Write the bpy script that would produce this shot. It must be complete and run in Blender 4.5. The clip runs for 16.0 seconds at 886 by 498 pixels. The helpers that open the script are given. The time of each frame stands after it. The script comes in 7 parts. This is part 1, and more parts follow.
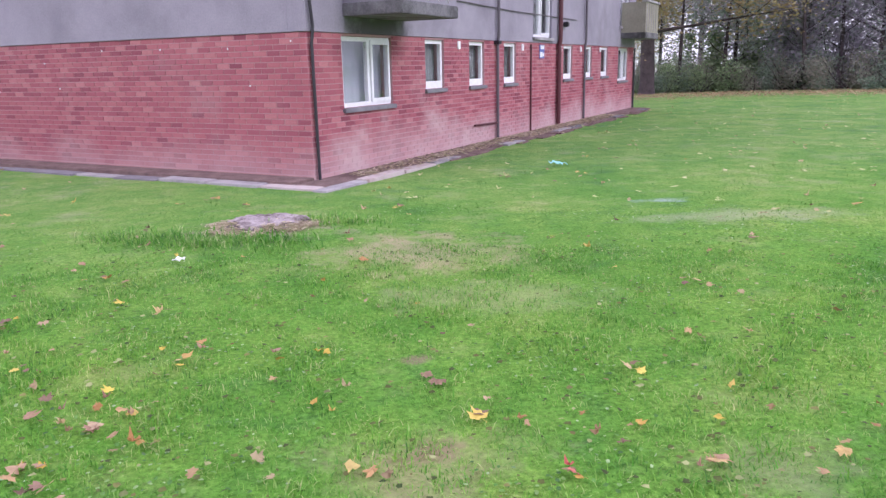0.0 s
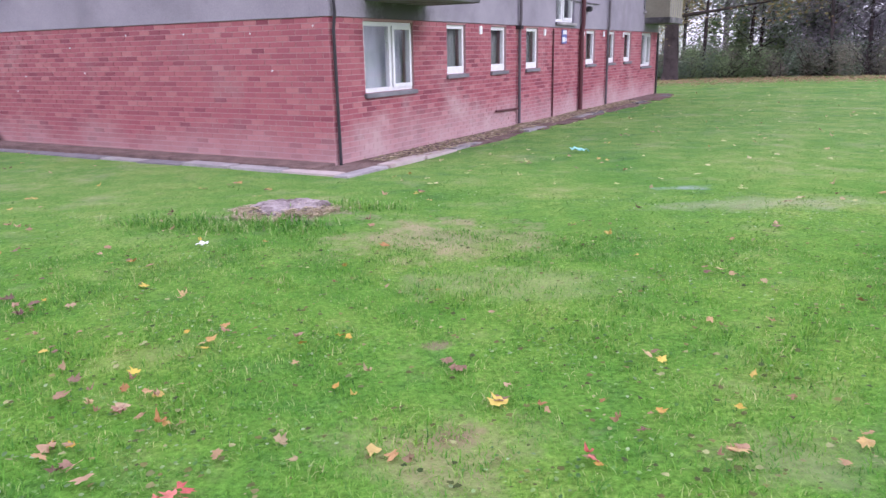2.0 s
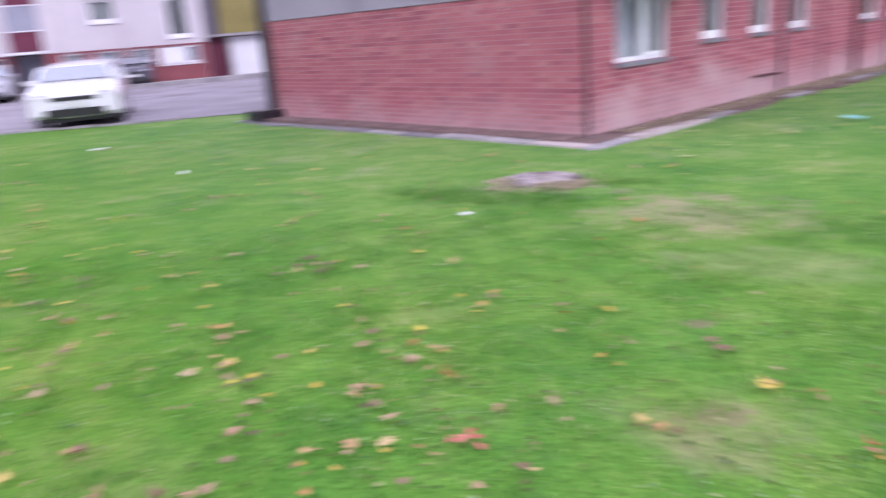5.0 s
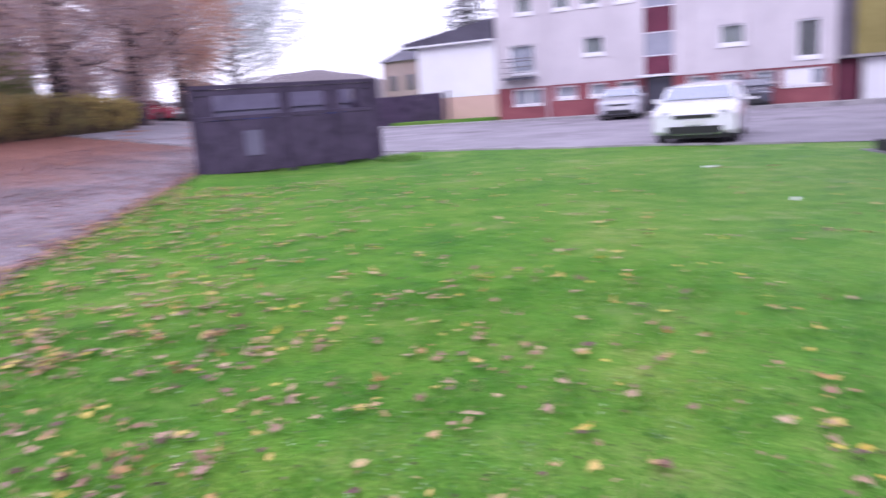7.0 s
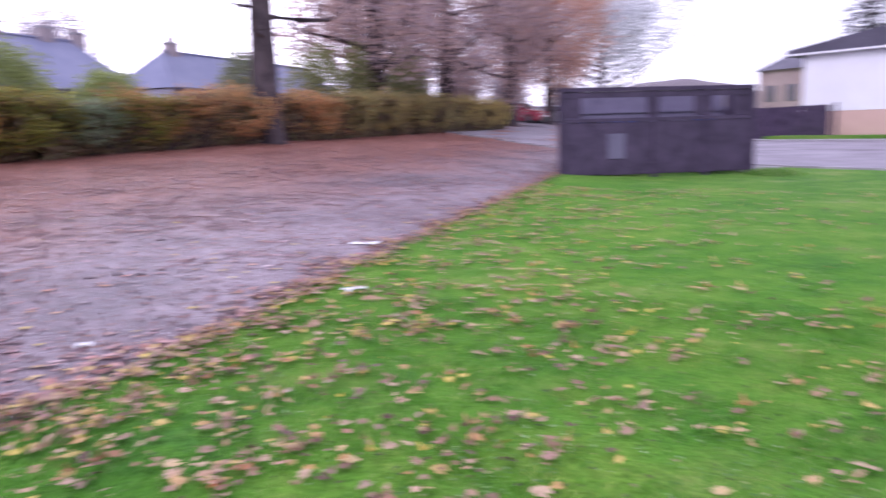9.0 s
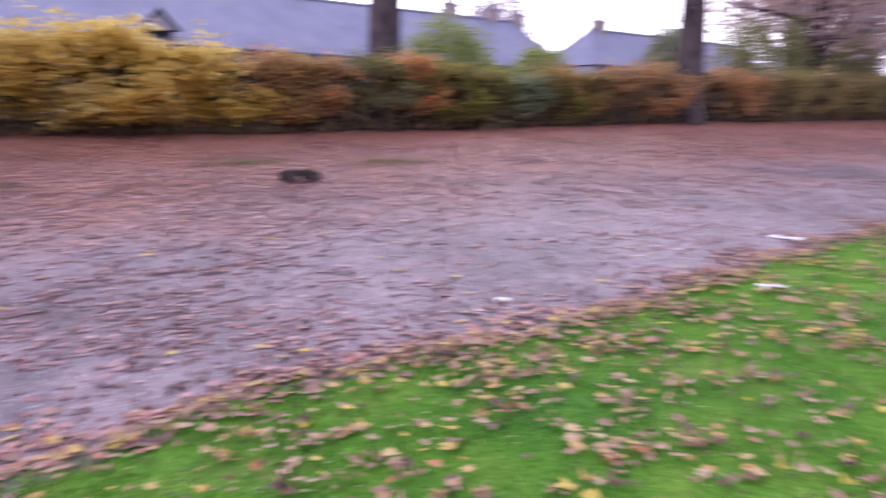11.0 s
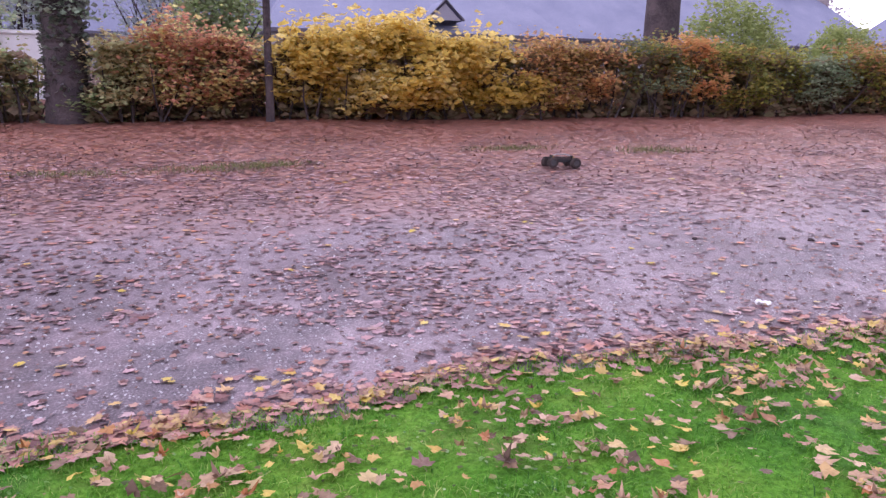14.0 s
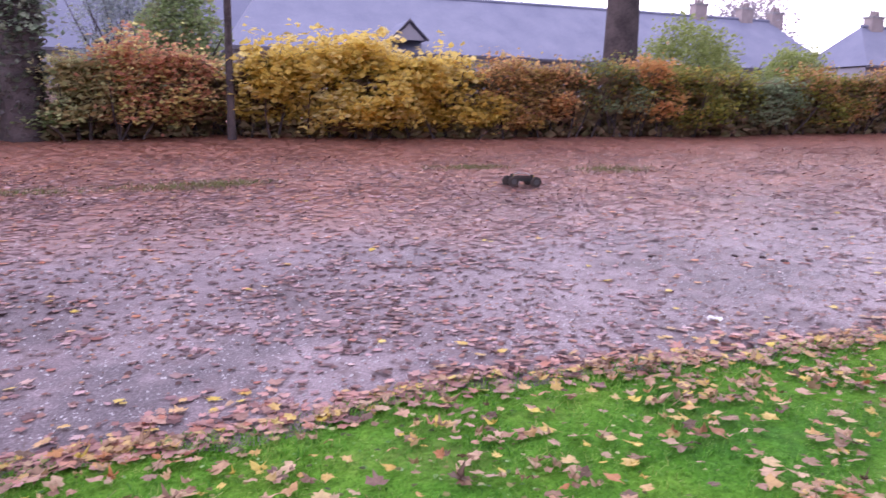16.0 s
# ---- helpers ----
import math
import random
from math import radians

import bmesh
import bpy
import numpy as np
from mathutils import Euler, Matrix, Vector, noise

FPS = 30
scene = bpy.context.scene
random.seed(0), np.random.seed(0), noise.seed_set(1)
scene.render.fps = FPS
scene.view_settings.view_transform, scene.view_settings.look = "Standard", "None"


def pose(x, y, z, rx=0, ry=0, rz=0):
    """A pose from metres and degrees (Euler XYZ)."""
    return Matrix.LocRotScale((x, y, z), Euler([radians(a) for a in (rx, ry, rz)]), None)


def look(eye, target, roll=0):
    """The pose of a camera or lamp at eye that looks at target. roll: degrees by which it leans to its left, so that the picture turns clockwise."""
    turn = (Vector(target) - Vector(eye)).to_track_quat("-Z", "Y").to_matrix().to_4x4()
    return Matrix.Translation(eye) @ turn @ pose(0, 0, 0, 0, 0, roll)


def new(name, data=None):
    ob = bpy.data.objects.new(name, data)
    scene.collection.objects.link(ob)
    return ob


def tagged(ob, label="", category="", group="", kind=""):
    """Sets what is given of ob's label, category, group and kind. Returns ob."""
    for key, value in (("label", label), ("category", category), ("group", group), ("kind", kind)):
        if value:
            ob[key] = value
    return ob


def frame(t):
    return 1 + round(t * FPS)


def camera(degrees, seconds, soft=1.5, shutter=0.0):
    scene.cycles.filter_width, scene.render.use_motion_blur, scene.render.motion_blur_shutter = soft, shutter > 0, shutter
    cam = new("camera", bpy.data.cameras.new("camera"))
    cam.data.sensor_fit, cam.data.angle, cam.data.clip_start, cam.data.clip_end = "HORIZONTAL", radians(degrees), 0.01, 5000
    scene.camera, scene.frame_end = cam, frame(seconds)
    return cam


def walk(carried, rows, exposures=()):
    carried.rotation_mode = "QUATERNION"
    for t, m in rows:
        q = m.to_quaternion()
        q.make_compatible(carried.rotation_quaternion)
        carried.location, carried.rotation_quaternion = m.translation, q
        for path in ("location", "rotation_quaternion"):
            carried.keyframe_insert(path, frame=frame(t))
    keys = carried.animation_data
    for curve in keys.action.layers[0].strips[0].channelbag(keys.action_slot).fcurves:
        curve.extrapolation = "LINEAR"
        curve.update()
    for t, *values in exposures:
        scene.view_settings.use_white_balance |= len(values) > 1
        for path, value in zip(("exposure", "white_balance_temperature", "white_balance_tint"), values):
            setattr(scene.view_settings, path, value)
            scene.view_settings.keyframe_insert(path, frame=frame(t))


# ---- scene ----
cam = camera(61.6, 16.0, soft=1.4, shutter=1.4)
PATH = [
    (0, (0.029, 0.0, 1.365), (0.023, 1.944, 0.897), -1.7),
    (0.5, (0.026, -0.009, 1.373), (0.017, 1.934, 0.898), -1.5),
    (1, (0.025, -0.004, 1.368), (0.0, 1.937, 0.888), -1.6),
    (1.5, (0.022, -0.011, 1.373), (-0.022, 1.928, 0.883), -1.6),
    (2, (0.019, -0.01, 1.373), (-0.04, 1.924, 0.869), -1.6),
    (2.5, (0.018, -0.009, 1.373), (-0.064, 1.924, 0.864), -1.5),
    (3, (0.008, -0.009, 1.375), (-0.116, 1.92, 0.86), -1.6),
    (3.2, (0.006, -0.019, 1.377), (-0.149, 1.906, 0.859), -1.9),
    (5.3, (-0.138, -0.23, 1.493), (-1.042, 1.466, 0.937), -5.1),
    (5.5, (-0.157, -0.202, 1.505), (-1.243, 1.391, 0.974), -5.1),
    (6, (-0.213, -0.146, 1.471), (-1.549, 1.263, 0.993), -4.8),
    (6.5, (-0.269, -0.164, 1.447), (-1.85, 0.992, 1.042), -4.9),
    (7, (-0.382, -0.162, 1.439), (-2.144, 0.703, 1.056), -4.1),
    (7.5, (-0.409, -0.189, 1.414), (-2.271, 0.452, 1.062), -4.0),
    (8, (-0.488, -0.223, 1.363), (-2.429, 0.131, 1.04), -3.1),
    (8.2, (-0.528, -0.227, 1.353), (-2.478, 0.078, 1.028), -2.6),
    (10.3, (-0.564, -0.313, 1.353), (-2.416, -0.988, 1.018), -0.4),
    (10.5, (-0.569, -0.319, 1.362), (-2.388, -1.07, 1.01), 0.0),
    (11, (-0.578, -0.371, 1.349), (-2.272, -1.37, 0.985), 0.6),
    (11.5, (-0.545, -0.347, 1.364), (-2.08, -1.57, 0.982), -0.3),
    (12, (-0.563, -0.33, 1.36), (-1.983, -1.685, 0.976), 0.3),
    (12.5, (-0.566, -0.33, 1.351), (-1.873, -1.792, 0.96), -0.0),
    (13, (-0.593, -0.297, 1.359), (-1.788, -1.845, 0.94), -0.7),
    (13.5, (-0.612, -0.277, 1.36), (-1.829, -1.811, 0.95), 0.3),
    (14, (-0.6, -0.275, 1.361), (-1.832, -1.797, 0.954), 0.5),
    (14.5, (-0.615, -0.257, 1.366), (-1.838, -1.789, 0.967), 0.3),
    (15, (-0.62, -0.244, 1.364), (-1.887, -1.745, 0.991), 0.7),
    (15.5, (-0.619, -0.234, 1.365), (-1.898, -1.727, 0.994), 0.6),
    (16, (-0.617, -0.225, 1.369), (-1.924, -1.695, 1.011), 0.8),
]
walk(cam, [(t, look(eye, target, roll)) for t, eye, target, roll in PATH], exposures=[(0, 0.60, 5880, 30), (3.2, 0.60, 5880, 30), (6, 0.53, 5740, 29), (8, 0.46, 5680, 32), (10.5, 0.38, 5820, 34), (16, 0.56, 5930, 33)])

# ---- light ----
world = bpy.data.worlds.new("overcast_sky")
scene.world = world
world.use_nodes = True
wn, wl = world.node_tree.nodes, world.node_tree.links
wn.clear()
sky = wn.new("ShaderNodeTexSky")
sky.sky_type, sky.sun_disc = "NISHITA", False
sky.sun_elevation, sky.sun_rotation = radians(32), radians(244)
sky.air_density, sky.dust_density = 1.0, 4.0
grey = wn.new("ShaderNodeHueSaturation")
grey.inputs["Saturation"].default_value = 0.25
wl.new(sky.outputs[0], grey.inputs["Color"])
bg_sky = wn.new("ShaderNodeBackground")
bg_sky.inputs[1].default_value = 0.07
wl.new(grey.outputs[0], bg_sky.inputs[0])
bg_cloud = wn.new("ShaderNodeBackground")
bg_cloud.inputs[0].default_value = (0.93, 0.93, 1.0, 1)
bg_cloud.inputs[1].default_value = 0.85
addb = wn.new("ShaderNodeAddShader")
wout = wn.new("ShaderNodeOutputWorld")
wl.new(bg_sky.outputs[0], addb.inputs[0])
wl.new(bg_cloud.outputs[0], addb.inputs[1])
wl.new(addb.outputs[0], wout.inputs[0])

sun_data = bpy.data.lights.new("sun", "SUN")
sun_data.energy, sun_data.angle, sun_data.color = 1.0, radians(25), (1.0, 0.96, 0.92)
sun = new("sun", sun_data)
sun.matrix_world = pose(0, 0, 30, 58, 0, 64)

# ---- materials ----
def nodes_of(name):
    m = bpy.data.materials.new(name)
    m.use_nodes = True
    nt = m.node_tree
    return m, nt.nodes, nt.links, nt.nodes["Principled BSDF"]


def noise_node(n, l, coord, scale, detail=4.0, rough=0.6):
    t = n.new("ShaderNodeTexNoise")
    t.inputs["Scale"].default_value = scale
    t.inputs["Detail"].default_value = detail
    t.inputs["Roughness"].default_value = rough
    l.new(coord, t.inputs["Vector"])
    return t.outputs["Fac"]


def ramp(n, l, fac, stops, mode="LINEAR"):
    r = n.new("ShaderNodeValToRGB")
    r.color_ramp.interpolation = mode
    e = r.color_ramp.elements
    while len(e) < len(stops):
        e.new(0.5)
    for k, (p, c) in enumerate(stops):
        e[k].position = p
        e[k].color = (*c, 1)
    l.new(fac, r.inputs[0])
    return r.outputs[0]


def mixc(n, l, fac, a, b, mode="MIX"):
    m = n.new("ShaderNodeMix")
    m.data_type, m.blend_type = "RGBA", mode
    for sock, v in ((m.inputs[0], fac), (m.inputs[6], a), (m.inputs[7], b)):
        if isinstance(v, (int, float)):
            sock.default_value = v
        elif isinstance(v, tuple):
            sock.default_value = (*v, 1)
        else:
            l.new(v, sock)
    return m.outputs[2]


def math_node(n, l, op, a, b=0.0, clamp=False):
    m = n.new("ShaderNodeMath")
    m.operation, m.use_clamp = op, clamp
    for k, v in enumerate((a, b)):
        if isinstance(v, (int, float)):
            m.inputs[k].default_value = v
        else:
            l.new(v, m.inputs[k])
    return m.outputs[0]


def bump(n, l, bsdf, height, strength, distance=0.01):
    b = n.new("ShaderNodeBump")
    b.inputs["Strength"].default_value = strength
    b.inputs["Distance"].default_value = distance
    l.new(height, b.inputs["Height"])
    l.new(b.outputs[0], bsdf.inputs["Normal"])


def surface(name, dark, light, scale=1.5, fine=40.0, rough=0.8, relief=0.4, dist=0.004, metal=0.0, spec=0.4, stain=None, stain_scale=0.8, stain_at=(0.55, 0.7), drip_shade=None):
    """A worn surface with a broad and a fine variation, and stains of a given colour."""
    m, n, l, b = nodes_of(name)
    pos = n.new("ShaderNodeNewGeometry").outputs["Position"]
    broad = noise_node(n, l, pos, scale)
    grain = noise_node(n, l, pos, fine, 3.0, 0.7)
    both = math_node(n, l, "ADD", math_node(n, l, "MULTIPLY", broad, 0.62), math_node(n, l, "MULTIPLY", grain, 0.38))
    col = ramp(n, l, both, [(0.36, dark), (0.64, light)])
    if stain:
        sn = noise_node(n, l, pos, stain_scale, 6.0, 0.65)
        f = ramp(n, l, sn, [(stain_at[0], (0, 0, 0)), (stain_at[1], (1, 1, 1))])
        col = mixc(n, l, f, col, stain)
    l.new(col, b.inputs["Base Color"])
    b.inputs["Roughness"].default_value = rough
    b.inputs["Metallic"].default_value = metal
    b.inputs["Specular IOR Level"].default_value = spec
    # black drip stain below the balcony, with the balcony's shade painted in
    if drip_shade:
        low = n.new("ShaderNodeVectorMath")
        low.operation = "SUBTRACT"
        l.new(pos, low.inputs[0])
        low.inputs[1].default_value = drip_shade
        flat = n.new("ShaderNodeVectorMath")
        flat.operation = "MULTIPLY"
        l.new(low.outputs[0], flat.inputs[0])
        flat.inputs[1].default_value = (0.95, 0.95, 2.6)
        far = n.new("ShaderNodeVectorMath")
        far.operation = "LENGTH"
        l.new(flat.outputs[0], far.inputs[0])
        edge = math_node(n, l, "ADD", far.outputs["Value"], math_node(n, l, "MULTIPLY", math_node(n, l, "SUBTRACT", noise_node(n, l, pos, 3.5, 5.0), 0.5), 1.6))
        col = mixc(n, l, ramp(n, l, edge, [(0.45, (0.8, 0.8, 0.8)), (1.0, (0, 0, 0))]), col, (0.07, 0.065, 0.075))
        l.new(col, b.inputs["Base Color"])
    if relief:
        bump(n, l, b, grain, relief, dist)
    return m


def lush(n, l, pos, col):
    """Grass grows deeper green towards the damp ground by the car park; far off its colour is blued as haze."""
    dot = n.new("ShaderNodeVectorMath")
    dot.operation = "DOT_PRODUCT"
    l.new(pos, dot.inputs[0])
    dot.inputs[1].default_value = (-0.75, -0.65, 0.0)
    f = n.new("ShaderNodeMapRange")
    f.inputs["From Min"].default_value, f.inputs["From Max"].default_value = -1.2, 2.0
    l.new(math_node(n, l, "ADD", dot.outputs["Value"], math_node(n, l, "MULTIPLY", math_node(n, l, "SUBTRACT", noise_node(n, l, pos, 0.9, 4.0), 0.5), 3.0)), f.inputs["Value"])
    patchy = noise_node(n, l, pos, 0.75, 5.0, 0.62)
    thin = ramp(n, l, patchy, [(0.5, (0, 0, 0)), (0.66, (1, 1, 1))])
    thick = ramp(n, l, patchy, [(0.36, (1, 1, 1)), (0.48, (0, 0, 0))])
    col = mixc(n, l, thin, col, mixc(n, l, 1.0, col, (1.2, 1.06, 1.1), "MULTIPLY"))
    col = mixc(n, l, thick, col, mixc(n, l, 1.0, col, (0.78, 0.88, 0.86), "MULTIPLY"))
    # haze over the far lawn, put into the grass colour as extra blue
    far_haze = n.new("ShaderNodeVectorMath")
    far_haze.operation = "DOT_PRODUCT"
    l.new(pos, far_haze.inputs[0])
    far_haze.inputs[1].default_value = (-0.25, 0.97, 0.0)
    g = n.new("ShaderNodeMapRange")
    g.inputs["From Min"].default_value, g.inputs["From Max"].default_value = 4.0, 11.0
    l.new(math_node(n, l, "ADD", far_haze.outputs["Value"], math_node(n, l, "MULTIPLY", math_node(n, l, "SUBTRACT", patchy, 0.5), 8.0)), g.inputs["Value"])
    col = mixc(n, l, g.outputs[0], col, mixc(n, l, 1.0, col, (1.13, 0.97, 1.6), "MULTIPLY"))
    return mixc(n, l, f.outputs[0], col, mixc(n, l, 1.0, col, (0.76, 0.88, 0.56), "MULTIPLY"))


def leafy(name, colours, rough=0.55, through_light=0.25, source="island", grain=25.0, drift=0.0, drift_scale=1.4, grass=False):
    """Leaves whose colours vary from one to the next and, with drift, from place to place."""
    m, n, l, b = nodes_of(name)
    geo = n.new("ShaderNodeNewGeometry")
    rnd = geo.outputs["Random Per Island"] if source == "island" else n.new("ShaderNodeObjectInfo").outputs["Random"]
    stops = [((k + 0.5) / len(colours), c) for k, c in enumerate(colours)]
    if drift:
        wide = n.new("ShaderNodeMapRange")
        wide.inputs["From Min"].default_value, wide.inputs["From Max"].default_value = 0.33, 0.67
        l.new(noise_node(n, l, geo.outputs["Position"], drift_scale, 4.0), wide.inputs["Value"])
        rnd = math_node(n, l, "ADD", math_node(n, l, "MULTIPLY", rnd, 1 - drift), math_node(n, l, "MULTIPLY", wide.outputs[0], drift))
    col = ramp(n, l, rnd, stops)
    g = noise_node(n, l, geo.outputs["Position"], grain, 3.0)
    col = mixc(n, l, 0.5, col, ramp(n, l, g, [(0.3, (0.35, 0.33, 0.33)), (0.65, (1, 1, 1))]), "MULTIPLY")
    if grass:
        col = lush(n, l, geo.outputs["Position"], col)
    l.new(col, b.inputs["Base Color"])
    b.inputs["Roughness"].default_value = rough
    b.inputs["Specular IOR Level"].default_value = 0.3
    tr = n.new("ShaderNodeBsdfTranslucent")
    l.new(col, tr.inputs[0])
    mx = n.new("ShaderNodeMixShader")
    mx.inputs[0].default_value = through_light
    l.new(b.outputs[0], mx.inputs[1])
    l.new(tr.outputs[0], mx.inputs[2])
    l.new(mx.outputs[0], n["Material Output"].inputs[0])
    return m


def brick_material(name, source, stops=None):
    m, n, l, b = nodes_of(name)
    geo = n.new("ShaderNodeNewGeometry")
    pos = geo.outputs["Position"]
    rnd = geo.outputs["Random Per Island"] if source == "island" else n.new("ShaderNodeObjectInfo").outputs["Random"]
    col = ramp(n, l, rnd, stops or [(0.0, (0.24, 0.066, 0.092)), (0.12, (0.31, 0.09, 0.117)), (0.3, (0.36, 0.108, 0.135)), (0.6, (0.395, 0.125, 0.15)), (0.88, (0.43, 0.148, 0.17)), (1.0, (0.485, 0.2, 0.215))])
    grain = noise_node(n, l, pos, 55.0, 4.0, 0.7)
    col = mixc(n, l, 0.55, col, ramp(n, l, grain, [(0.3, (0.62, 0.6, 0.62)), (0.7, (1.12, 1.1, 1.1))]), "MULTIPLY")
    # lime bloom in broad drifts and on the lowest courses
    broad = noise_node(n, l, pos, 0.9, 5.0, 0.6)
    sep = n.new("ShaderNodeSeparateXYZ")
    l.new(pos, sep.inputs[0])
    low = math_node(n, l, "SUBTRACT", 1.05, math_node(n, l, "MULTIPLY", sep.outputs[2], 1.75))
    bloom = math_node(n, l, "ADD", math_node(n, l, "MULTIPLY", low, 0.9), math_node(n, l, "MULTIPLY", math_node(n, l, "SUBTRACT", broad, 0.5), 2.0), True)
    patch = ramp(n, l, broad, [(0.56, (0, 0, 0)), (0.8, (0.45, 0.45, 0.45))])
    # strongest on the long wall, fading round the corner
    along = n.new("ShaderNodeVectorMath")
    along.operation = "DOT_PRODUCT"
    l.new(pos, along.inputs[0])
    along.inputs[1].default_value = (-0.884, 0.468, 0.0)
    side = math_node(n, l, "MAXIMUM", 0.62, math_node(n, l, "SUBTRACT", 4.6, math_node(n, l, "MULTIPLY", along.outputs["Value"], 0.6)))
    side = math_node(n, l, "MINIMUM", side, 1.5)
    bloom = math_node(n, l, "MULTIPLY", bloom, side, True)
    bloom = math_node(n, l, "MULTIPLY", math_node(n, l, "ADD", bloom, patch, True), math_node(n, l, "ADD", 0.58, math_node(n, l, "MULTIPLY", grain, 0.6)), True)
    col = mixc(n, l, bloom, col, (0.52, 0.385, 0.385))
    l.new(col, b.inputs["Base Color"])
    b.inputs["Roughness"].default_value = 0.85
    b.inputs["Specular IOR Level"].default_value = 0.25
    bump(n, l, b, grain, 0.5, 0.004)
    return m


# worn places of the lawn: middle, half-lengths, strength, colour
WORN = [(-0.15, 5.6, 0.85, 0.8, 0.9, (0.36, 0.34, 0.17)), (2.8, 6.75, 1.3, 0.35, 0.45, (0.40, 0.42, 0.24)), (2.3, 7.8, 0.36, 0.15, 0.38, (0.5, 0.55, 0.58)), (-0.05, 2.5, 0.17, 0.13, 1.0, (0.16, 0.10, 0.075)), (-0.08, 2.42, 0.42, 0.34, 0.6, (0.36, 0.33, 0.18)), (-0.14, 3.42, 0.09, 0.06, 0.7, (0.27, 0.2, 0.14)), (-1.62, 6.55, 0.8, 0.6, 0.75, (0.38, 0.33, 0.2)), (0.35, 4.4, 0.9, 0.4, 0.45, (0.36, 0.38, 0.19)), (1.15, 2.35, 0.4, 0.22, 0.5, (0.34, 0.34, 0.18))]


def grass_ground():
    m, n, l, b = nodes_of("lawn_turf")
    pos = n.new("ShaderNodeNewGeometry").outputs["Position"]
    a = noise_node(n, l, pos, 0.35, 5.0)
    c = noise_node(n, l, pos, 2.6, 6.0, 0.7)
    f = noise_node(n, l, pos, 38.0, 4.0, 0.75)
    mix1 = math_node(n, l, "ADD", math_node(n, l, "MULTIPLY", a, 0.45), math_node(n, l, "MULTIPLY", c, 0.55))
    col = ramp(n, l, mix1, [(0.36, (0.08, 0.21, 0.042)), (0.47, (0.115, 0.28, 0.038)), (0.56, (0.158, 0.312, 0.05)), (0.66, (0.25, 0.345, 0.10))])
    # fine mottling; its dark end paints the small shadows between blades
    col = mixc(n, l, 0.8, col, ramp(n, l, f, [(0.3, (0.36, 0.4, 0.36)), (0.5, (1.0, 1.0, 1.0)), (0.68, (1.7, 1.55, 1.8))]), "MULTIPLY")
    worn = ramp(n, l, noise_node(n, l, pos, 1.1, 6.0, 0.7), [(0.54, (0, 0, 0)), (0.7, (0.5, 0.5, 0.5))])
    col = mixc(n, l, worn, col, (0.32, 0.36, 0.15))
    for x, y, rx, ry, strength, tint in WORN:
        off = n.new("ShaderNodeVectorMath")
        off.operation = "SUBTRACT"
        l.new(pos, off.inputs[0])
        off.inputs[1].default_value = (x, y, 0)
        part_ = n.new("ShaderNodeVectorMath")
        part_.operation = "MULTIPLY"
        l.new(off.outputs[0], part_.inputs[0])
        part_.inputs[1].default_value = (1 / rx, 1 / ry, 0)
        ln = n.new("ShaderNodeVectorMath")
        ln.operation = "LENGTH"
        l.new(part_.outputs[0], ln.inputs[0])
        d = math_node(n, l, "ADD", ln.outputs["Value"], math_node(n, l, "MULTIPLY", math_node(n, l, "SUBTRACT", c, 0.5), 3.0))
        fac = ramp(n, l, d, [(0.35, (strength,) * 3), (1.0, (0, 0, 0))])
        col = mixc(n, l, fac, col, tint)
    col = lush(n, l, pos, col)
    away = n.new("ShaderNodeVectorMath")
    away.operation = "DOT_PRODUCT"
    l.new(pos, away.inputs[0])
    away.inputs[1].default_value = (-0.362, -0.932, 0.0)
    earth = ramp(n, l, math_node(n, l, "MULTIPLY", away.outputs["Value"], 0.05), [(0.58, (0, 0, 0)), (0.61, (1, 1, 1))])
    col = mixc(n, l, earth, col, ramp(n, l, c, [(0.35, (0.10, 0.065, 0.055)), (0.65, (0.21, 0.145, 0.12))]))
    l.new(col, b.inputs["Base Color"])
    b.inputs["Roughness"].default_value = 0.9
    b.inputs["Specular IOR Level"].default_value = 0.1
    bump(n, l, b, f, 0.9, 0.025)
    return m


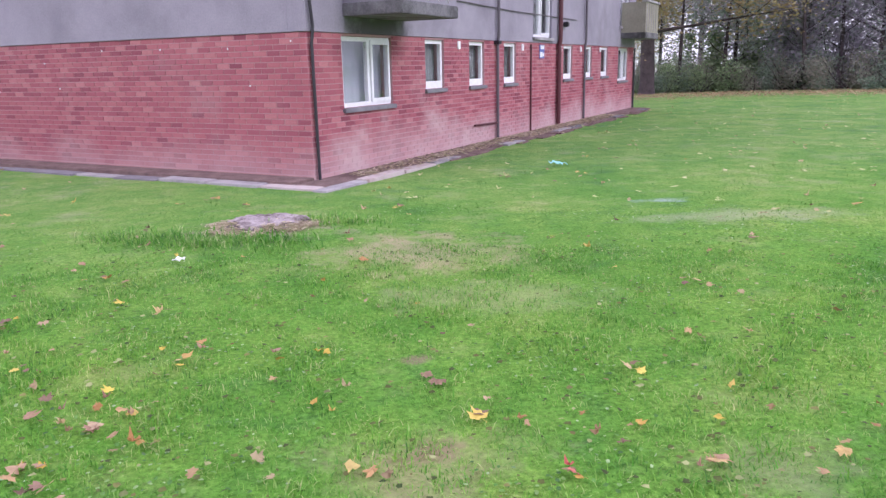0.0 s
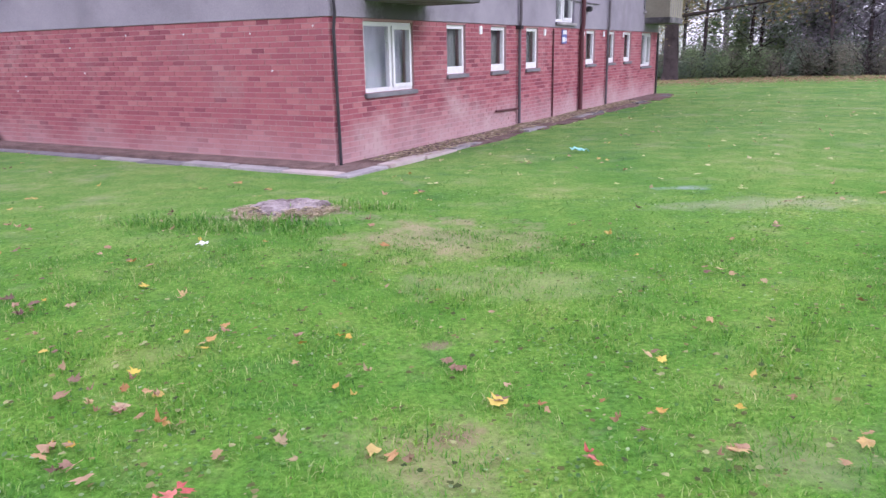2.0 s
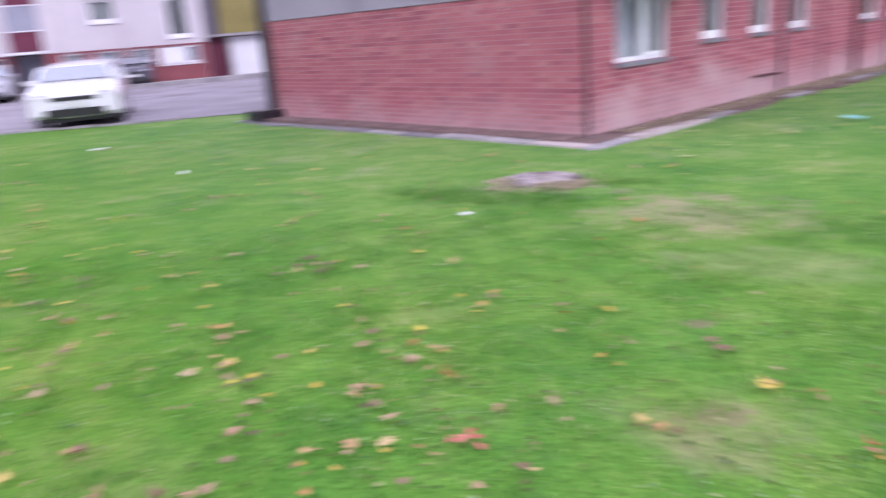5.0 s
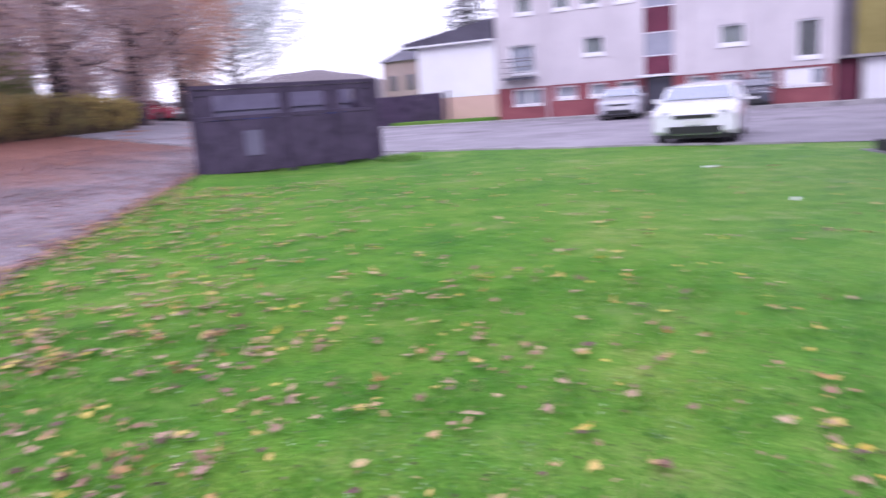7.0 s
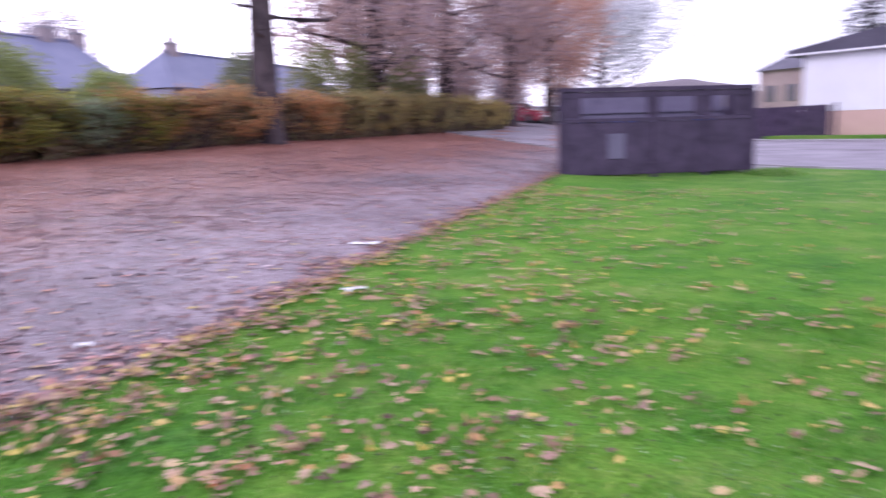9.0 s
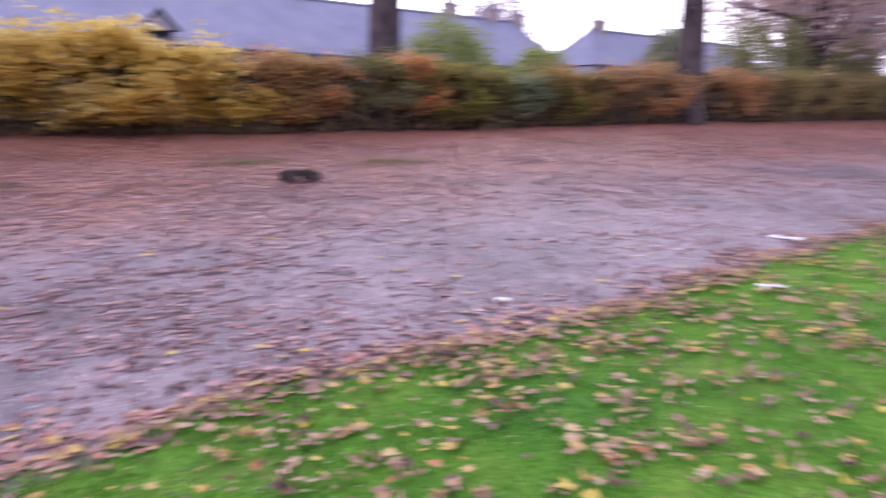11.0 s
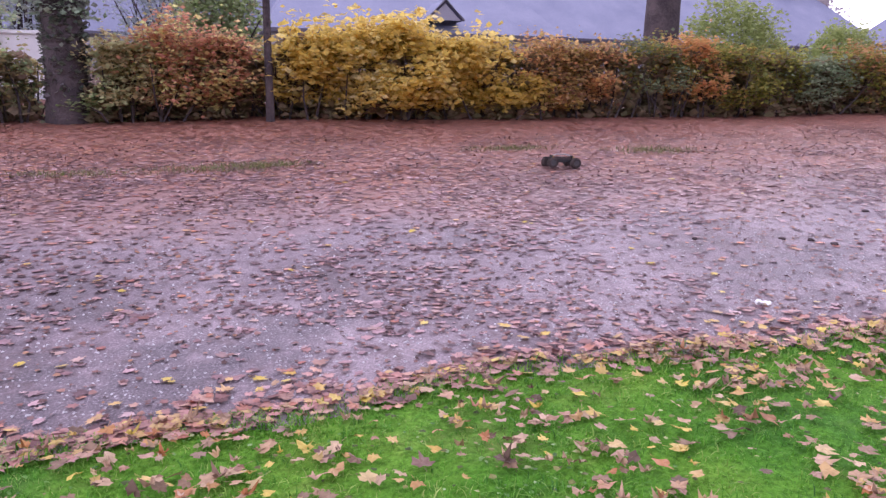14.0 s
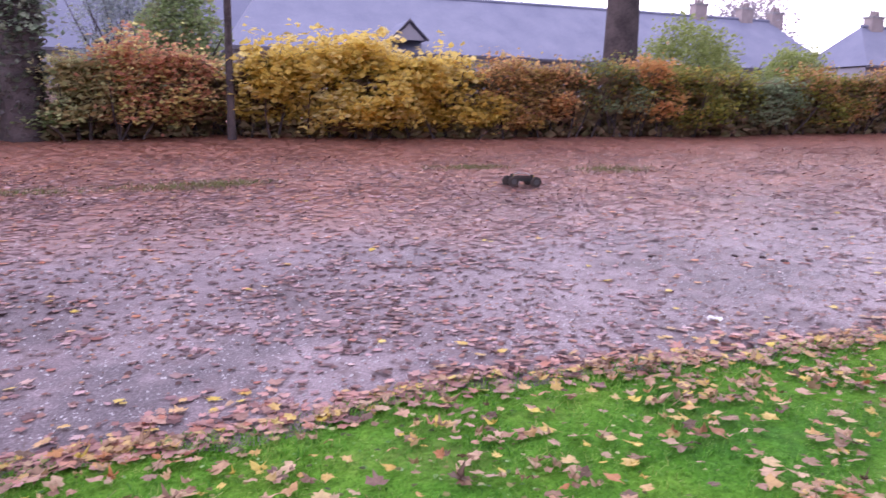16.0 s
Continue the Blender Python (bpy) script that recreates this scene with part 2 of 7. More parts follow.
def car_park_material():
    """Worn tarmac with chippings, mud and, towards the bank, rotted leaf mould."""
    m, n, l, b = nodes_of("worn_tarmac")
    pos = n.new("ShaderNodeNewGeometry").outputs["Position"]
    broad = noise_node(n, l, pos, 0.55, 5.0, 0.6)
    mid = noise_node(n, l, pos, 4.0, 5.0, 0.65)
    fine = noise_node(n, l, pos, 90.0, 3.0, 0.8)
    base = ramp(n, l, math_node(n, l, "ADD", math_node(n, l, "MULTIPLY", broad, 0.65), math_node(n, l, "MULTIPLY", mid, 0.35)), [(0.37, (0.118, 0.09, 0.102)), (0.45, (0.192, 0.147, 0.168)), (0.53, (0.26, 0.208, 0.23)), (0.66, (0.322, 0.262, 0.288))])
    base = mixc(n, l, 0.75, base, ramp(n, l, fine, [(0.32, (0.4, 0.37, 0.4)), (0.52, (1, 1, 1)), (0.7, (1.9, 1.9, 1.9))]), "MULTIPLY")
    blotch = noise_node(n, l, pos, 11.0, 5.0, 0.7)
    base = mixc(n, l, ramp(n, l, blotch, [(0.53, (0, 0, 0)), (0.66, (0.8, 0.8, 0.8))]), base, (0.105, 0.062, 0.062))
    # dark wet gravel and mud in hollows near the lawn
    for x, y, rx, ry, strength in ((-1.5, -3.5, 0.9, 0.6, 0.75), (-2.3, -3.6, 0.8, 0.35, 0.6), (-1.2, -4.6, 1.0, 0.5, 0.5), (-5.8, -2.6, 1.2, 0.45, 0.6), (-4.3, -4.4, 0.9, 0.4, 0.45)):
        off = n.new("ShaderNodeVectorMath")
        off.operation = "SUBTRACT"
        l.new(pos, off.inputs[0])
        off.inputs[1].default_value = (x, y, 0)
        sc = n.new("ShaderNodeVectorMath")
        sc.operation = "MULTIPLY"
        l.new(off.outputs[0], sc.inputs[0])
        sc.inputs[1].default_value = (1 / rx, 1 / ry, 0)
        ln = n.new("ShaderNodeVectorMath")
        ln.operation = "LENGTH"
        l.new(sc.outputs[0], ln.inputs[0])
        d = math_node(n, l, "ADD", ln.outputs["Value"], math_node(n, l, "MULTIPLY", math_node(n, l, "SUBTRACT", mid, 0.5), 3.0))
        base = mixc(n, l, ramp(n, l, d, [(0.3, (strength,) * 3), (1.0, (0, 0, 0))]), base, ramp(n, l, fine, [(0.35, (0.06, 0.05, 0.06)), (0.55, (0.13, 0.105, 0.125)), (0.7, (0.42, 0.4, 0.43))]))
    dot = n.new("ShaderNodeVectorMath")
    dot.operation = "DOT_PRODUCT"
    l.new(pos, dot.inputs[0])
    dot.inputs[1].default_value = (-0.362, -0.932, 0.0)
    s = math_node(n, l, "ADD", dot.outputs["Value"], math_node(n, l, "MULTIPLY", math_node(n, l, "SUBTRACT", broad, 0.5), 5.0))
    mould = n.new("ShaderNodeMapRange")
    mould.inputs["From Min"].default_value, mould.inputs["From Max"].default_value = 5.6, 8.0
    l.new(s, mould.inputs["Value"])
    brown = ramp(n, l, mid, [(0.3, (0.17, 0.072, 0.058)), (0.7, (0.36, 0.165, 0.125))])
    col = mixc(n, l, mould.outputs[0], base, brown)
    l.new(col, b.inputs["Base Color"])
    b.inputs["Roughness"].default_value = 0.62
    b.inputs["Specular IOR Level"].default_value = 0.45
    bump(n, l, b, fine, 0.6, 0.012)
    return m


def glass_material():
    m, n, l, b = nodes_of("window_glass")
    b.inputs["Base Color"].default_value = (0.9, 0.93, 0.93, 1)
    b.inputs["Roughness"].default_value = 0.03
    b.inputs["Transmission Weight"].default_value = 1.0
    b.inputs["IOR"].default_value = 1.45
    return m


def plain(name, col, rough=0.5, metal=0.0, spec=0.5, coat=0.0):
    m, n, l, b = nodes_of(name)
    pos = n.new("ShaderNodeNewGeometry").outputs["Position"]
    g = noise_node(n, l, pos, 12.0, 5.0)
    l.new(mixc(n, l, 0.35, col, ramp(n, l, g, [(0.3, (0.7, 0.7, 0.7)), (0.7, (1.1, 1.1, 1.1))]), "MULTIPLY"), b.inputs["Base Color"])
    b.inputs["Roughness"].default_value = rough
    b.inputs["Metallic"].default_value = metal
    b.inputs["Specular IOR Level"].default_value = spec
    b.inputs["Coat Weight"].default_value = coat
    return m


M = dict(
    lawn=grass_ground(), tarmac=car_park_material(),
    asphalt=surface("asphalt", (0.20, 0.18, 0.205), (0.33, 0.30, 0.34), 0.5, 60, 0.75, 0.4, stain=(0.15, 0.13, 0.15), stain_scale=0.3),
    brick=brick_material("red_brick", "object"), brick_joined=brick_material("red_brick_run", "island"),
    far_brick=surface("red_brick_far", (0.20, 0.055, 0.07), (0.33, 0.11, 0.12), 1.0, 14, 0.85, 0.2),
    mortar=brick_material("mortar", "object", [(0.0, (0.43, 0.25, 0.265)), (1.0, (0.46, 0.27, 0.28))]),
    render=surface("grey_render", (0.225, 0.208, 0.25), (0.335, 0.308, 0.36), 0.9, 45, 0.9, 0.5, stain=(0.2, 0.18, 0.215), stain_scale=0.7, stain_at=(0.5, 0.75), drip_shade=(-0.87, 11.45, 2.0)),
    cream=surface("cream_render", (0.54, 0.50, 0.525), (0.67, 0.625, 0.645), 0.4, 25, 0.85, 0.2, stain=(0.52, 0.48, 0.52), stain_scale=0.25, stain_at=(0.52, 0.8)),
    greywall=surface("grey_house_render", (0.28, 0.27, 0.33), (0.37, 0.36, 0.43), 0.5, 25, 0.85, 0.2),
    whitewall=surface("white_render", (0.78, 0.78, 0.82), (0.88, 0.88, 0.9), 0.5, 25, 0.8, 0.2),
    salmon=surface("salmon_render", (0.60, 0.40, 0.33), (0.72, 0.50, 0.43), 0.6, 25, 0.85, 0.2),
    buff=surface("buff_chimney_brick", (0.30, 0.25, 0.26), (0.42, 0.35, 0.35), 2.0, 20, 0.9, 0.3),
    tanwall=surface("tan_render", (0.36, 0.27, 0.26), (0.46, 0.36, 0.34), 0.6, 25, 0.85, 0.2),
    upvc=plain("white_upvc", (0.83, 0.83, 0.86), 0.35), glass=glass_material(),
    concrete=surface("concrete", (0.26, 0.245, 0.26), (0.42, 0.40, 0.41), 2.0, 50, 0.9, 0.5, stain=(0.15, 0.14, 0.15), stain_scale=1.8),
    sillgrey=surface("weathered_sill", (0.15, 0.14, 0.16), (0.25, 0.24, 0.265), 2.5, 50, 0.9, 0.4),
    stained=surface("stained_concrete", (0.10, 0.095, 0.105), (0.24, 0.23, 0.245), 2.5, 40, 0.9, 0.5, stain=(0.05, 0.05, 0.05), stain_scale=2.2, stain_at=(0.45, 0.7)),
    paleslab=surface("pale_slab", (0.40, 0.345, 0.34), (0.55, 0.48, 0.465), 2.5, 50, 0.9, 0.5, stain=(0.3, 0.22, 0.2), stain_scale=2.5),
    soil=surface("damp_soil", (0.10, 0.065, 0.06), (0.24, 0.165, 0.15), 4.0, 50, 0.95, 0.8, 0.02),
    soil_dark=surface("wet_mud", (0.03, 0.02, 0.024), (0.085, 0.058, 0.06), 18.0, 80, 0.9, 0.8, 0.01),
    # matt slate; lavender haze and sky sheen are put into the base colour
    slate=surface("hazed_slate", (0.175, 0.185, 0.275), (0.245, 0.255, 0.355), 0.5, 12, 0.7, 0.3, 0.01, spec=0.3),
    darkroof=surface("dark_roof", (0.07, 0.065, 0.09), (0.13, 0.12, 0.16), 0.6, 12, 0.6, 0.3),
    bark=surface("bark", (0.035, 0.026, 0.032), (0.11, 0.085, 0.09), 2.5, 22, 0.95, 1.0, 0.03),
    palebark=surface("pale_bark", (0.13, 0.11, 0.125), (0.27, 0.235, 0.25), 3.0, 25, 0.95, 0.8, 0.02),
    timber=surface("dark_stained_timber", (0.036, 0.024, 0.05), (0.088, 0.062, 0.112), 3.0, 30, 0.7, 0.5),
    timber_pale=surface("faded_timber", (0.1224, 0.108, 0.1692), (0.1872, 0.1656, 0.2448), 2.0, 30, 0.7, 0.4),
    pipe=plain("black_pipe", (0.025, 0.022, 0.03), 0.45), redpipe=plain("maroon_pipe", (0.10, 0.026, 0.033), 0.6), greypipe=plain("grey_pipe", (0.11, 0.095, 0.11), 0.6),
    maroon=surface("maroon_panel", (0.10, 0.018, 0.04), (0.17, 0.035, 0.065), 1.0, 20, 0.6, 0.2),
    dull_cream=surface("dull_cream_panel", (0.22, 0.205, 0.16), (0.33, 0.31, 0.245), 1.2, 20, 0.7, 0.2, stain=(0.2, 0.19, 0.15)),
    olive=surface("olive_cladding", (0.20, 0.17, 0.05), (0.34, 0.29, 0.10), 0.8, 15, 0.7, 0.2),
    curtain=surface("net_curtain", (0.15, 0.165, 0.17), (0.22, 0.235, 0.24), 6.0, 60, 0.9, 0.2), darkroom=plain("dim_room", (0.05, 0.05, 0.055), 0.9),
    lightcurtain=surface("white_blind", (0.30, 0.31, 0.37), (0.37, 0.38, 0.45), 2.0, 60, 0.9, 0.2),
    dusty_tyre=surface("dusty_tyre_rubber", (0.022, 0.017, 0.018), (0.075, 0.055, 0.052), 12, 90, 0.9, 0.5),
    tyre=surface("tyre_rubber", (0.008, 0.008, 0.009), (0.025, 0.024, 0.026), 20, 120, 0.8, 0.5), rim=plain("grey_rim", (0.12, 0.12, 0.13), 0.35, 0.7),
    car_white=plain("white_car_paint", (0.82, 0.82, 0.86), 0.25, 0.0, 0.5, 0.8), car_silver=plain("silver_car_paint", (0.55, 0.55, 0.60), 0.28, 0.4, 0.5, 0.8), car_dark=plain("dark_car_paint", (0.10, 0.10, 0.13), 0.25, 0.3, 0.5, 0.8), car_red=plain("red_car_paint", (0.38, 0.02, 0.045), 0.25, 0.0, 0.5, 0.8),
    # glass made pale and metallic, the sky's reflection put into its base colour
    carglass=plain("sky_pale_glass", (0.46, 0.49, 0.55), 0.06, 0.75, 1.0), black=plain("black_plastic", (0.018, 0.018, 0.02), 0.5), lampglass=plain("headlamp_glass", (0.5, 0.5, 0.55), 0.1), plate=plain("number_plate", (0.7, 0.7, 0.7), 0.5),
    darkbrown=plain("muddy_brown_plastic", (0.05, 0.03, 0.03), 0.6),
    orange=plain("orange_plastic", (0.16, 0.055, 0.03), 0.5), yellow=plain("yellow_spring", (0.25, 0.15, 0.03), 0.4), steel=plain("steel", (0.5, 0.5, 0.52), 0.3, 0.9),
    stumpwood=surface("sawn_stump", (0.25, 0.205, 0.215), (0.52, 0.455, 0.46), 9.0, 70, 0.9, 0.9, 0.02, stain=(0.10, 0.07, 0.065), stain_scale=6.0, stain_at=(0.48, 0.62)),
    hay=leafy("dry_grass_chips", [(0.6, 0.5, 0.37), (0.74, 0.65, 0.5), (0.5, 0.41, 0.31), (0.34, 0.36, 0.17), (0.66, 0.54, 0.41)], 0.9, 0.3),
    cyan=plain("cyan_plastic", (0.35, 0.75, 0.78), 0.35), paper=plain("white_paper", (0.8, 0.8, 0.8), 0.7), binblue=plain("blue_bin_plastic", (0.06, 0.10, 0.34), 0.45), signblue=plain("blue_sign", (0.12, 0.16, 0.42), 0.5),
    blades=leafy("grass_blades", [(0.057, 0.17, 0.04), (0.1, 0.312, 0.041), (0.135, 0.384, 0.041), (0.176, 0.443, 0.05), (0.235, 0.479, 0.072), (0.374, 0.53, 0.16), (0.603, 0.636, 0.288)], 0.55, 0.4, drift=0.35, drift_scale=5.0, grass=True),
    far_blades=leafy("far_grass_blades", [(0.10, 0.29, 0.05), (0.128, 0.335, 0.048), (0.16, 0.36, 0.056), (0.2, 0.4, 0.075)], 0.6, 0.4, drift=0.5, drift_scale=2.0, grass=True),
    leaf_mixed=leafy("fallen_leaves_mixed", [(0.16, 0.095, 0.105), (0.31, 0.18, 0.195), (0.53, 0.33, 0.345), (0.44, 0.235, 0.215), (0.3, 0.2, 0.215), (0.62, 0.41, 0.43), (0.41, 0.26, 0.285), (0.2, 0.12, 0.135), (0.58, 0.4, 0.35), (0.35, 0.2, 0.21), (0.12, 0.075, 0.085), (0.24, 0.15, 0.165), (0.64, 0.46, 0.46)], 0.6, 0.15),
    leaf_drift=leafy("fallen_leaves_drift", [(0.16, 0.08, 0.08), (0.33, 0.165, 0.15), (0.58, 0.31, 0.29), (0.5, 0.21, 0.14), (0.33, 0.2, 0.19), (0.7, 0.41, 0.37), (0.44, 0.235, 0.225), (0.21, 0.11, 0.10), (0.58, 0.36, 0.28), (0.27, 0.14, 0.13), (0.62, 0.35, 0.31), (0.7, 0.5, 0.12), (0.5, 0.33, 0.2)], 0.6, 0.15),
    leaf_edge=leafy("fallen_leaves_pale", [(0.16, 0.102, 0.071), (0.4, 0.255, 0.168), (0.54, 0.388, 0.252), (0.48, 0.296, 0.176), (0.3, 0.194, 0.126), (0.6, 0.428, 0.277), (0.62, 0.469, 0.218), (0.5, 0.245, 0.092), (0.64, 0.469, 0.151), (0.72, 0.571, 0.101), (0.58, 0.36, 0.27), (0.22, 0.138, 0.097), (0.52, 0.29, 0.2), (0.2, 0.12, 0.1)], 0.6, 0.15),
    leaf_heap=leafy("curled_leaves_in_grass", [(0.13, 0.08, 0.055), (0.24, 0.145, 0.09), (0.42, 0.265, 0.17), (0.58, 0.4, 0.27), (0.3, 0.19, 0.12), (0.5, 0.2, 0.07), (0.6, 0.43, 0.32), (0.18, 0.11, 0.075), (0.68, 0.5, 0.15), (0.56, 0.28, 0.2)], 0.6, 0.15),
    leaf_strip=leafy("pale_leaf_strip", [(0.5, 0.32, 0.22), (0.62, 0.42, 0.3), (0.4, 0.26, 0.19), (0.68, 0.48, 0.3), (0.56, 0.34, 0.22), (0.34, 0.3, 0.17)], 0.6, 0.15),
    lawn_pale=leafy("pale_leaves_on_lawn", [(0.52, 0.58, 0.24), (0.62, 0.64, 0.32), (0.4, 0.44, 0.16), (0.66, 0.62, 0.36), (0.5, 0.4, 0.22)], 0.6, 0.2),
    leaf_bits=leafy("leaf_fragments", [(0.09, 0.05, 0.05), (0.16, 0.085, 0.08), (0.27, 0.135, 0.12), (0.20, 0.12, 0.12), (0.34, 0.19, 0.17), (0.40, 0.21, 0.13)], 0.7, 0.1),
    leaf_pink=leafy("fallen_leaves_russet", [(0.3, 0.125, 0.105), (0.5, 0.2, 0.165), (0.74, 0.47, 0.25), (0.7, 0.29, 0.215), (0.4, 0.17, 0.14), (0.8, 0.4, 0.3), (0.7, 0.29, 0.15), (0.55, 0.225, 0.18), (0.31, 0.13, 0.11), (0.82, 0.5, 0.35)], 0.6, 0.2),
    leaf_single=leafy("fallen_leaf_single", [(0.26, 0.166, 0.098), (0.44, 0.291, 0.175), (0.62, 0.478, 0.084), (0.55, 0.354, 0.21), (0.36, 0.25, 0.147), (0.5, 0.333, 0.182), (0.55, 0.291, 0.091), (0.58, 0.416, 0.231), (0.64, 0.52, 0.14), (0.46, 0.312, 0.182)], 0.55, 0.1, "object"),
    lawn_bits=leafy("lawn_leaf_fragments", [(0.06, 0.09, 0.02), (0.11, 0.13, 0.03), (0.26, 0.26, 0.08), (0.08, 0.11, 0.025), (0.42, 0.46, 0.2), (0.17, 0.15, 0.05), (0.05, 0.085, 0.02)], 0.7, 0.15),
    chips=surface("stone_chips", (0.30, 0.28, 0.30), (0.6, 0.58, 0.6), 30, 90, 0.8, 0.3),
)

# ---- mesh helpers ----
def box(bm, x0, x1, y0, y1, z0, z1):
    v = [bm.verts.new(c) for c in ((x0, y0, z0), (x1, y0, z0), (x1, y1, z0), (x0, y1, z0), (x0, y0, z1), (x1, y0, z1), (x1, y1, z1), (x0, y1, z1))]
    for f in ((0, 3, 2, 1), (4, 5, 6, 7), (0, 1, 5, 4), (1, 2, 6, 5), (2, 3, 7, 6), (3, 0, 4, 7)):
        bm.faces.new([v[k] for k in f])
    return v


def boxes(*rows, bevel=0.0):
    bm = bmesh.new()
    for r in rows:
        box(bm, *r)
    if bevel:
        bmesh.ops.bevel(bm, geom=bm.edges[:], offset=bevel, segments=2, affect="EDGES")
    return bm


def tube_into(bm, pts, radii, sides=8, cap=True):
    rings = []
    for k, p in enumerate(pts):
        p = Vector(p)
        a = Vector(pts[min(k + 1, len(pts) - 1)]) - Vector(pts[max(k - 1, 0)])
        a.normalize()
        q = a.orthogonal().normalized() if abs(a.z) < 0.9 else a.cross(Vector((0, 1, 0))).normalized()
        w = a.cross(q)
        rings.append([bm.verts.new(p + float(radii[k]) * (math.cos(t) * q + math.sin(t) * w)) for t in [2 * math.pi * i / sides for i in range(sides)]])
    for r0, r1 in zip(rings, rings[1:]):
        for i in range(sides):
            bm.faces.new((r0[i], r0[(i + 1) % sides], r1[(i + 1) % sides], r1[i]))
    if cap:
        bm.faces.new(rings[0][::-1])
        bm.faces.new(rings[-1])


def tube(pts, radii, sides=8):
    bm = bmesh.new()
    tube_into(bm, pts, radii, sides)
    return bm


def mesh_of(name, bm, material, smooth=False):
    me = bpy.data.meshes.new(name)
    bmesh.ops.recalc_face_normals(bm, faces=bm.faces[:])
    bm.to_mesh(me)
    bm.free()
    me.materials.append(M[material] if isinstance(material, str) else material)
    if smooth:
        me.polygons.foreach_set("use_smooth", [True] * len(me.polygons))
    return me


def part(name, bm, material, parent, label="", smooth=False):
    ob = new(name, bm if isinstance(bm, bpy.types.Mesh) else mesh_of(name, bm, material, smooth))
    ob.parent = parent
    return tagged(ob, label)


def thing(name, m, label, category, group="", kind=""):
    ob = new(name)
    ob.matrix_world = m
    ob.empty_display_size = 0.1
    return tagged(ob, label, category, group, kind)


def solid(name, bm, material, label, category, group="", kind="", m=None, smooth=False):
    ob = new(name, bm if isinstance(bm, bpy.types.Mesh) else mesh_of(name, bm, material, smooth))
    if m is not None:
        ob.matrix_world = m
    return tagged(ob, label, category, group, kind)


def soup(name, verts, faces, material):
    """A mesh from arrays of corners and of faces."""
    me = bpy.data.meshes.new(name)
    me.from_pydata(verts.tolist(), [], faces.tolist())
    me.materials.append(M[material] if isinstance(material, str) else material)
    return me


def scattered(tv, tf, pos, yaw, tilt, size):
    """Copies of one small form, each turned about z, tilted and scaled, as arrays."""
    n, k = len(pos), len(tv)
    c, s = np.cos(yaw), np.sin(yaw)
    ct, st = np.cos(tilt), np.sin(tilt)
    x, y, z = (tv[None, :, i] * size[:, None] for i in range(3))
    y, z = y * ct[:, None] - z * st[:, None], y * st[:, None] + z * ct[:, None]
    v = np.stack([x * c[:, None] - y * s[:, None] + pos[:, None, 0], x * s[:, None] + y * c[:, None] + pos[:, None, 1], z + pos[:, None, 2]], -1)
    f = tf[None] + (np.arange(n) * k)[:, None, None]
    return v.reshape(-1, 3), f.reshape(-1, tf.shape[1])


rng = np.random.default_rng(7)

# ---- ground ----
HEDGE_D, HEDGE_N = np.array([-0.932, 0.362]), np.array([-0.362, -0.932])


def height(x, y):
    """The lie of the land: level by the flats, rising to the hedge."""
    x, y = np.asarray(x, float), np.asarray(y, float)
    s = np.clip(-0.362 * x - 0.932 * y, -60, 22)
    z = 0.105 * np.log1p(np.exp((s - 2.8) * 2)) / 2 + 0.007 * np.clip(-x, 0, 60)
    near = 1 / (1 + np.exp(np.clip(-(y - 7.0) * 1.2, -50, 50))) * 1 / (1 + np.exp(np.clip(-(x + 12) * 0.6, -50, 50)))
    hump = 0.05 * np.exp(-(((x + 1.7) / 1.1) ** 2 + ((y - 6.75) / 0.9) ** 2))
    u = -0.932 * x + 0.362 * y
    f, g = np.clip((s - 6) / 5, 0, 1), np.clip((u - 9) / 9, 0, 1)
    dip = 0.075 * f * f * (3 - 2 * f) * (1 - g * g * (3 - 2 * g))
    return z - dip - 0.07 * near + hump + 0.012 * np.sin(x * 1.3 + 0.6 * y) * np.cos(y * 1.1 - 0.4 * x)


def us(u, s):
    return HEDGE_D * u + HEDGE_N * s


def edge_s(u):
    """How far out the grass reaches towards the car park, along the hedge's direction."""
    u = np.asarray(u, float)
    return 3.40 + 0.047 * np.clip(u, -30, 17) + 0.10 * np.exp(-((u - 1.75) / 0.6) ** 2) - 0.06 * np.exp(-((u - 0.5) / 0.5) ** 2) - 0.08 * np.exp(-((u - 4.2) / 1.0) ** 2) + 0.025 * np.sin(u * 5.1)


ROAD_O, ROAD_D = np.array([-12.3, 13.7]), np.array([0.838, 0.545])
ROAD_N = np.array([-0.545, 0.838])


k = np.sinh(np.linspace(-6.3, 6.3, 211)) * 2.2
gx, gy = np.meshgrid(k - 2.0, k + 2.0, indexing="ij")
gz = height(gx, gy)
gu, gs = gx * HEDGE_D[0] + gy * HEDGE_D[1], gx * HEDGE_N[0] + gy * HEDGE_N[1]
dip = np.clip((gs - edge_s(gu) + 0.12) / 0.5, 0, 1)
gz = np.where(gs < 22, gz - 0.09 * dip * dip * (3 - 2 * dip), gz)
ru = (gx - ROAD_O[0]) * ROAD_D[0] + (gy - ROAD_O[1]) * ROAD_D[1]
rv = (gx - ROAD_O[0]) * ROAD_N[0] + (gy - ROAD_O[1]) * ROAD_N[1]
gz = np.where((rv > 0.5) & (rv < 26) & (ru < 12), gz - 0.08, gz)
nn = len(k)
idx = np.arange(nn * nn).reshape(nn, nn)
gf = np.stack([idx[:-1, :-1], idx[1:, :-1], idx[1:, 1:], idx[:-1, 1:]], -1).reshape(-1, 4)
ground = new("ground", soup("ground", np.stack([gx, gy, gz], -1).reshape(-1, 3), gf, "lawn"))
ground.data.polygons.foreach_set("use_smooth", [True] * len(ground.data.polygons))
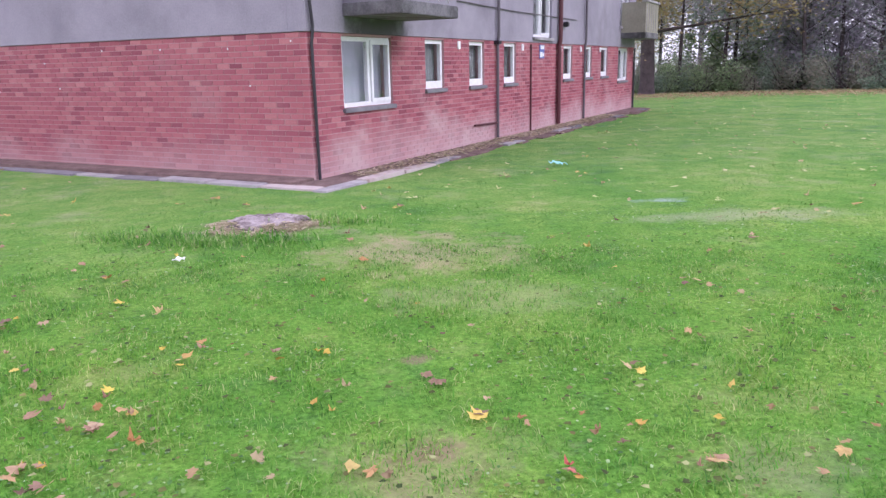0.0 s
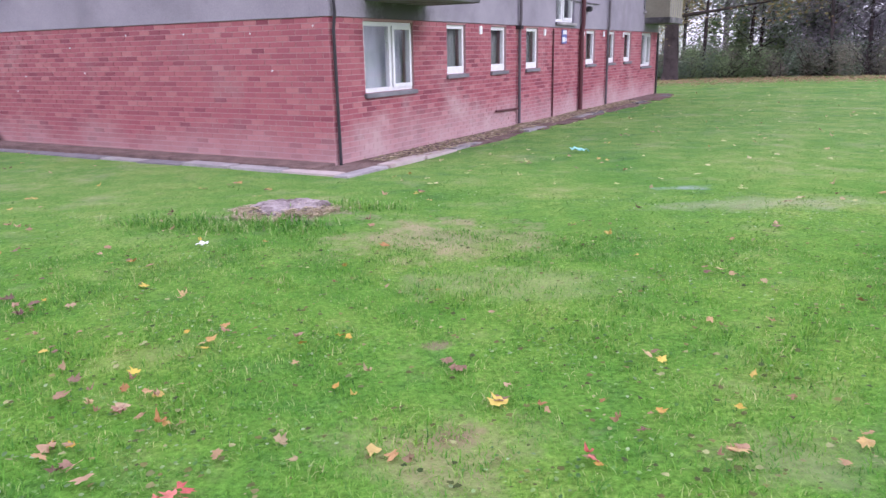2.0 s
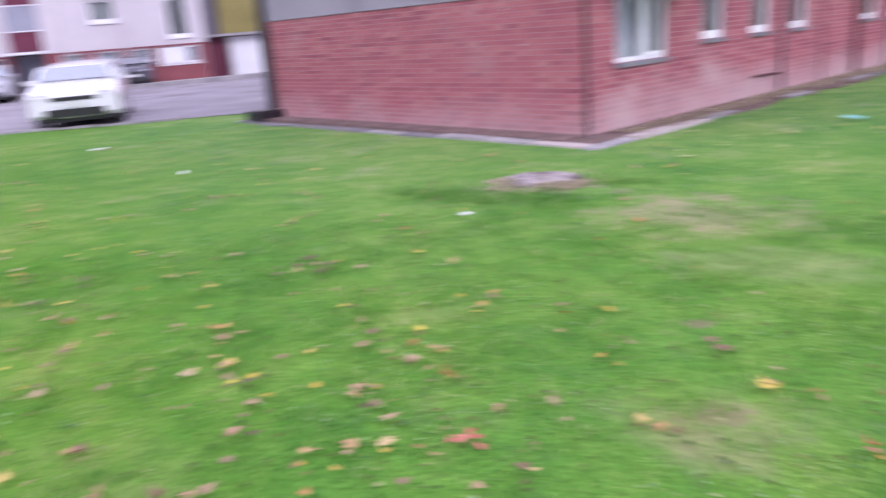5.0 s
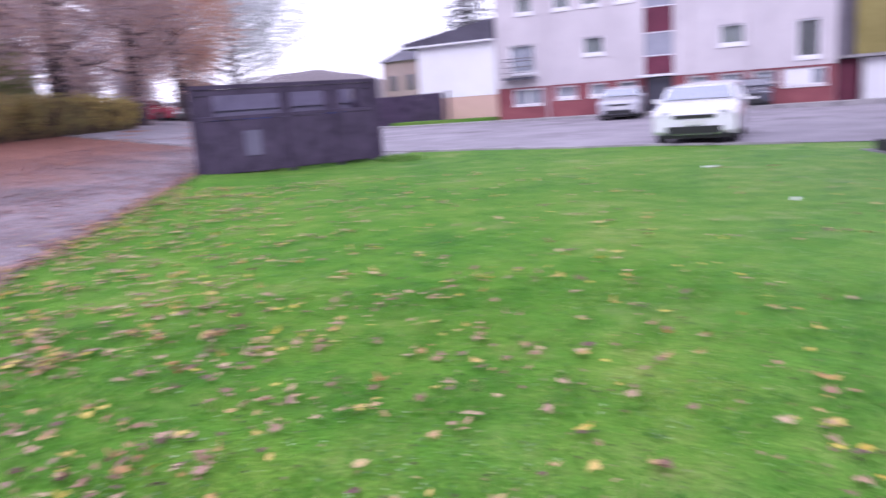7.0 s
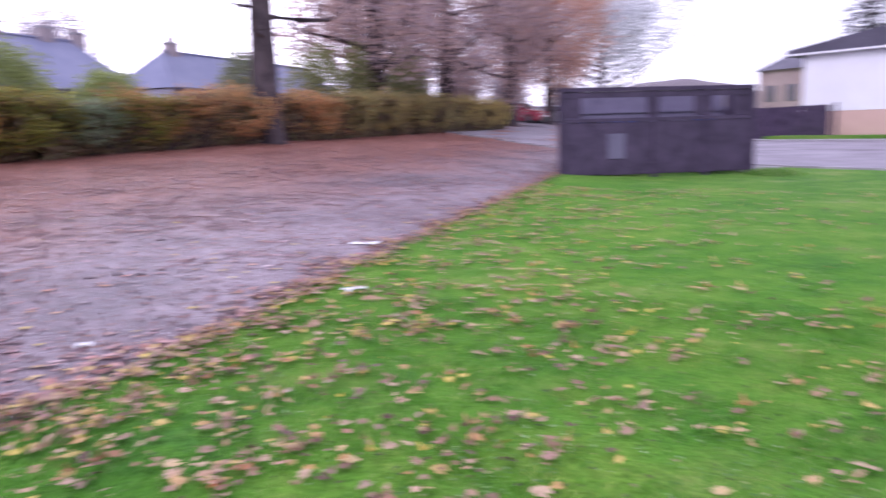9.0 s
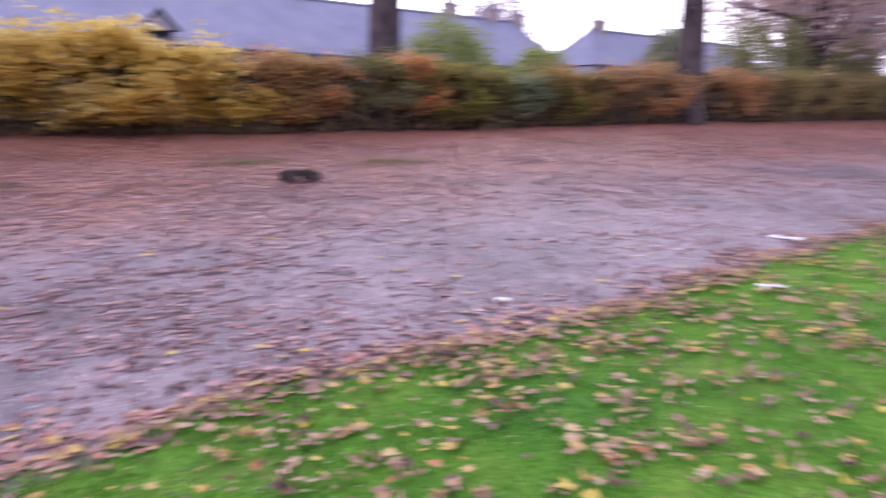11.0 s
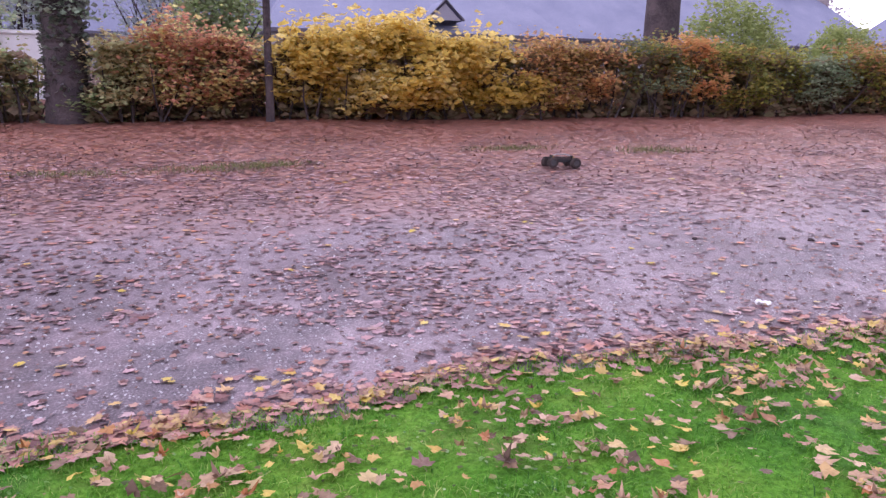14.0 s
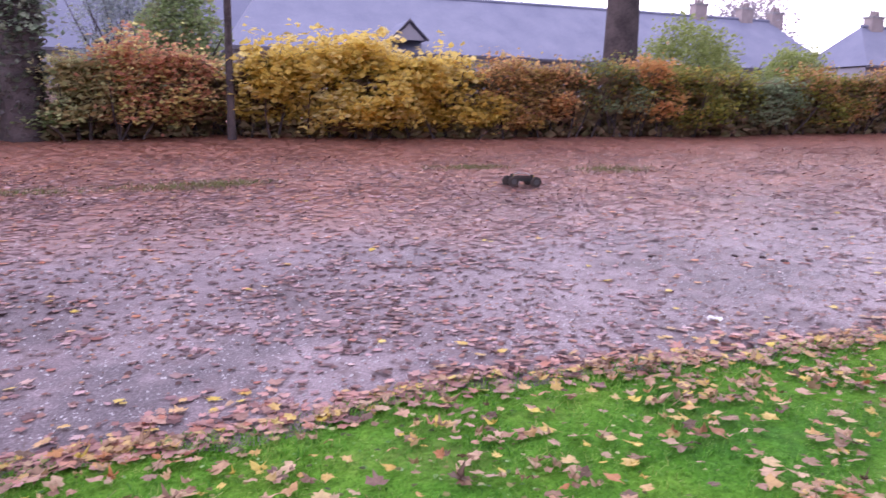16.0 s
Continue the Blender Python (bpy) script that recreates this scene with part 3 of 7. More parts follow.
tagged(ground, "rough mown green lawn with worn yellowish patches", "lawn", kind="structure")


def sheet(name, a, b, fn, material, label, category):
    """A curved sheet over a grid of two parameters."""
    A, B = np.meshgrid(a, b, indexing="ij")
    P = fn(A, B)
    i = np.arange(A.size).reshape(A.shape)
    f = np.stack([i[:-1, :-1], i[1:, :-1], i[1:, 1:], i[:-1, 1:]], -1).reshape(-1, 4)
    ob = new(name, soup(name, P.reshape(-1, 3), f, material))
    ob.data.polygons.foreach_set("use_smooth", [True] * len(ob.data.polygons))
    return tagged(ob, label, category, kind="structure")


def park_rise(u, s):
    """The tarmac's ruts, and its dip along the lawn's edge, over the lie of the land."""
    rut = 0.012 * np.sin(s * 2.2 + 0.3 * u) * np.sin(u * 0.8) - 0.02 * np.exp(-(((u - 8.0) / 2.0) ** 2 + ((s - 5.2) / 0.5) ** 2))
    return 0.004 + rut - 0.035 * np.clip(1 - (s - edge_s(u) + 0.25) / 0.45, 0, 1)


def lie(x, y):
    """The height of lawn or tarmac, whichever is there."""
    u, s = x * HEDGE_D[0] + y * HEDGE_D[1], x * HEDGE_N[0] + y * HEDGE_N[1]
    return height(x, y) + np.where((s > edge_s(u)) & (s < 15), np.maximum(park_rise(u, s), -0.02), 0.0)


def park_point(u, w):
    s = edge_s(u) - 0.25 + w * (15.2 - edge_s(u))
    x, y = u * HEDGE_D[0] + s * HEDGE_N[0], u * HEDGE_D[1] + s * HEDGE_N[1]
    return np.stack([x, y, height(x, y) + park_rise(u, s)], -1)


park_u = np.concatenate([np.linspace(-30, -4, 27)[:-1], np.linspace(-4, 18, 111)[:-1], np.linspace(18, 75, 58)])
sheet("car_park", park_u, np.linspace(0, 1, 60), park_point, "tarmac", "worn purple-grey tarmac car park strewn with fallen leaves", "car park")


def road_point(u, v):
    x, y = ROAD_O[0] + u * ROAD_D[0] + v * ROAD_N[0], ROAD_O[1] + u * ROAD_D[1] + v * ROAD_N[1]
    return np.stack([x, y, height(x, y) + 0.012], -1)


sheet("road", np.linspace(-70, 14, 85), np.linspace(0, 27, 28), lambda u, v: road_point(u, v + 0.1 * np.sin(u * 0.7) * (v < 0.5)), "asphalt", "pale grey asphalt access road in front of the flats", "road")

# kerb stones along the lawn's side of the road
kerb = thing("kerb", pose(0, 0, 0), "worn concrete kerb between lawn and road", "kerb", kind="structure")
kerb_mesh = mesh_of("kerb_stone", boxes((-0.455, 0.455, -0.06, 0.06, -0.10, 0.05), bevel=0.012), "concrete")
for i in range(58):
    u = -52 + i * 0.92
    x, y = ROAD_O + u * ROAD_D - 0.04 * ROAD_N
    ob = part("kerb_stone", kerb_mesh, None, kerb)
    ob.matrix_local = pose(x, y, float(height(x, y)), 0, 0, math.degrees(math.atan2(ROAD_D[1], ROAD_D[0])))

# ---- block of flats by the lawn ----
FLATS = pose(-1.7, 9.96, 0, 0.55, 0, 62.1)
flats = thing("apartment_block", FLATS, "grey-rendered block of flats with red brick ground floor", "building")
X1, Y1, ZB, ZT, ZR = 17.25, 8.05, -0.05, 1.90, 7.9
# openings in the long wall: from, to, sill, head
OPEN = [(0.77, 2.08, 0.88, 1.865), (3.15, 3.82, 1.06, 1.865), (4.83, 5.5, 1.06, 1.865), (6.47, 7.12, 1.06, 1.865), (10.2, 10.9, 1.06, 1.865), (11.9, 12.6, 1.06, 1.865), (13.5, 14.2, 1.06, 1.865), (15.35, 16.5, 0.88, 1.865)]
UPPER = [(8.05, 9.25, 2.02, 3.25), (0.77, 2.9, 2.45, 4.4), (3.15, 3.82, 3.6, 4.4), (4.83, 5.5, 3.6, 4.4), (15.35, 16.5, 2.5, 4.4)]


def pierced(bm, x0, x1, z0, z1, holes, y0, y1):
    """One connected wall with openings through it."""
    xs = sorted({x0, x1, *[h[0] for h in holes], *[h[1] for h in holes]})
    zs = sorted({z0, z1, *[min(max(q, z0), z1) for h in holes for q in h[2:]]})
    full = {(i, j) for i in range(len(xs) - 1) for j in range(len(zs) - 1) if not any(h[0] <= xs[i] < h[1] and h[2] <= zs[j] < h[3] for h in holes)}
    made = {}

    def vert(i, y, j):
        if (i, y, j) not in made:
            made[i, y, j] = bm.verts.new((xs[i], y, zs[j]))
        return made[i, y, j]

    for i, j in full:
        bm.faces.new([vert(i, y0, j), vert(i + 1, y0, j), vert(i + 1, y0, j + 1), vert(i, y0, j + 1)])
        bm.faces.new([vert(i, y1, j), vert(i, y1, j + 1), vert(i + 1, y1, j + 1), vert(i + 1, y1, j)])
        for di, dj, a, b in ((-1, 0, (i, j), (i, j + 1)), (1, 0, (i + 1, j), (i + 1, j + 1)), (0, -1, (i, j), (i + 1, j)), (0, 1, (i, j + 1), (i + 1, j + 1))):
            if (i + di, j + dj) not in full:
                bm.faces.new([vert(a[0], y0, a[1]), vert(b[0], y0, b[1]), vert(b[0], y1, b[1]), vert(a[0], y1, a[1])])


bm = bmesh.new()
pierced(bm, 0.0, X1, ZB - 0.4, ZT, OPEN, 0.0, 0.28)
long_wall = part("brick_wall", bm, "mortar", flats, "red brick wall with pale lime bloom near the ground")
end_wall = part("brick_wall", boxes((0.0, 0.28, 0.282, Y1, ZB - 0.4, ZT)), "mortar", flats, "plain red brick end wall")
part("brick_wall", boxes((0.281, X1, Y1 - 0.28, Y1, ZB - 0.4, ZT)), "mortar", flats)
part("brick_wall", boxes((X1 - 0.28, X1, 0.282, Y1 - 0.282, ZB - 0.4, ZT)), "mortar", flats)
bm = bmesh.new()
pierced(bm, -0.025, X1 + 0.025, ZT + 0.004, ZR, UPPER, -0.025, 0.27)
part("rendered_wall", bm, "render", flats, "weathered purple-grey render")
part("rendered_wall", boxes((-0.025, 0.27, 0.272, Y1 + 0.025, ZT + 0.004, ZR)), "render", flats)
part("rendered_wall", boxes((0.272, X1 + 0.025, Y1 - 0.27, Y1 + 0.025, ZT + 0.004, ZR)), "render", flats)
part("rendered_wall", boxes((X1 - 0.27, X1 + 0.025, 0.272, Y1 - 0.272, ZT + 0.004, ZR)), "render", flats)
part("roof", boxes((-0.3, X1 + 0.3, -0.3, Y1 + 0.3, ZR + 0.003, ZR + 0.22), bevel=0.02), "darkroof", flats)
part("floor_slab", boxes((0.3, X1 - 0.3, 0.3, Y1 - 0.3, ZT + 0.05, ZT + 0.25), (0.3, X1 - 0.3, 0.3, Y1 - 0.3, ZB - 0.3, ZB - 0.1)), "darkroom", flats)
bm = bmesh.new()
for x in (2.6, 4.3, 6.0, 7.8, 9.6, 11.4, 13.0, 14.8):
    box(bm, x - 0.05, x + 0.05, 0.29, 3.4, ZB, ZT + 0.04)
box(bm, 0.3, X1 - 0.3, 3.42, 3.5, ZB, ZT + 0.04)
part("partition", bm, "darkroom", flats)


def window(parent, x0, x1, z0, z1, y, split, curtain, sill=0.06, frame_w=0.06, sill_paint="concrete"):
    """A white window with frame, panes, sill and a curtain behind; y is the depth of the frame's face."""
    w = new("window")
    w.parent = parent
    w.location = (x0, y, z0)
    W, H = x1 - x0, z1 - z0
    edges = [0, W] if not split else [0, W * split, W]
    rows = [(0, W, 0, 0.07, 0, frame_w * (1.0 if split else 2.0)), (0, W, 0, 0.07, H - frame_w, H)]
    for e in edges:
        a = min(max(e - frame_w / 2, 0), W - frame_w)
        rows.append((a, a + frame_w, 0.001, 0.069, frame_w - 0.002, H - frame_w + 0.002))
    part("frame", boxes(*rows), "upvc", w)
    for a, b in zip(edges, edges[1:]):
        p = part("pane", boxes((a + frame_w * 0.6, b - frame_w * 0.6, 0.03, 0.036, frame_w - 0.005, H - frame_w + 0.005)), "glass", w)
        p.visible_shadow = False
        if split and b == W:
            part("opening_sash", boxes((a + 0.045, b - 0.02, -0.02, 0.025, 0.045, 0.10), (a + 0.045, b - 0.02, -0.02, 0.025, H - 0.10, H - 0.045), (a + 0.045, a + 0.095, -0.019, 0.024, 0.10, H - 0.10), (b - 0.07, b - 0.02, -0.019, 0.024, 0.10, H - 0.10)), "upvc", w)
    bm = bmesh.new()
    cols = [bm.verts.new((W * i / 24, 0.16 + 0.006 * math.sin(i * 1.9), zz)) for i in range(25) for zz in (0.01, H - 0.01)]
    for i in range(24):
        bm.faces.new((cols[2 * i], cols[2 * i + 2], cols[2 * i + 3], cols[2 * i + 1]))
    part("curtain", bm, curtain, w)
    part("sill", boxes((-0.04, W + 0.05, -sill - y, 0.02, -0.07, -0.006), bevel=0.006), sill_paint, w, "grey concrete sill" if sill_paint != "upvc" else "white painted sill")
    return w


for i, (a, b, c, d) in enumerate(OPEN):
    big = i in (0, 7)
    window(flats, a + 0.004, b - 0.004, c + 0.004, d - 0.004, 0.038, 0.55 if big else 0, "lightcurtain" if i == 0 else "curtain", 0.05, 0.06, "sillgrey")
for i, (a, b, c, d) in enumerate(UPPER):
    window(flats, a + 0.004, b - 0.004, c + 0.004, d - 0.004, 0.04, 0.45 if b - a > 1 else 0, "curtain", 0.08)


def balcony(x0, x1, depth, z, panels):
    b = new("balcony")
    b.parent = flats
    b.location = (x0, -0.026, z)
    W = x1 - x0
    part("slab", boxes((0, W, -depth, 0, 0, 0.17), bevel=0.01), "stained", b, "dark stained concrete slab")
    part("parapet", boxes((0.02, W - 0.02, -depth + 0.02, -depth + 0.10, 0.172, 1.05), (0.02, 0.10, -depth + 0.102, 0, 0.172, 1.05), (W - 0.10, W - 0.02, -depth + 0.102, 0, 0.172, 1.05)), panels, b)
    part("coping", boxes((-0.02, W + 0.02, -depth - 0.02, -depth + 0.13, 1.053, 1.12)), "concrete", b)
    bm = bmesh.new()
    for i in range(int(W / 0.3)):
        box(bm, 0.15 + i * 0.3, 0.17 + i * 0.3, -depth + 0.008, -depth + 0.021, 0.2, 1.0)
    part("cover_strip", bm, "concrete", b)


balcony(0.80, 2.45, 0.95, 2.12, "render")
balcony(15.5, 17.25, 0.75, 2.14, "dull_cream")


def pipe(pts, r, material, label=""):
    part("downpipe", tube(pts, [r] * len(pts), 10), material, flats, label)


pipe([(0.06, -0.045, ZB - 0.02), (0.05, -0.045, 1.75), (0.06, -0.07, 1.95), (0.02, -0.07, 2.3), (0.0, -0.075, ZR)], 0.022, "pipe", "black cable pipe at the corner")
pipe([(6.02, -0.06, ZB - 0.05), (6.02, -0.06, 1.85), (6.02, -0.085, 2.0), (6.02, -0.085, ZR)], 0.03, "greypipe")
pipe([(7.93, -0.03, ZB - 0.05), (7.93, -0.03, 1.86)], 0.018, "redpipe")
pipe([(9.68, -0.075, ZB - 0.05), (9.68, -0.075, 1.85), (9.68, -0.10, 2.0), (9.68, -0.10, ZR)], 0.052, "redpipe", "wide maroon downpipe")
pipe([(11.78, -0.06, ZB - 0.05), (11.78, -0.06, 1.85), (11.78, -0.085, 2.0), (11.78, -0.085, ZR)], 0.03, "greypipe")
pipe([(17.2, -0.05, ZB - 0.05), (17.2, -0.05, 1.88)], 0.03, "pipe")
pipe([(6.0, -0.05, 0.30), (4.95, -0.05, 0.32)], 0.02, "redpipe", "level maroon waste pipe")
pipe([(-0.07, Y1 - 0.05, ZB - 0.05), (-0.07, Y1 - 0.05, ZR)], 0.075, "pipe", "black downpipe at the end corner")
pipe([(-0.035, Y1 - 0.20, ZB - 0.05), (-0.06, Y1 - 0.20, ZR)], 0.025, "greypipe")
pipe([(3.9, -0.05, 2.55), (6.9, -0.05, 2.5), (11.0, -0.05, 2.5)], 0.012, "greypipe", "thin cable along the wall")
part("gully", boxes((-0.62, -0.02, Y1 - 0.42, Y1 + 0.12, -0.25, 0.16), bevel=0.03), "pipe", flats, "dark drain gully box at the pipe's foot")
for x in (4.38, 7.45, 9.95, 11.55, 13.35):
    part("vent_cover", boxes((x - 0.05, x + 0.05, -0.03, 0.0, 1.72, 1.86), bevel=0.008), "upvc", flats)
part("pipe_collar", boxes((5.95, 6.09, -0.12, 0.0, 1.83, 1.90), bevel=0.01), "pipe", flats)
part("security_lamp", boxes((10.05, 10.2, -0.15, -0.025, 2.3, 2.42), bevel=0.02), "black", flats)
notice = new("notice_board")
notice.parent = flats
notice.location = (8.63, -0.012, 1.56)
part("board", boxes((-0.15, 0.15, -0.012, 0.0, 0, 0.30)), "signblue", notice, "blue notice with white panels")
for z0, z1, a, b in ((0.20, 0.285, -0.10, 0.12), (0.03, 0.14, -0.14, 0.03), (0.05, 0.12, 0.05, 0.13)):
    part("white_panel", boxes((a, b, -0.016, -0.0125, z0, z1)), "upvc", notice)

# wall fixings: pale plaster plugs on the end wall
for y, z in ((1.35, 1.72), (2.65, 1.74), (3.9, 1.76), (5.3, 1.6), (0.25, 1.79), (5.0, 1.2), (6.6, 1.15), (1.0, 1.22), (6.9, 0.9)):
    part("plaster_plug", tube([(-0.009, y, z), (-0.0, y, z)], [0.012, 0.02], 7), "upvc", end_wall)

# ---- paving round the flats ----
apron = thing("pavement_edge", FLATS, "pale concrete slabs and soil strip along the wall's foot", "pavement", kind="structure")


def apron_piece(name, x0, x1, y0, y1, z0, z1, material, tilt=0.0):
    ob = part(name, boxes((0, x1 - x0, 0, y1 - y0, 0, z1 - z0), bevel=0.008), material, apron)
    ob.matrix_local = pose(x0, y0, z0, tilt * 0.4, tilt, 0)
    return ob


def level(x, y):
    """How high the lawn lies at a place given along the walls, above the block's own level."""
    p = FLATS @ Vector((x, y, 0))
    return float(height(p.x, p.y)) - p.z


for i in range(10):
    y0 = -0.5 + i * 0.9
    apron_piece("slab", -0.72 + random.uniform(-0.05, 0.05), -0.44, y0, y0 + random.uniform(0.84, 0.885), level(-0.6, y0) - 0.12, level(-0.6, y0 + 0.4) + (0.032 if i < 3 else 0.02) + random.uniform(-0.012, 0.008), ("paleslab", "concrete", "concrete", "sillgrey", "concrete", "sillgrey", "sillgrey", "sillgrey", "sillgrey", "sillgrey")[i], random.uniform(-0.7, 0.7))
for i in (0, 1, 2, 3, 6, 9, 10, 14, 17):
    y0, y1 = (-0.74, -0.52) if i < 3 else (-0.70, -0.50)
    apron_piece("slab", -0.74 + i * 0.96, 0.17 + i * 0.96, y0, y1, -0.14, -0.015 + random.uniform(-0.008, 0.008), "paleslab" if i in (1, 2) else ("concrete" if i % 3 == 0 else "stained"), random.uniform(-0.9, 0.9))
apron_piece("soil_strip", -0.47, X1, -0.515, 0.0, -0.16, -0.028, "soil")
for i in range(26):
    x = 2.6 + i * 0.56
    apron_piece("soil_patch", x, x + random.uniform(0.5, 0.9), -0.50 - random.uniform(0.08, 0.38), -0.48, -0.2, -0.042 + random.uniform(-0.012, 0.008), "soil", random.uniform(-2.0, 2.0))
apron_piece("soil_strip", -0.475, 0.0, 0.004, Y1, -0.16, 0.005, "soil")
n = 2600
lx, ly = 0.4 + 13 * rng.random(n), -0.12 - 0.62 * rng.random(n) ** 0.8 * (0.75 + 0.25 * np.sin(np.arange(n)))
spots = [FLATS @ Vector((float(a), float(b), 0)) for a, b in zip(lx, ly)]
px, py = np.array([q.x for q in spots]), np.array([q.y for q in spots])
v, f = scattered(np.array([(-0.5, 0, 0.0), (0, -0.14, 0.08), (0.5, 0, 0.0), (0, 0.14, 0.08)]), np.array([(0, 1, 2), (0, 2, 3)]), np.stack([px, py, height(px, py) + 0.055 + 0.02 * rng.random(n)], -1), rng.uniform(0, 7, n), rng.normal(0, 0.15, n), rng.uniform(0.04, 0.13, n))
tagged(new("dry_debris", soup("dry_debris", v, f, "hay")), "dead straw and twigs along the wall's foot", "debris", kind="stuff")
for x, y in ((2.5, -1.22), (2.5, -1.84), (2.5, -2.46), (5.3, -1.2), (5.3, -1.82), (5.3, -2.44), (12.3, -1.2), (12.3, -1.8)):
    apron_piece("path_slab", x, x + 0.45, y, y + 0.6, -0.17, -0.062 if x == 2.5 else -0.072, "stained", random.uniform(-0.5, 0.5))

# ---- facing block of flats ----
AP = pose(-37.0, 22.0, 0.22, 0, 0, 36.87)
facing = thing("apartment_block", AP, "three-storey cream-rendered flats with red brick ground floor", "building")
AL, AD, AH, AB = 16.75, 9.0, 8.1, 1.78
GF = [(0.86, 2.59, 0.80, 1.70), (3.35, 4.5, 1.0, 1.70), (5.15, 6.15, 1.0, 1.70), (6.65, 7.7, 1.0, 1.70), (10.15, 11.2, 1.0, 1.70), (11.65, 12.75, 1.0, 1.70), (13.2, 14.25, 1.0, 1.70), (14.5, 16.4, 0.86, 1.70)]
UF = [(0.75, 2.2, 2.5, 4.05), (4.9, 6.0, 3.15, 4.1), (11.7, 12.85, 3.0, 4.0), (15.1, 16.1, 2.1, 3.9)] + [(a, a + 0.95, 5.62, 6.5) for a in (1.2, 3.3, 4.85, 6.6, 10.2, 11.9, 13.6, 15.2)]
ST = (8.08, 9.5)
bm = bmesh.new()
pierced(bm, 0, AL, -0.5, AB, GF + [(ST[0], ST[1], -0.5, AB)], 0, 0.3)
part("brick_wall", bm, "far_brick", facing, "dull red brick ground-floor wall")
bm = bmesh.new()
pierced(bm, -0.02, AL + 0.02, AB + 0.003, AH, UF + [(ST[0], ST[1], AB + 0.003, AH)], -0.02, 0.28)
part("rendered_wall", bm, "cream", facing, "streaked cream render")
for r_ in ((-0.02, 0.28, 0.285, AD, -0.5, AH), (AL - 0.28, AL + 0.02, 0.285, AD, -0.5, AH), (0.285, AL - 0.285, AD - 0.3, AD, -0.5, AH)):
    part("end_wall", boxes(r_), "cream", facing)
part("inner_wall", boxes((0.3, AL - 0.3, 3.0, 3.1, -0.4, AH - 0.1)), "darkroom", facing)
for z0 in (1.85, 4.5):
    part("floor_slab", boxes((0.3, AL - 0.3, 0.3, 2.98, z0, z0 + 0.15)), "darkroom", facing)
bm = bmesh.new()
v = [bm.verts.new(c) for c in ((-0.4, -0.4, AH), (AL + 0.4, -0.4, AH), (AL + 0.4, AD + 0.4, AH), (-0.4, AD + 0.4, AH), (2.5, AD / 2, AH + 2.4), (AL - 2.5, AD / 2, AH + 2.4))]
for f in ((0, 1, 5, 4), (1, 2, 5), (2, 3, 4, 5), (3, 0, 4), (3, 2, 1, 0)):
    bm.faces.new([v[i] for i in f])
part("roof", bm, "darkroof", facing)
for i, (a, b, c, d) in enumerate(GF):
    window(facing, a, b, c, d, 0.08, 0.5 if i in (0, 7) else 0, "lightcurtain", 0.06, 0.08, "upvc")
for i, (a, b, c, d) in enumerate(UF):
    w = window(facing, a, b, c, d, 0.06, 0, "lightcurtain" if i == 0 else ("darkroom" if i == 3 else "curtain"), 0.1, 0.08, "upvc")
# white sheet before the pane stands in for its bright reflection
part("blind", boxes((14.6, 15.8, 0.04, 0.05, 0.9, 1.64)), "upvc", facing, "white panel painting the bright reflection in the window")
stair = new("stair_bay")
stair.parent = facing
for z0, z1 in ((1.95, 2.85), (4.0, 5.25), (6.3, 7.4)):
    part("maroon_panel", boxes((ST[0] + 0.004, ST[1] - 0.004, 0.1, 0.2, z0, z1)), "maroon", stair)
for z0, z1 in ((2.853, 3.997), (5.253, 6.297), (7.403, AH)):
    part("stair_window", boxes((ST[0] + 0.004, ST[1] - 0.004, 0.12, 0.15, z0, z1)), "lightcurtain", stair)
part("entrance_door", boxes((ST[0] + 0.1, ST[1] - 0.1, 0.22, 0.28, -0.3, 1.75)), "car_dark", stair, "dark entrance door")
part("canopy", boxes((ST[0] - 0.2, ST[1] + 0.1, -0.7, 0.05, 1.80, 1.92), bevel=0.02), "upvc", stair, "white entrance canopy")
for z0 in (2.83, 3.97, 5.23):
    part("transom", boxes((ST[0] + 0.004, ST[1] - 0.004, 0.08, 0.22, z0, z0 + 0.05)), "upvc", stair)
rail = new("balcony")
rail.parent = facing
part("slab", boxes((0.55, 2.35, -0.75, -0.022, 2.2, 2.33)), "car_dark", rail)
bm = bmesh.new()
for z in (2.55, 2.85, 3.15, 3.3):
    box(bm, 0.57, 2.33, -0.73, -0.70, z, z + 0.04)
for x in (0.57, 1.15, 1.73, 2.3):
    box(bm, x, x + 0.03, -0.732, -0.698, 2.332, 3.34)
part("railing", bm, "greypipe", rail)
for x in (2.9, 10.4, 13.0):
    part("downpipe", tube([(x, -0.06, -0.3), (x, -0.06, AH)], [0.05, 0.05]), "cream", facing)

# recessed entrance wing beyond its end, with cladding and a white garage door
wing = thing("entrance_wing", AP, "recessed dark wing with olive cladding and white garage door", "building")
part("back_wall", boxes((AL + 0.03, 27.0, 2.4, 2.7, -0.5, 8.0)), "render", wing)
part("cladding", boxes((17.6, 24.0, 1.6, 1.75, 2.15, 7.8)), "olive", wing, "olive yellow upper cladding")
part("floor_slab", boxes((AL + 0.03, 26.0, 1.4, 2.39, 2.0, 2.14)), "concrete", wing)
door = part("garage_door", boxes((18.0, 20.4, 1.9, 1.98, -0.1, 1.96)), "whitewall", wing, "white panelled garage door")
for x in (18.4, 18.8, 19.2, 19.6, 20.0):
    part("door_rib", boxes((x, x + 0.03, 1.87, 1.899, 0.0, 1.9)), "whitewall", door)
part("dark_door", boxes((AL + 0.1, 17.85, 1.9, 1.98, -0.2, 1.96)), "maroon", wing)
for a, b in ((17.86, 17.99), (20.42, 20.7)):
    part("pier", boxes((a, b, 1.5, 2.39, -0.3, 1.99)), "concrete", wing)

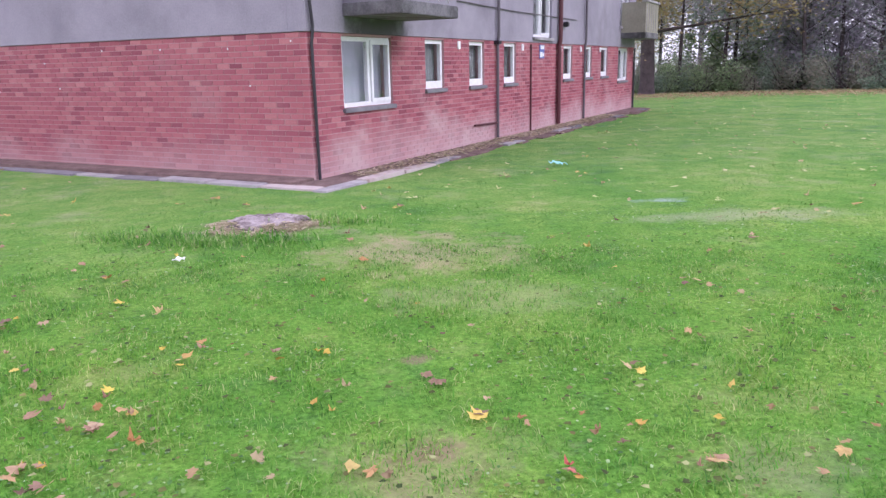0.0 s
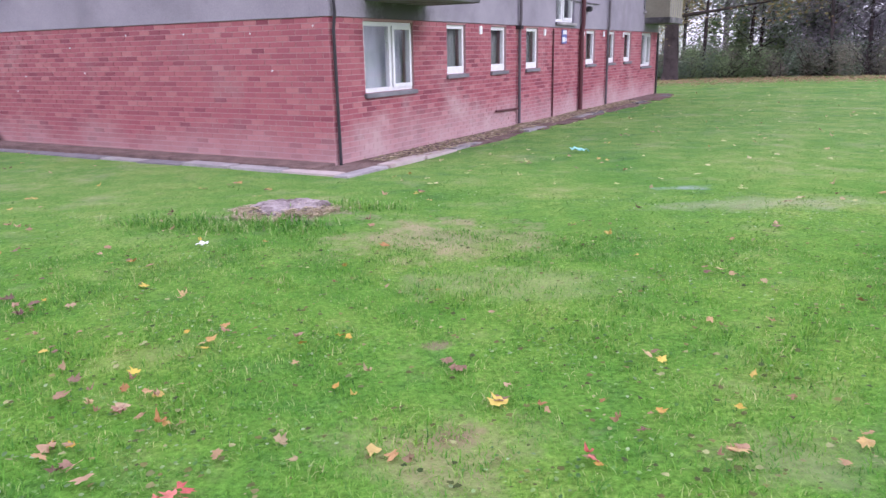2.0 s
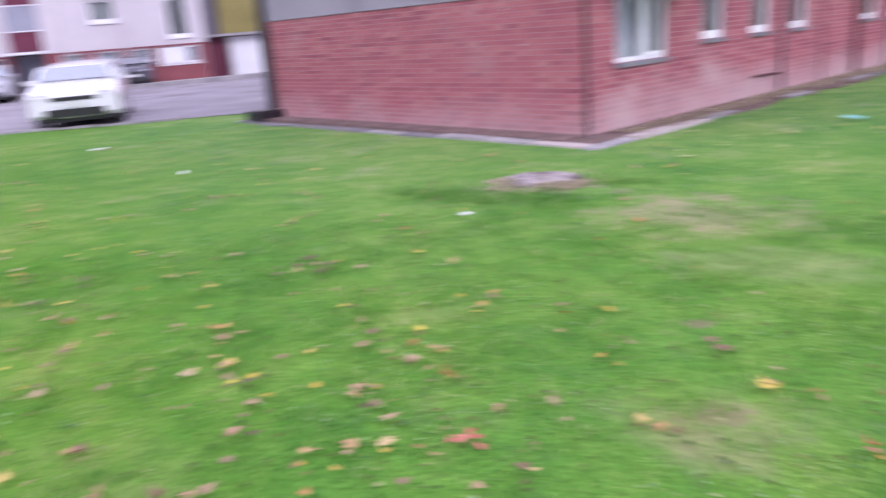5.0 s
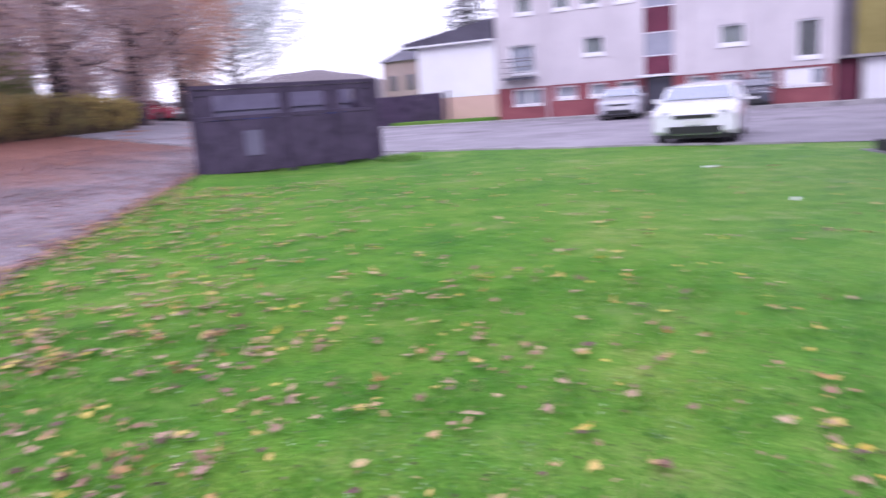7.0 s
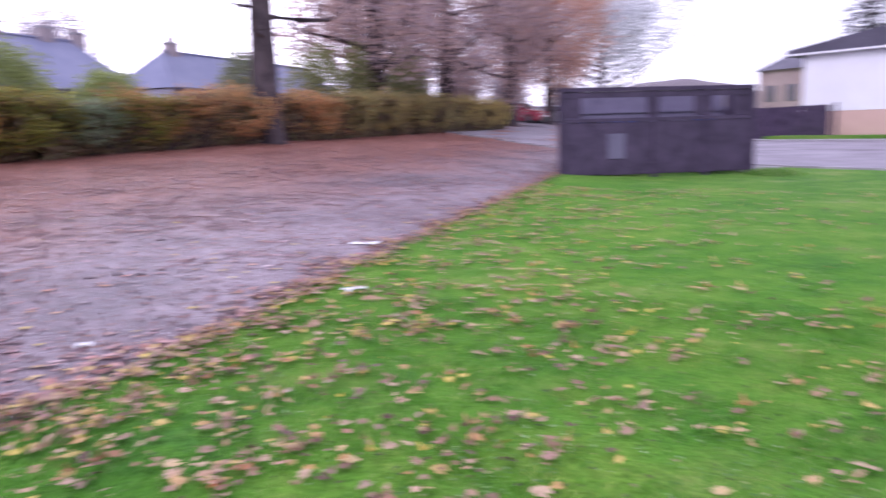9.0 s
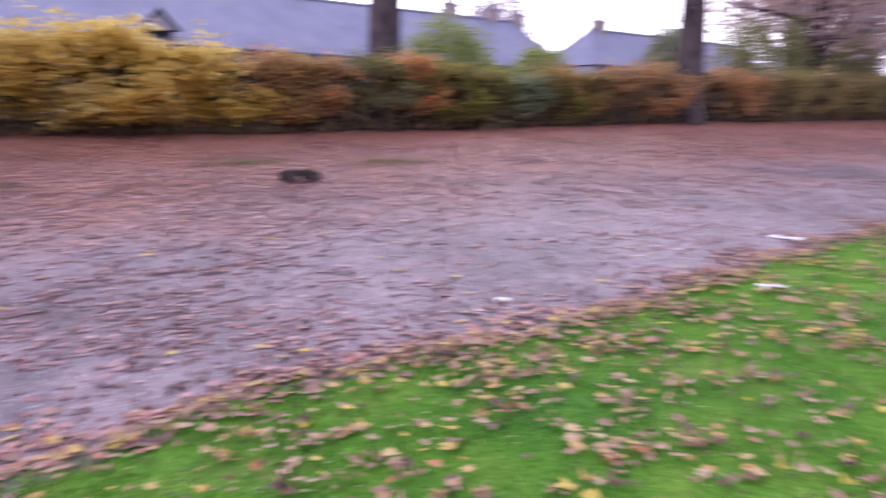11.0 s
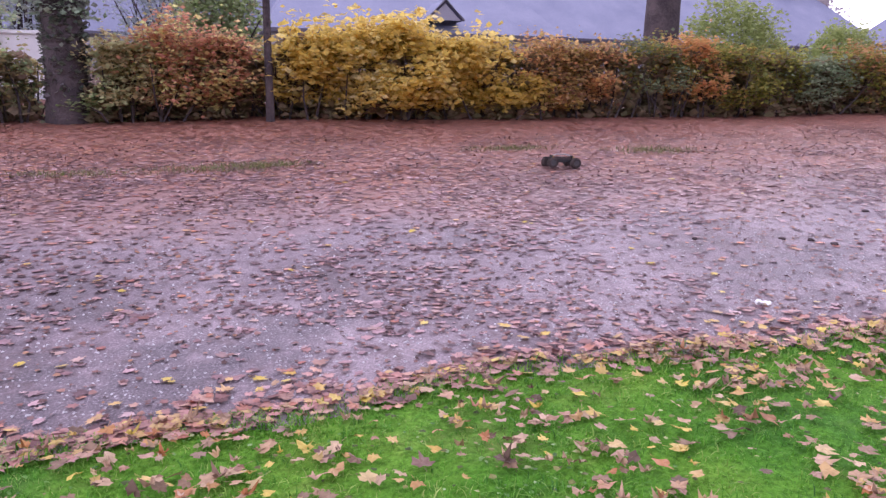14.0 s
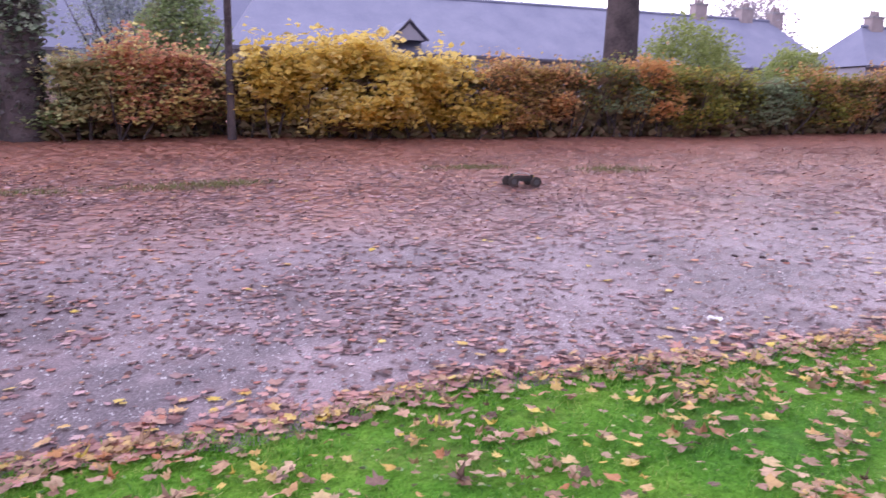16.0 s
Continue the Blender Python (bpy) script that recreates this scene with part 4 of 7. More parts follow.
# ---- white gabled house beside the flats ----
gab = thing("house", pose(-37.0, 22.0, 0.25, 0, 0, 36.87), "white house end with salmon base and dark roof", "house")
part("wall", boxes((-5.1, -0.15, 0.2, 8.0, 1.5, 4.55)), "whitewall", gab, "white rendered wall")
part("base_wall", boxes((-5.08, -0.16, 0.22, 7.98, -0.5, 1.497)), "salmon", gab, "salmon painted base")
bm = bmesh.new()
lo, hi = [], []
for y in (-0.1, 8.2):
    lo.append([bm.verts.new((x, y, z)) for x, z in ((-6.1, 4.45), (-0.14, 4.56), (-0.14, 5.65), (-5.9, 4.75))])
for a, b in zip(range(4), (1, 2, 3, 0)):
    bm.faces.new((lo[0][a], lo[0][b], lo[1][b], lo[1][a]))
bm.faces.new(lo[0][::-1])
bm.faces.new(lo[1])
part("roof", bm, "darkroof", gab, "dark slate roof")
part("gutter", boxes((-6.1, -0.15, -0.2, -0.11, 4.45, 4.55)), "upvc", gab)

# dark close-boarded fence and brown tower beyond it
yard_fence = thing("fence", pose(-43.5, 18.2, 0.32, 0, 0, 22), "dark close-boarded timber fence beside the road", "fence")
for i in range(44):
    part("board", boxes((-9 + i * 0.3, -8.72 + i * 0.3, -0.02, 0.02, -0.1, 1.75 + random.uniform(-0.02, 0.02))), "timber", yard_fence)
for i in range(7):
    part("post", boxes((-9.05 + i * 2.25, -8.95 + i * 2.25, 0.03, 0.13, -0.1, 1.85)), "timber", yard_fence)
tower = thing("house", pose(-61.6, 28.5, -0.1, 0, 0, 25), "distant brown brick house with chimney among trees", "house")
part("wall", boxes((-2.2, 2.2, -2, 2, -1, 5.4)), "tanwall", tower)
bm = bmesh.new()
v = [bm.verts.new(c) for c in ((-2.5, -2.3, 5.4), (2.5, -2.3, 5.4), (2.5, 2.3, 5.4), (-2.5, 2.3, 5.4), (0, 0, 7.0))]
for f in ((0, 1, 4), (1, 2, 4), (2, 3, 4), (3, 0, 4), (3, 2, 1, 0)):
    bm.faces.new([v[i] for i in f])
part("roof", bm, "darkroof", tower)
for x in (-1.0, 1.0):
    part("window", boxes((x - 0.45, x + 0.45, -2.03, -1.98, 2.9, 4.2)), "carglass", tower)

# verge with kerb before the white house
apron2 = thing("verge", AP, "low grassy verge with kerb before the house", "verge", kind="structure")
part("turf", boxes((-6.2, -0.1, -1.6, 0.19, -0.25, 0.29), bevel=0.05), "lawn", apron2)
part("footway", boxes((-14.0, AL + 3, -3.1, -1.65, -0.25, 0.13), bevel=0.02), "concrete", apron2)
part("strip", boxes((-0.05, AL + 0.3, -1.6, -0.03, -0.25, 0.06), bevel=0.02), "concrete", apron2)

# ---- bin store ----
store = thing("bin_store", pose(-17.6, 2.38, 0.2, 0, 0, 98.2), "dark stained timber bin store with slatted upper openings", "bin store")
SL, SD, SH = 4.75, 2.6, 1.9
for x in (0.0, SL * 0.47, SL * 0.74, SL - 0.1):
    part("post", boxes((x, x + 0.1, -0.06, 0.04, -0.15, SH), bevel=0.008), "timber", store)
for x in (0.0, SL - 0.1):
    part("post", boxes((x + 0.3 * SD, x + 0.3 * SD + 0.1, SD - 0.1, SD, -0.15, SH), bevel=0.008), "timber", store)
part("top_rail", boxes((0, SL, -0.05, 0.05, SH + 0.003, SH + 0.09)), "timber", store)
part("mid_rail", boxes((0.102, SL - 0.102, -0.03, 0.02, 1.22, 1.30)), "timber", store)
part("board_panel", boxes((0.102, SL - 0.102, 0.045, 0.06, 0.0, 0.06)), "timber", store)
bay_mesh = mesh_of("board", boxes((-0.068, 0.068, -0.012, 0.012, 0, 1.0)), "timber")
upper_mesh = mesh_of("slat", boxes((-0.068, 0.068, -0.010, 0.010, 0, 1.0)), "timber_pale")
i, x = 0, 0.17
while x < SL - 0.1:
    ob = part("board", bay_mesh, None, store)
    ob.matrix_local = pose(x, 0.0, 0.02 + random.uniform(-0.02, 0.01)) @ Matrix.Diagonal((1, 1, 1.2, 1))
    if not (0.5 < x < 2.1 or 2.42 < x < 3.3 or 3.7 < x < 4.25):
        ob = part("slat", bay_mesh, None, store)
        ob.matrix_local = pose(x, 0.012, 1.31) @ Matrix.Diagonal((1, 1, 0.59, 1))
    x += 0.143
for side in (0.05, SL - 0.05):
    for j in range(16):
        ob = part("board", bay_mesh, None, store)
        ob.matrix_local = pose(side + 0.30 * (0.2 + j * 0.145), 0.2 + j * 0.145, 0.0, 0, 0, 73) @ Matrix.Diagonal((1, 1, 1.86, 1))
for j in range(31):
    ob = part("board", upper_mesh, None, store)
    ob.matrix_local = pose(0.18 + 0.30 * SD + j * 0.145, SD, 0.0) @ Matrix.Diagonal((1, 1, 1.86, 1))
part("top_plate", boxes((0.102, SL - 0.102, -0.02, 0.03, SH - 0.14, SH - 0.004)), "timber", store)
part("cross_rail", boxes((0.3 * SD, SL + 0.3 * SD - 0.1, SD - 0.06, SD - 0.014, 1.45, 1.55)), "timber_pale", store)


def wheeled_bin(x, y, turn):
    """A two-wheeled bin with sloping lid, handle and wheels, in the store's own axes."""
    b = thing("wheeled_bin", store.matrix_world @ pose(x, y, -0.12, 0, 0, turn), "dark wheeled bin with blue lid inside the store", "bin", "bins in the store")
    bm = bmesh.new()
    lo = [bm.verts.new((sx * 0.21, sy * 0.25, 0.12)) for sx, sy in ((-1, -1), (1, -1), (1, 1), (-1, 1))]
    hi = [bm.verts.new((sx * 0.28, sy * 0.34, 1.28)) for sx, sy in ((-1, -1), (1, -1), (1, 1), (-1, 1))]
    for i in range(4):
        bm.faces.new((lo[i], lo[(i + 1) % 4], hi[(i + 1) % 4], hi[i]))
    bm.faces.new(lo[::-1])
    bm.faces.new(hi)
    part("bin_body", bm, "black", b)
    part("lid", boxes((-0.31, 0.31, -0.38, 0.36, 1.285, 1.40), bevel=0.035), "binblue", b, "blue plastic lid")
    part("handle", tube([(-0.22, 0.40, 1.26), (0.22, 0.40, 1.26)], [0.018, 0.018], 8), "black", b)
    for sx in (-0.24, 0.24):
        part("wheel", tube([(sx - 0.03, 0.27, 0.12), (sx + 0.03, 0.27, 0.12)], [0.12, 0.12], 14), "tyre", b)


for x, y, turn in ((1.15, 0.75, 4), (1.85, 0.8, -3), (3.95, 0.7, 6)):
    wheeled_bin(x, y, turn)
part("notice", boxes((1.15, 1.55, -0.035, -0.028, 0.38, 0.95)), "timber_pale", store, "faded rectangular notice")

foot = pose(-19.7, 7.95, float(height(-19.7, 7.95)), 0, 0, 150)
solid("paving_patch", boxes((-1.5, 1.5, -0.38, 0.38, -0.12, 0.022), bevel=0.015), "concrete", "worn concrete patch between bin store and road", "paving", kind="structure", m=foot)

# ---- cars ----
def car(name, m, paint, label, L=4.2, W=1.76, H=1.47):
    """A hatchback: x is ahead, z up, the wheels on z = 0."""
    c = thing(name, m, label, "car", "parked cars")
    prof = [(-0.49, 0.32), (-0.495, 0.62), (-0.47, 0.95), (-0.42, 1.30), (-0.36, 1.44), (-0.1, 1.0 * H), (0.10, 0.985 * H), (0.17, 0.95 * H), (0.29, 0.70 * H), (0.45, 0.60 * H), (0.492, 0.50 * H), (0.497, 0.30), (0.47, 0.20), (-0.46, 0.20)]
    bm = bmesh.new()
    rings = []
    for y in (-1.0, -0.97, -0.86, -0.5, 0.0, 0.5, 0.86, 0.97, 1.0):
        ring = []
        for px, pz in prof:
            tuck = 1.0 - 0.17 * max(0.0, (pz - 0.85) / (H - 0.85)) if pz > 0.85 else 1.0
            rnd = 1.0 - 0.05 * abs(y) ** 4
            zz = pz * (1 - 0.03 * abs(y) ** 6) if pz > 0.4 else pz + 0.02 * abs(y) ** 6
            ring.append(bm.verts.new((px * L * rnd, y * W / 2 * tuck, zz)))
        rings.append(ring)
    for a, b in zip(rings, rings[1:]):
        for i in range(len(prof)):
            bm.faces.new((a[i], b[i], b[(i + 1) % len(prof)], a[(i + 1) % len(prof)]))
    bm.faces.new(rings[0])
    bm.faces.new(rings[-1][::-1])
    part("body", bm, paint, c, smooth=False)

    def quad(nm, pts, mat, parent=c, th=0.012):
        b2 = bmesh.new()
        vs = [b2.verts.new(p) for p in pts]
        b2.faces.new(vs)
        g = bmesh.ops.extrude_face_region(b2, geom=b2.faces[:])
        nrm = (Vector(pts[1]) - Vector(pts[0])).cross(Vector(pts[2]) - Vector(pts[0])).normalized()
        for vv in g["geom"]:
            if isinstance(vv, bmesh.types.BMVert):
                vv.co += nrm * th
        return part(nm, b2, mat, parent)

    f = lambda y, k: y * W / 2 * k
    quad("windscreen", [(0.19 * L, f(-0.74, 1), 0.935 * H), (0.285 * L, f(-0.86, 1), 0.735 * H), (0.285 * L, f(0.86, 1), 0.735 * H), (0.19 * L, f(0.74, 1), 0.935 * H)], "carglass")
    quad("rear_window", [(-0.415 * L, f(0.74, 1), 1.36), (-0.462 * L, f(0.84, 1), 1.02), (-0.462 * L, f(-0.84, 1), 1.02), (-0.415 * L, f(-0.74, 1), 1.36)], "carglass")
    for sg in (-1, 1):
        pts = [(-0.36 * L, f(sg, 0.935), 0.98), (0.24 * L, f(sg, 0.955), 0.98), (0.13 * L, f(sg, 0.865), 1.34), (-0.32 * L, f(sg, 0.865), 1.34)]
        quad("side_window", pts if sg < 0 else pts[::-1], "carglass")
        part("wing_mirror", boxes((0.2 * L, 0.2 * L + 0.1, sg * W / 2 * 1.0 - 0.02, sg * W / 2 * 1.0 + 0.16, 0.95, 1.07) if sg > 0 else (0.2 * L, 0.2 * L + 0.1, -W / 2 - 0.16, -W / 2 + 0.02, 0.95, 1.07), bevel=0.02), paint, c)
        part("headlight", boxes((0.455 * L, 0.483 * L, min(sg * 0.55, sg * 0.82) * W / 2, max(sg * 0.55, sg * 0.82) * W / 2, 0.62, 0.76), bevel=0.02), "lampglass", c)
    part("grille", boxes((0.488 * L, 0.5 * L, -0.5 * W / 2, 0.5 * W / 2, 0.60, 0.68)), "black", c)
    part("air_intake", boxes((0.488 * L, 0.502 * L, -0.66 * W / 2, 0.66 * W / 2, 0.25, 0.42)), "black", c)
    # black box added to hide grass reflections and darken the car's underside
    part("undertray", boxes((-0.44 * L, 0.478 * L, -0.88 * W / 2, 0.88 * W / 2, 0.14, 0.235), bevel=0.02), "black", c)
    part("number_plate", boxes((0.499 * L, 0.505 * L, -0.26, 0.26, 0.45, 0.56)), "plate", c)
    for px in (-0.31, 0.31):
        for sg in (-1, 1):
            w = new("wheel")
            w.parent = c
            w.location = (px * L, sg * (W / 2 - 0.10), 0.315)
            part("tyre", tube([(0, -0.10, 0), (0, -0.085, 0), (0, 0.085, 0), (0, 0.10, 0)], [0.27, 0.315, 0.315, 0.27], 20), "tyre", w)
            part("rim", tube([(0, sg * 0.09, 0), (0, sg * 0.112, 0)], [0.2, 0.19], 14), "rim", w)
    return c


def ground_pose(x, y, rz, lift=0.0):
    return pose(x, y, float(height(x, y)) + lift, 0, 0, rz)


car("hatchback", ground_pose(-14.6, 14.5, -52, 0.015), "car_white", "white hatchback parked facing the lawn on the asphalt", 4.1, 1.86, 1.40)
car("hatchback", ground_pose(-27.6, 22.9, -46, 0.015), "car_silver", "silver hatchback parked before the flats", 4.0, 1.76, 1.38)
car("saloon", ground_pose(-26.2, 29.6, -50, 0.03), "car_dark", "dark grey car parked close to the flats' wall", 4.2, 1.76, 1.4)
car("hatchback", ground_pose(-50.5, 4.6, 60, 0.015), "car_red", "red car parked beyond the hedge end", 4.1, 1.75, 1.42)
car("saloon", ground_pose(-58.0, 8.5, 70, 0.015), "car_silver", "pale car parked among the far trees", 4.3, 1.78, 1.42)

# ---- houses behind the hedge ----
ROW_ANG = math.degrees(math.atan2(HEDGE_D[1], HEDGE_D[0]))


def row_house(u0, u1, s, eave, ridge, depth, label, chimneys=(), gable=None, hip=0.0):
    """A house along the hedge's direction; heights above z = 0; its front looks at the car park."""
    o = us(u0, s)
    h = thing("house", pose(o[0], o[1], 0, 0, 0, ROW_ANG), label, "house", "houses behind the hedge")
    W = u1 - u0
    part("wall", boxes((0.2, W - 0.2, 0.3, 0.6, 0.5, eave - 0.05), (0.2, W - 0.2, depth - 0.6, depth - 0.3, 0.5, eave - 0.05), (0.2, 0.5, 0.602, depth - 0.602, 0.5, eave - 0.05), (W - 0.5, W - 0.2, 0.602, depth - 0.602, 0.5, eave - 0.05)), "greywall", h)
    bm = bmesh.new()
    v = [bm.verts.new(c) for c in ((0, 0, eave), (W, 0, eave), (W, depth, eave), (0, depth, eave), (hip, depth / 2, ridge), (W - hip, depth / 2, ridge))]
    for f in ((0, 1, 5, 4), (2, 3, 4, 5), (1, 2, 5), (3, 0, 4), (3, 2, 1, 0)):
        bm.faces.new([v[i] for i in f])
    roof = part("roof", bm, "slate", h, "slate roof with blue-grey haze and sky sheen in its colour")
    part("gutter", boxes((-0.05, W + 0.05, -0.12, -0.004, eave - 0.14, eave + 0.02)), "darkroof", h)
    part("ridge_tiles", tube([(hip, depth / 2, ridge + 0.03), (W - hip, depth / 2, ridge + 0.03)], [0.12, 0.12], 8), "slate", h)
    for x, top in chimneys:
        c = new("chimney")
        c.parent = h
        part("chimney_shaft", boxes((x - 0.55, x + 0.55, depth / 2 - 0.35, depth / 2 + 0.35, ridge - 0.7, top)), "buff", c, "buff brick chimney stack")
        part("cap", boxes((x - 0.62, x + 0.62, depth / 2 - 0.42, depth / 2 + 0.42, top + 0.003, top + 0.12)), "concrete", c)
        for dx in (-0.3, 0.0, 0.3):
            part("chimney_pot", tube([(x + dx, depth / 2, top + 0.12), (x + dx, depth / 2, top + 0.5)], [0.13, 0.1], 8), "buff", c)
    if gable:
        x, w, hgt, base = gable
        bm = bmesh.new()
        v = [bm.verts.new(c) for c in ((x - w, -0.25, base - 0.05), (x + w, -0.25, base - 0.05), (x, -0.25, base + hgt), (x - w, 2.5, base - 0.05), (x + w, 2.5, base - 0.05), (x, 2.5, base + hgt))]
        for f in ((0, 2, 5, 3), (2, 1, 4, 5), (3, 5, 4)):
            bm.faces.new([v[i] for i in f])
        part("gable_roof", bm, "slate", h)
        bm = bmesh.new()
        v = [bm.verts.new(c) for c in ((x - w * 0.85, -0.2, base - 0.05), (x + w * 0.85, -0.2, base - 0.05), (x, -0.2, base + hgt * 0.82))]
        bm.faces.new(v)
        part("gable_front", bm, "greywall", h, "pale gable front")
        part("bargeboard", tube([(x - w, -0.28, base - 0.05), (x, -0.28, base + hgt), (x + w, -0.28, base - 0.05)], [0.07] * 3, 5), "darkroof", h)
    return h


row_house(3.2, 17.5, 34.2, 4.1, 7.35, 9.6, "long low house with blue-grey slate roof and small gable", gable=(8.0, 0.9, 0.85, 4.72), hip=2.0)
row_house(13.0, 47.7, 43.2, 4.8, 8.8, 10.2, "house with broad slate roof and buff chimneys", chimneys=((25.5, 9.6), (29.8, 9.55), (32.8, 9.4)), hip=2.5)
row_house(43.0, 68.0, 37.0, 4.8, 7.6, 6.0, "slate-roofed house with a chimney behind trees", chimneys=((3.6, 8.2), (14.0, 8.0)), hip=2.5)
row_house(-22.0, 9.0, 43.8, 4.4, 10.4, 9.0, "pale house end half hidden by shrubs", hip=2.0)

# ---- plants ----
LEAF_V = np.array([(-0.5, 0, 0.0), (0, -0.36, 0.08), (0.5, 0, 0.0), (0, 0.36, 0.08)])
LEAF_F = np.array([(0, 1, 2), (0, 2, 3)])


def leaf_cloud(pos, size, flat=0.5):
    """Small pointed leaves at many places, as arrays."""
    n = len(pos)
    yaw = rng.uniform(0, 2 * math.pi, n)
    tilt = rng.normal(0, 1, n) * (1.2 - flat) + rng.choice([-1, 1], n) * 0.4
    return scattered(LEAF_V, LEAF_F, pos, yaw, tilt, size)


def ball_points(n, centre, radii, shell=0.55):
    d = rng.normal(size=(n, 3))
    d /= np.linalg.norm(d, axis=1)[:, None]
    r = (shell + (1 - shell) * rng.random(n)) ** 0.8
    wob = 1 + 0.18 * np.sin(d[:, 0] * 7 + centre[0]) * np.cos(d[:, 1] * 6 + centre[1]) + 0.12 * np.sin(d[:, 2] * 9)
    return np.array(centre) + d * (r * wob)[:, None] * np.array(radii)


def twig_mesh(name, base_pts, top_pts, r0, r1, material, sides=4):
    bm = bmesh.new()
    for a, b in zip(base_pts, top_pts):
        m = (np.array(a) + np.array(b)) / 2 + rng.normal(0, 0.05, 3)
        tube_into(bm, [a, m, b], [r0, (r0 + r1) / 2, r1], sides, False)
    return mesh_of(name, bm, material)


def hedge_section(name, u0, u1, top, colours, label, n=4200, depth=1.1, size=0.075, ragged=0.17, s0=11.9, base_gap=0.17, hollow=0.0, shoot=17):
    """A stretch of hedge: stems, an inner mass of twigs and sprays of leaves on a bulging face with a fuzzy top."""
    mid = us((u0 + u1) / 2, s0 + depth / 2)
    zb = float(height(*mid))
    h = thing(name, pose(mid[0], mid[1], zb, 0, 0, ROW_ANG), label, "hedge", "hedge along the car park")
    W, H = u1 - u0, top - zb
    per = 9
    k_ = int(n * 1.6) // per
    side = rng.random(k_)
    x = rng.uniform(-W / 2 - 0.1, W / 2 + 0.1, k_)
    skirt = base_gap + 0.16 * np.abs(np.sin(x * 1.7 + u0)) * np.abs(np.sin(x * 4.3))
    z = skirt + (H - skirt) * rng.random(k_) ** 0.9 + rng.normal(0, 0.05, k_)
    ends = np.clip(np.abs(x) / (W / 2), 0, 1) ** 6
    crest = H + 0.10 * np.sin(x * 1.9 + u0) + 0.06 * np.sin(x * 4.7 + 2 * u0) - 0.26 * ends
    lump = 0.17 * np.sin(x * 2.3 + u0 + 1.3 * z) + 0.13 * np.sin(z * 5 + x * 3.1) + 0.08 * np.sin(x * 7.1 - 3 * z)
    belly = depth / 2 * (0.55 + 0.45 * np.sin(math.pi * np.clip(z / H, 0.05, 0.93)) ** 0.7) * (1 - 0.55 * ends) + lump
    y = np.where(side < 0.62, belly - np.abs(rng.normal(0, 0.10, k_)), rng.uniform(-depth / 2, depth / 2, k_))
    z = np.where((side >= 0.62) & (side < 0.90), crest - np.abs(rng.normal(0, ragged, k_)) + ragged * rng.random(k_), np.minimum(z, crest))
    # hollows between the sprays
    bare = np.sin(x * 3.4 + 1.9 * np.sin(z * 4.3 + u0)) + np.sin(z * 7.1 + 1.6 * np.sin(x * 2.9 - u0)) + 0.7 * np.sin(x * 9.7 + z * 8.3)
    keep = bare > rng.normal(-1.15, 0.35, k_) + hollow
    x, y, z = x[keep], y[keep], z[keep]
    k_ = len(x)
    long_ = rng.uniform(0.5, 1.4, k_)
    cx, cy, cz, cl = (np.repeat(q, per) for q in (x, y, z, long_))
    m_ = len(cx)
    droop = rng.normal(0, 1, m_)
    pos = np.stack([-(cx + droop * 0.16 * cl), -(cy + rng.normal(0, 0.06, m_)), cz - 0.02 * droop ** 2 + rng.normal(0, 0.028, m_)], -1)
    # loose shoots on the crest
    shoots = int(W * shoot)
    sx, hgt = rng.uniform(-W / 2, W / 2, shoots), 0.06 + (0.16 + ragged) * rng.random(shoots) ** 1.8
    q = np.linspace(0, 1, 6)[None, :]
    up = np.stack([-(sx[:, None] + q * rng.normal(0, 0.08, shoots)[:, None]), -(rng.uniform(-0.3, 0.4, shoots)[:, None] * depth + 0 * q), H - 0.05 + hgt[:, None] * q + 0.05 * np.sin(sx * 1.9 + u0)[:, None]], -1).reshape(-1, 3)
    pos = np.concatenate([pos, up + rng.normal(0, 0.02, up.shape)])
    v, f = leaf_cloud(pos, rng.uniform(0.6, 1.35, len(pos)) * size, 0.6)
    part("foliage", soup("foliage", v, f, leafy("hedge_leaves", colours, 0.55, 0.68, drift=0.5, drift_scale=1.1)), None, h)
    m = int(30 * W)
    a = np.stack([rng.uniform(-W / 2, W / 2, m), rng.uniform(-depth * 0.3, depth * 0.3, m), np.zeros(m) - 0.1], -1)
    b = a + np.stack([rng.normal(0, 0.25, m), rng.normal(0, 0.2, m), rng.uniform(0.5, 0.95, m) * H], -1)
    part("stem_mass", twig_mesh("stem_mass", a, b, 0.022, 0.006, "bark"), None, h)
    # inner leaves whose dull tone paints the shade behind the sprays
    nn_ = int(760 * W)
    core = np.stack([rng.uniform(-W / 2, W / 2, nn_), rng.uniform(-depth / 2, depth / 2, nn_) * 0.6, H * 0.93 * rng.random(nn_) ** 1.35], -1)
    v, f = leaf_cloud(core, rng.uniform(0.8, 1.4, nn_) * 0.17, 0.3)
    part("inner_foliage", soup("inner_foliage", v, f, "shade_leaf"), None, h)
    return h


# dull brown put in for shade inside the hedge, lifted as by glare
M["shade_leaf"] = leafy("inner_shade_leaves", [(0.3, 0.23, 0.15), (0.38, 0.29, 0.18), (0.28, 0.28, 0.15), (0.33, 0.22, 0.16)], 0.8, 0.5)
YEL = [(0.68, 0.52, 0.19), (0.82, 0.63, 0.16), (0.88, 0.68, 0.18), (0.88, 0.71, 0.24), (0.9, 0.76, 0.34), (0.9, 0.8, 0.46)]
ORA = [(0.508, 0.212, 0.112), (0.845, 0.369, 0.14), (0.85, 0.521, 0.166), (0.653, 0.444, 0.166), (0.364, 0.158, 0.112)]
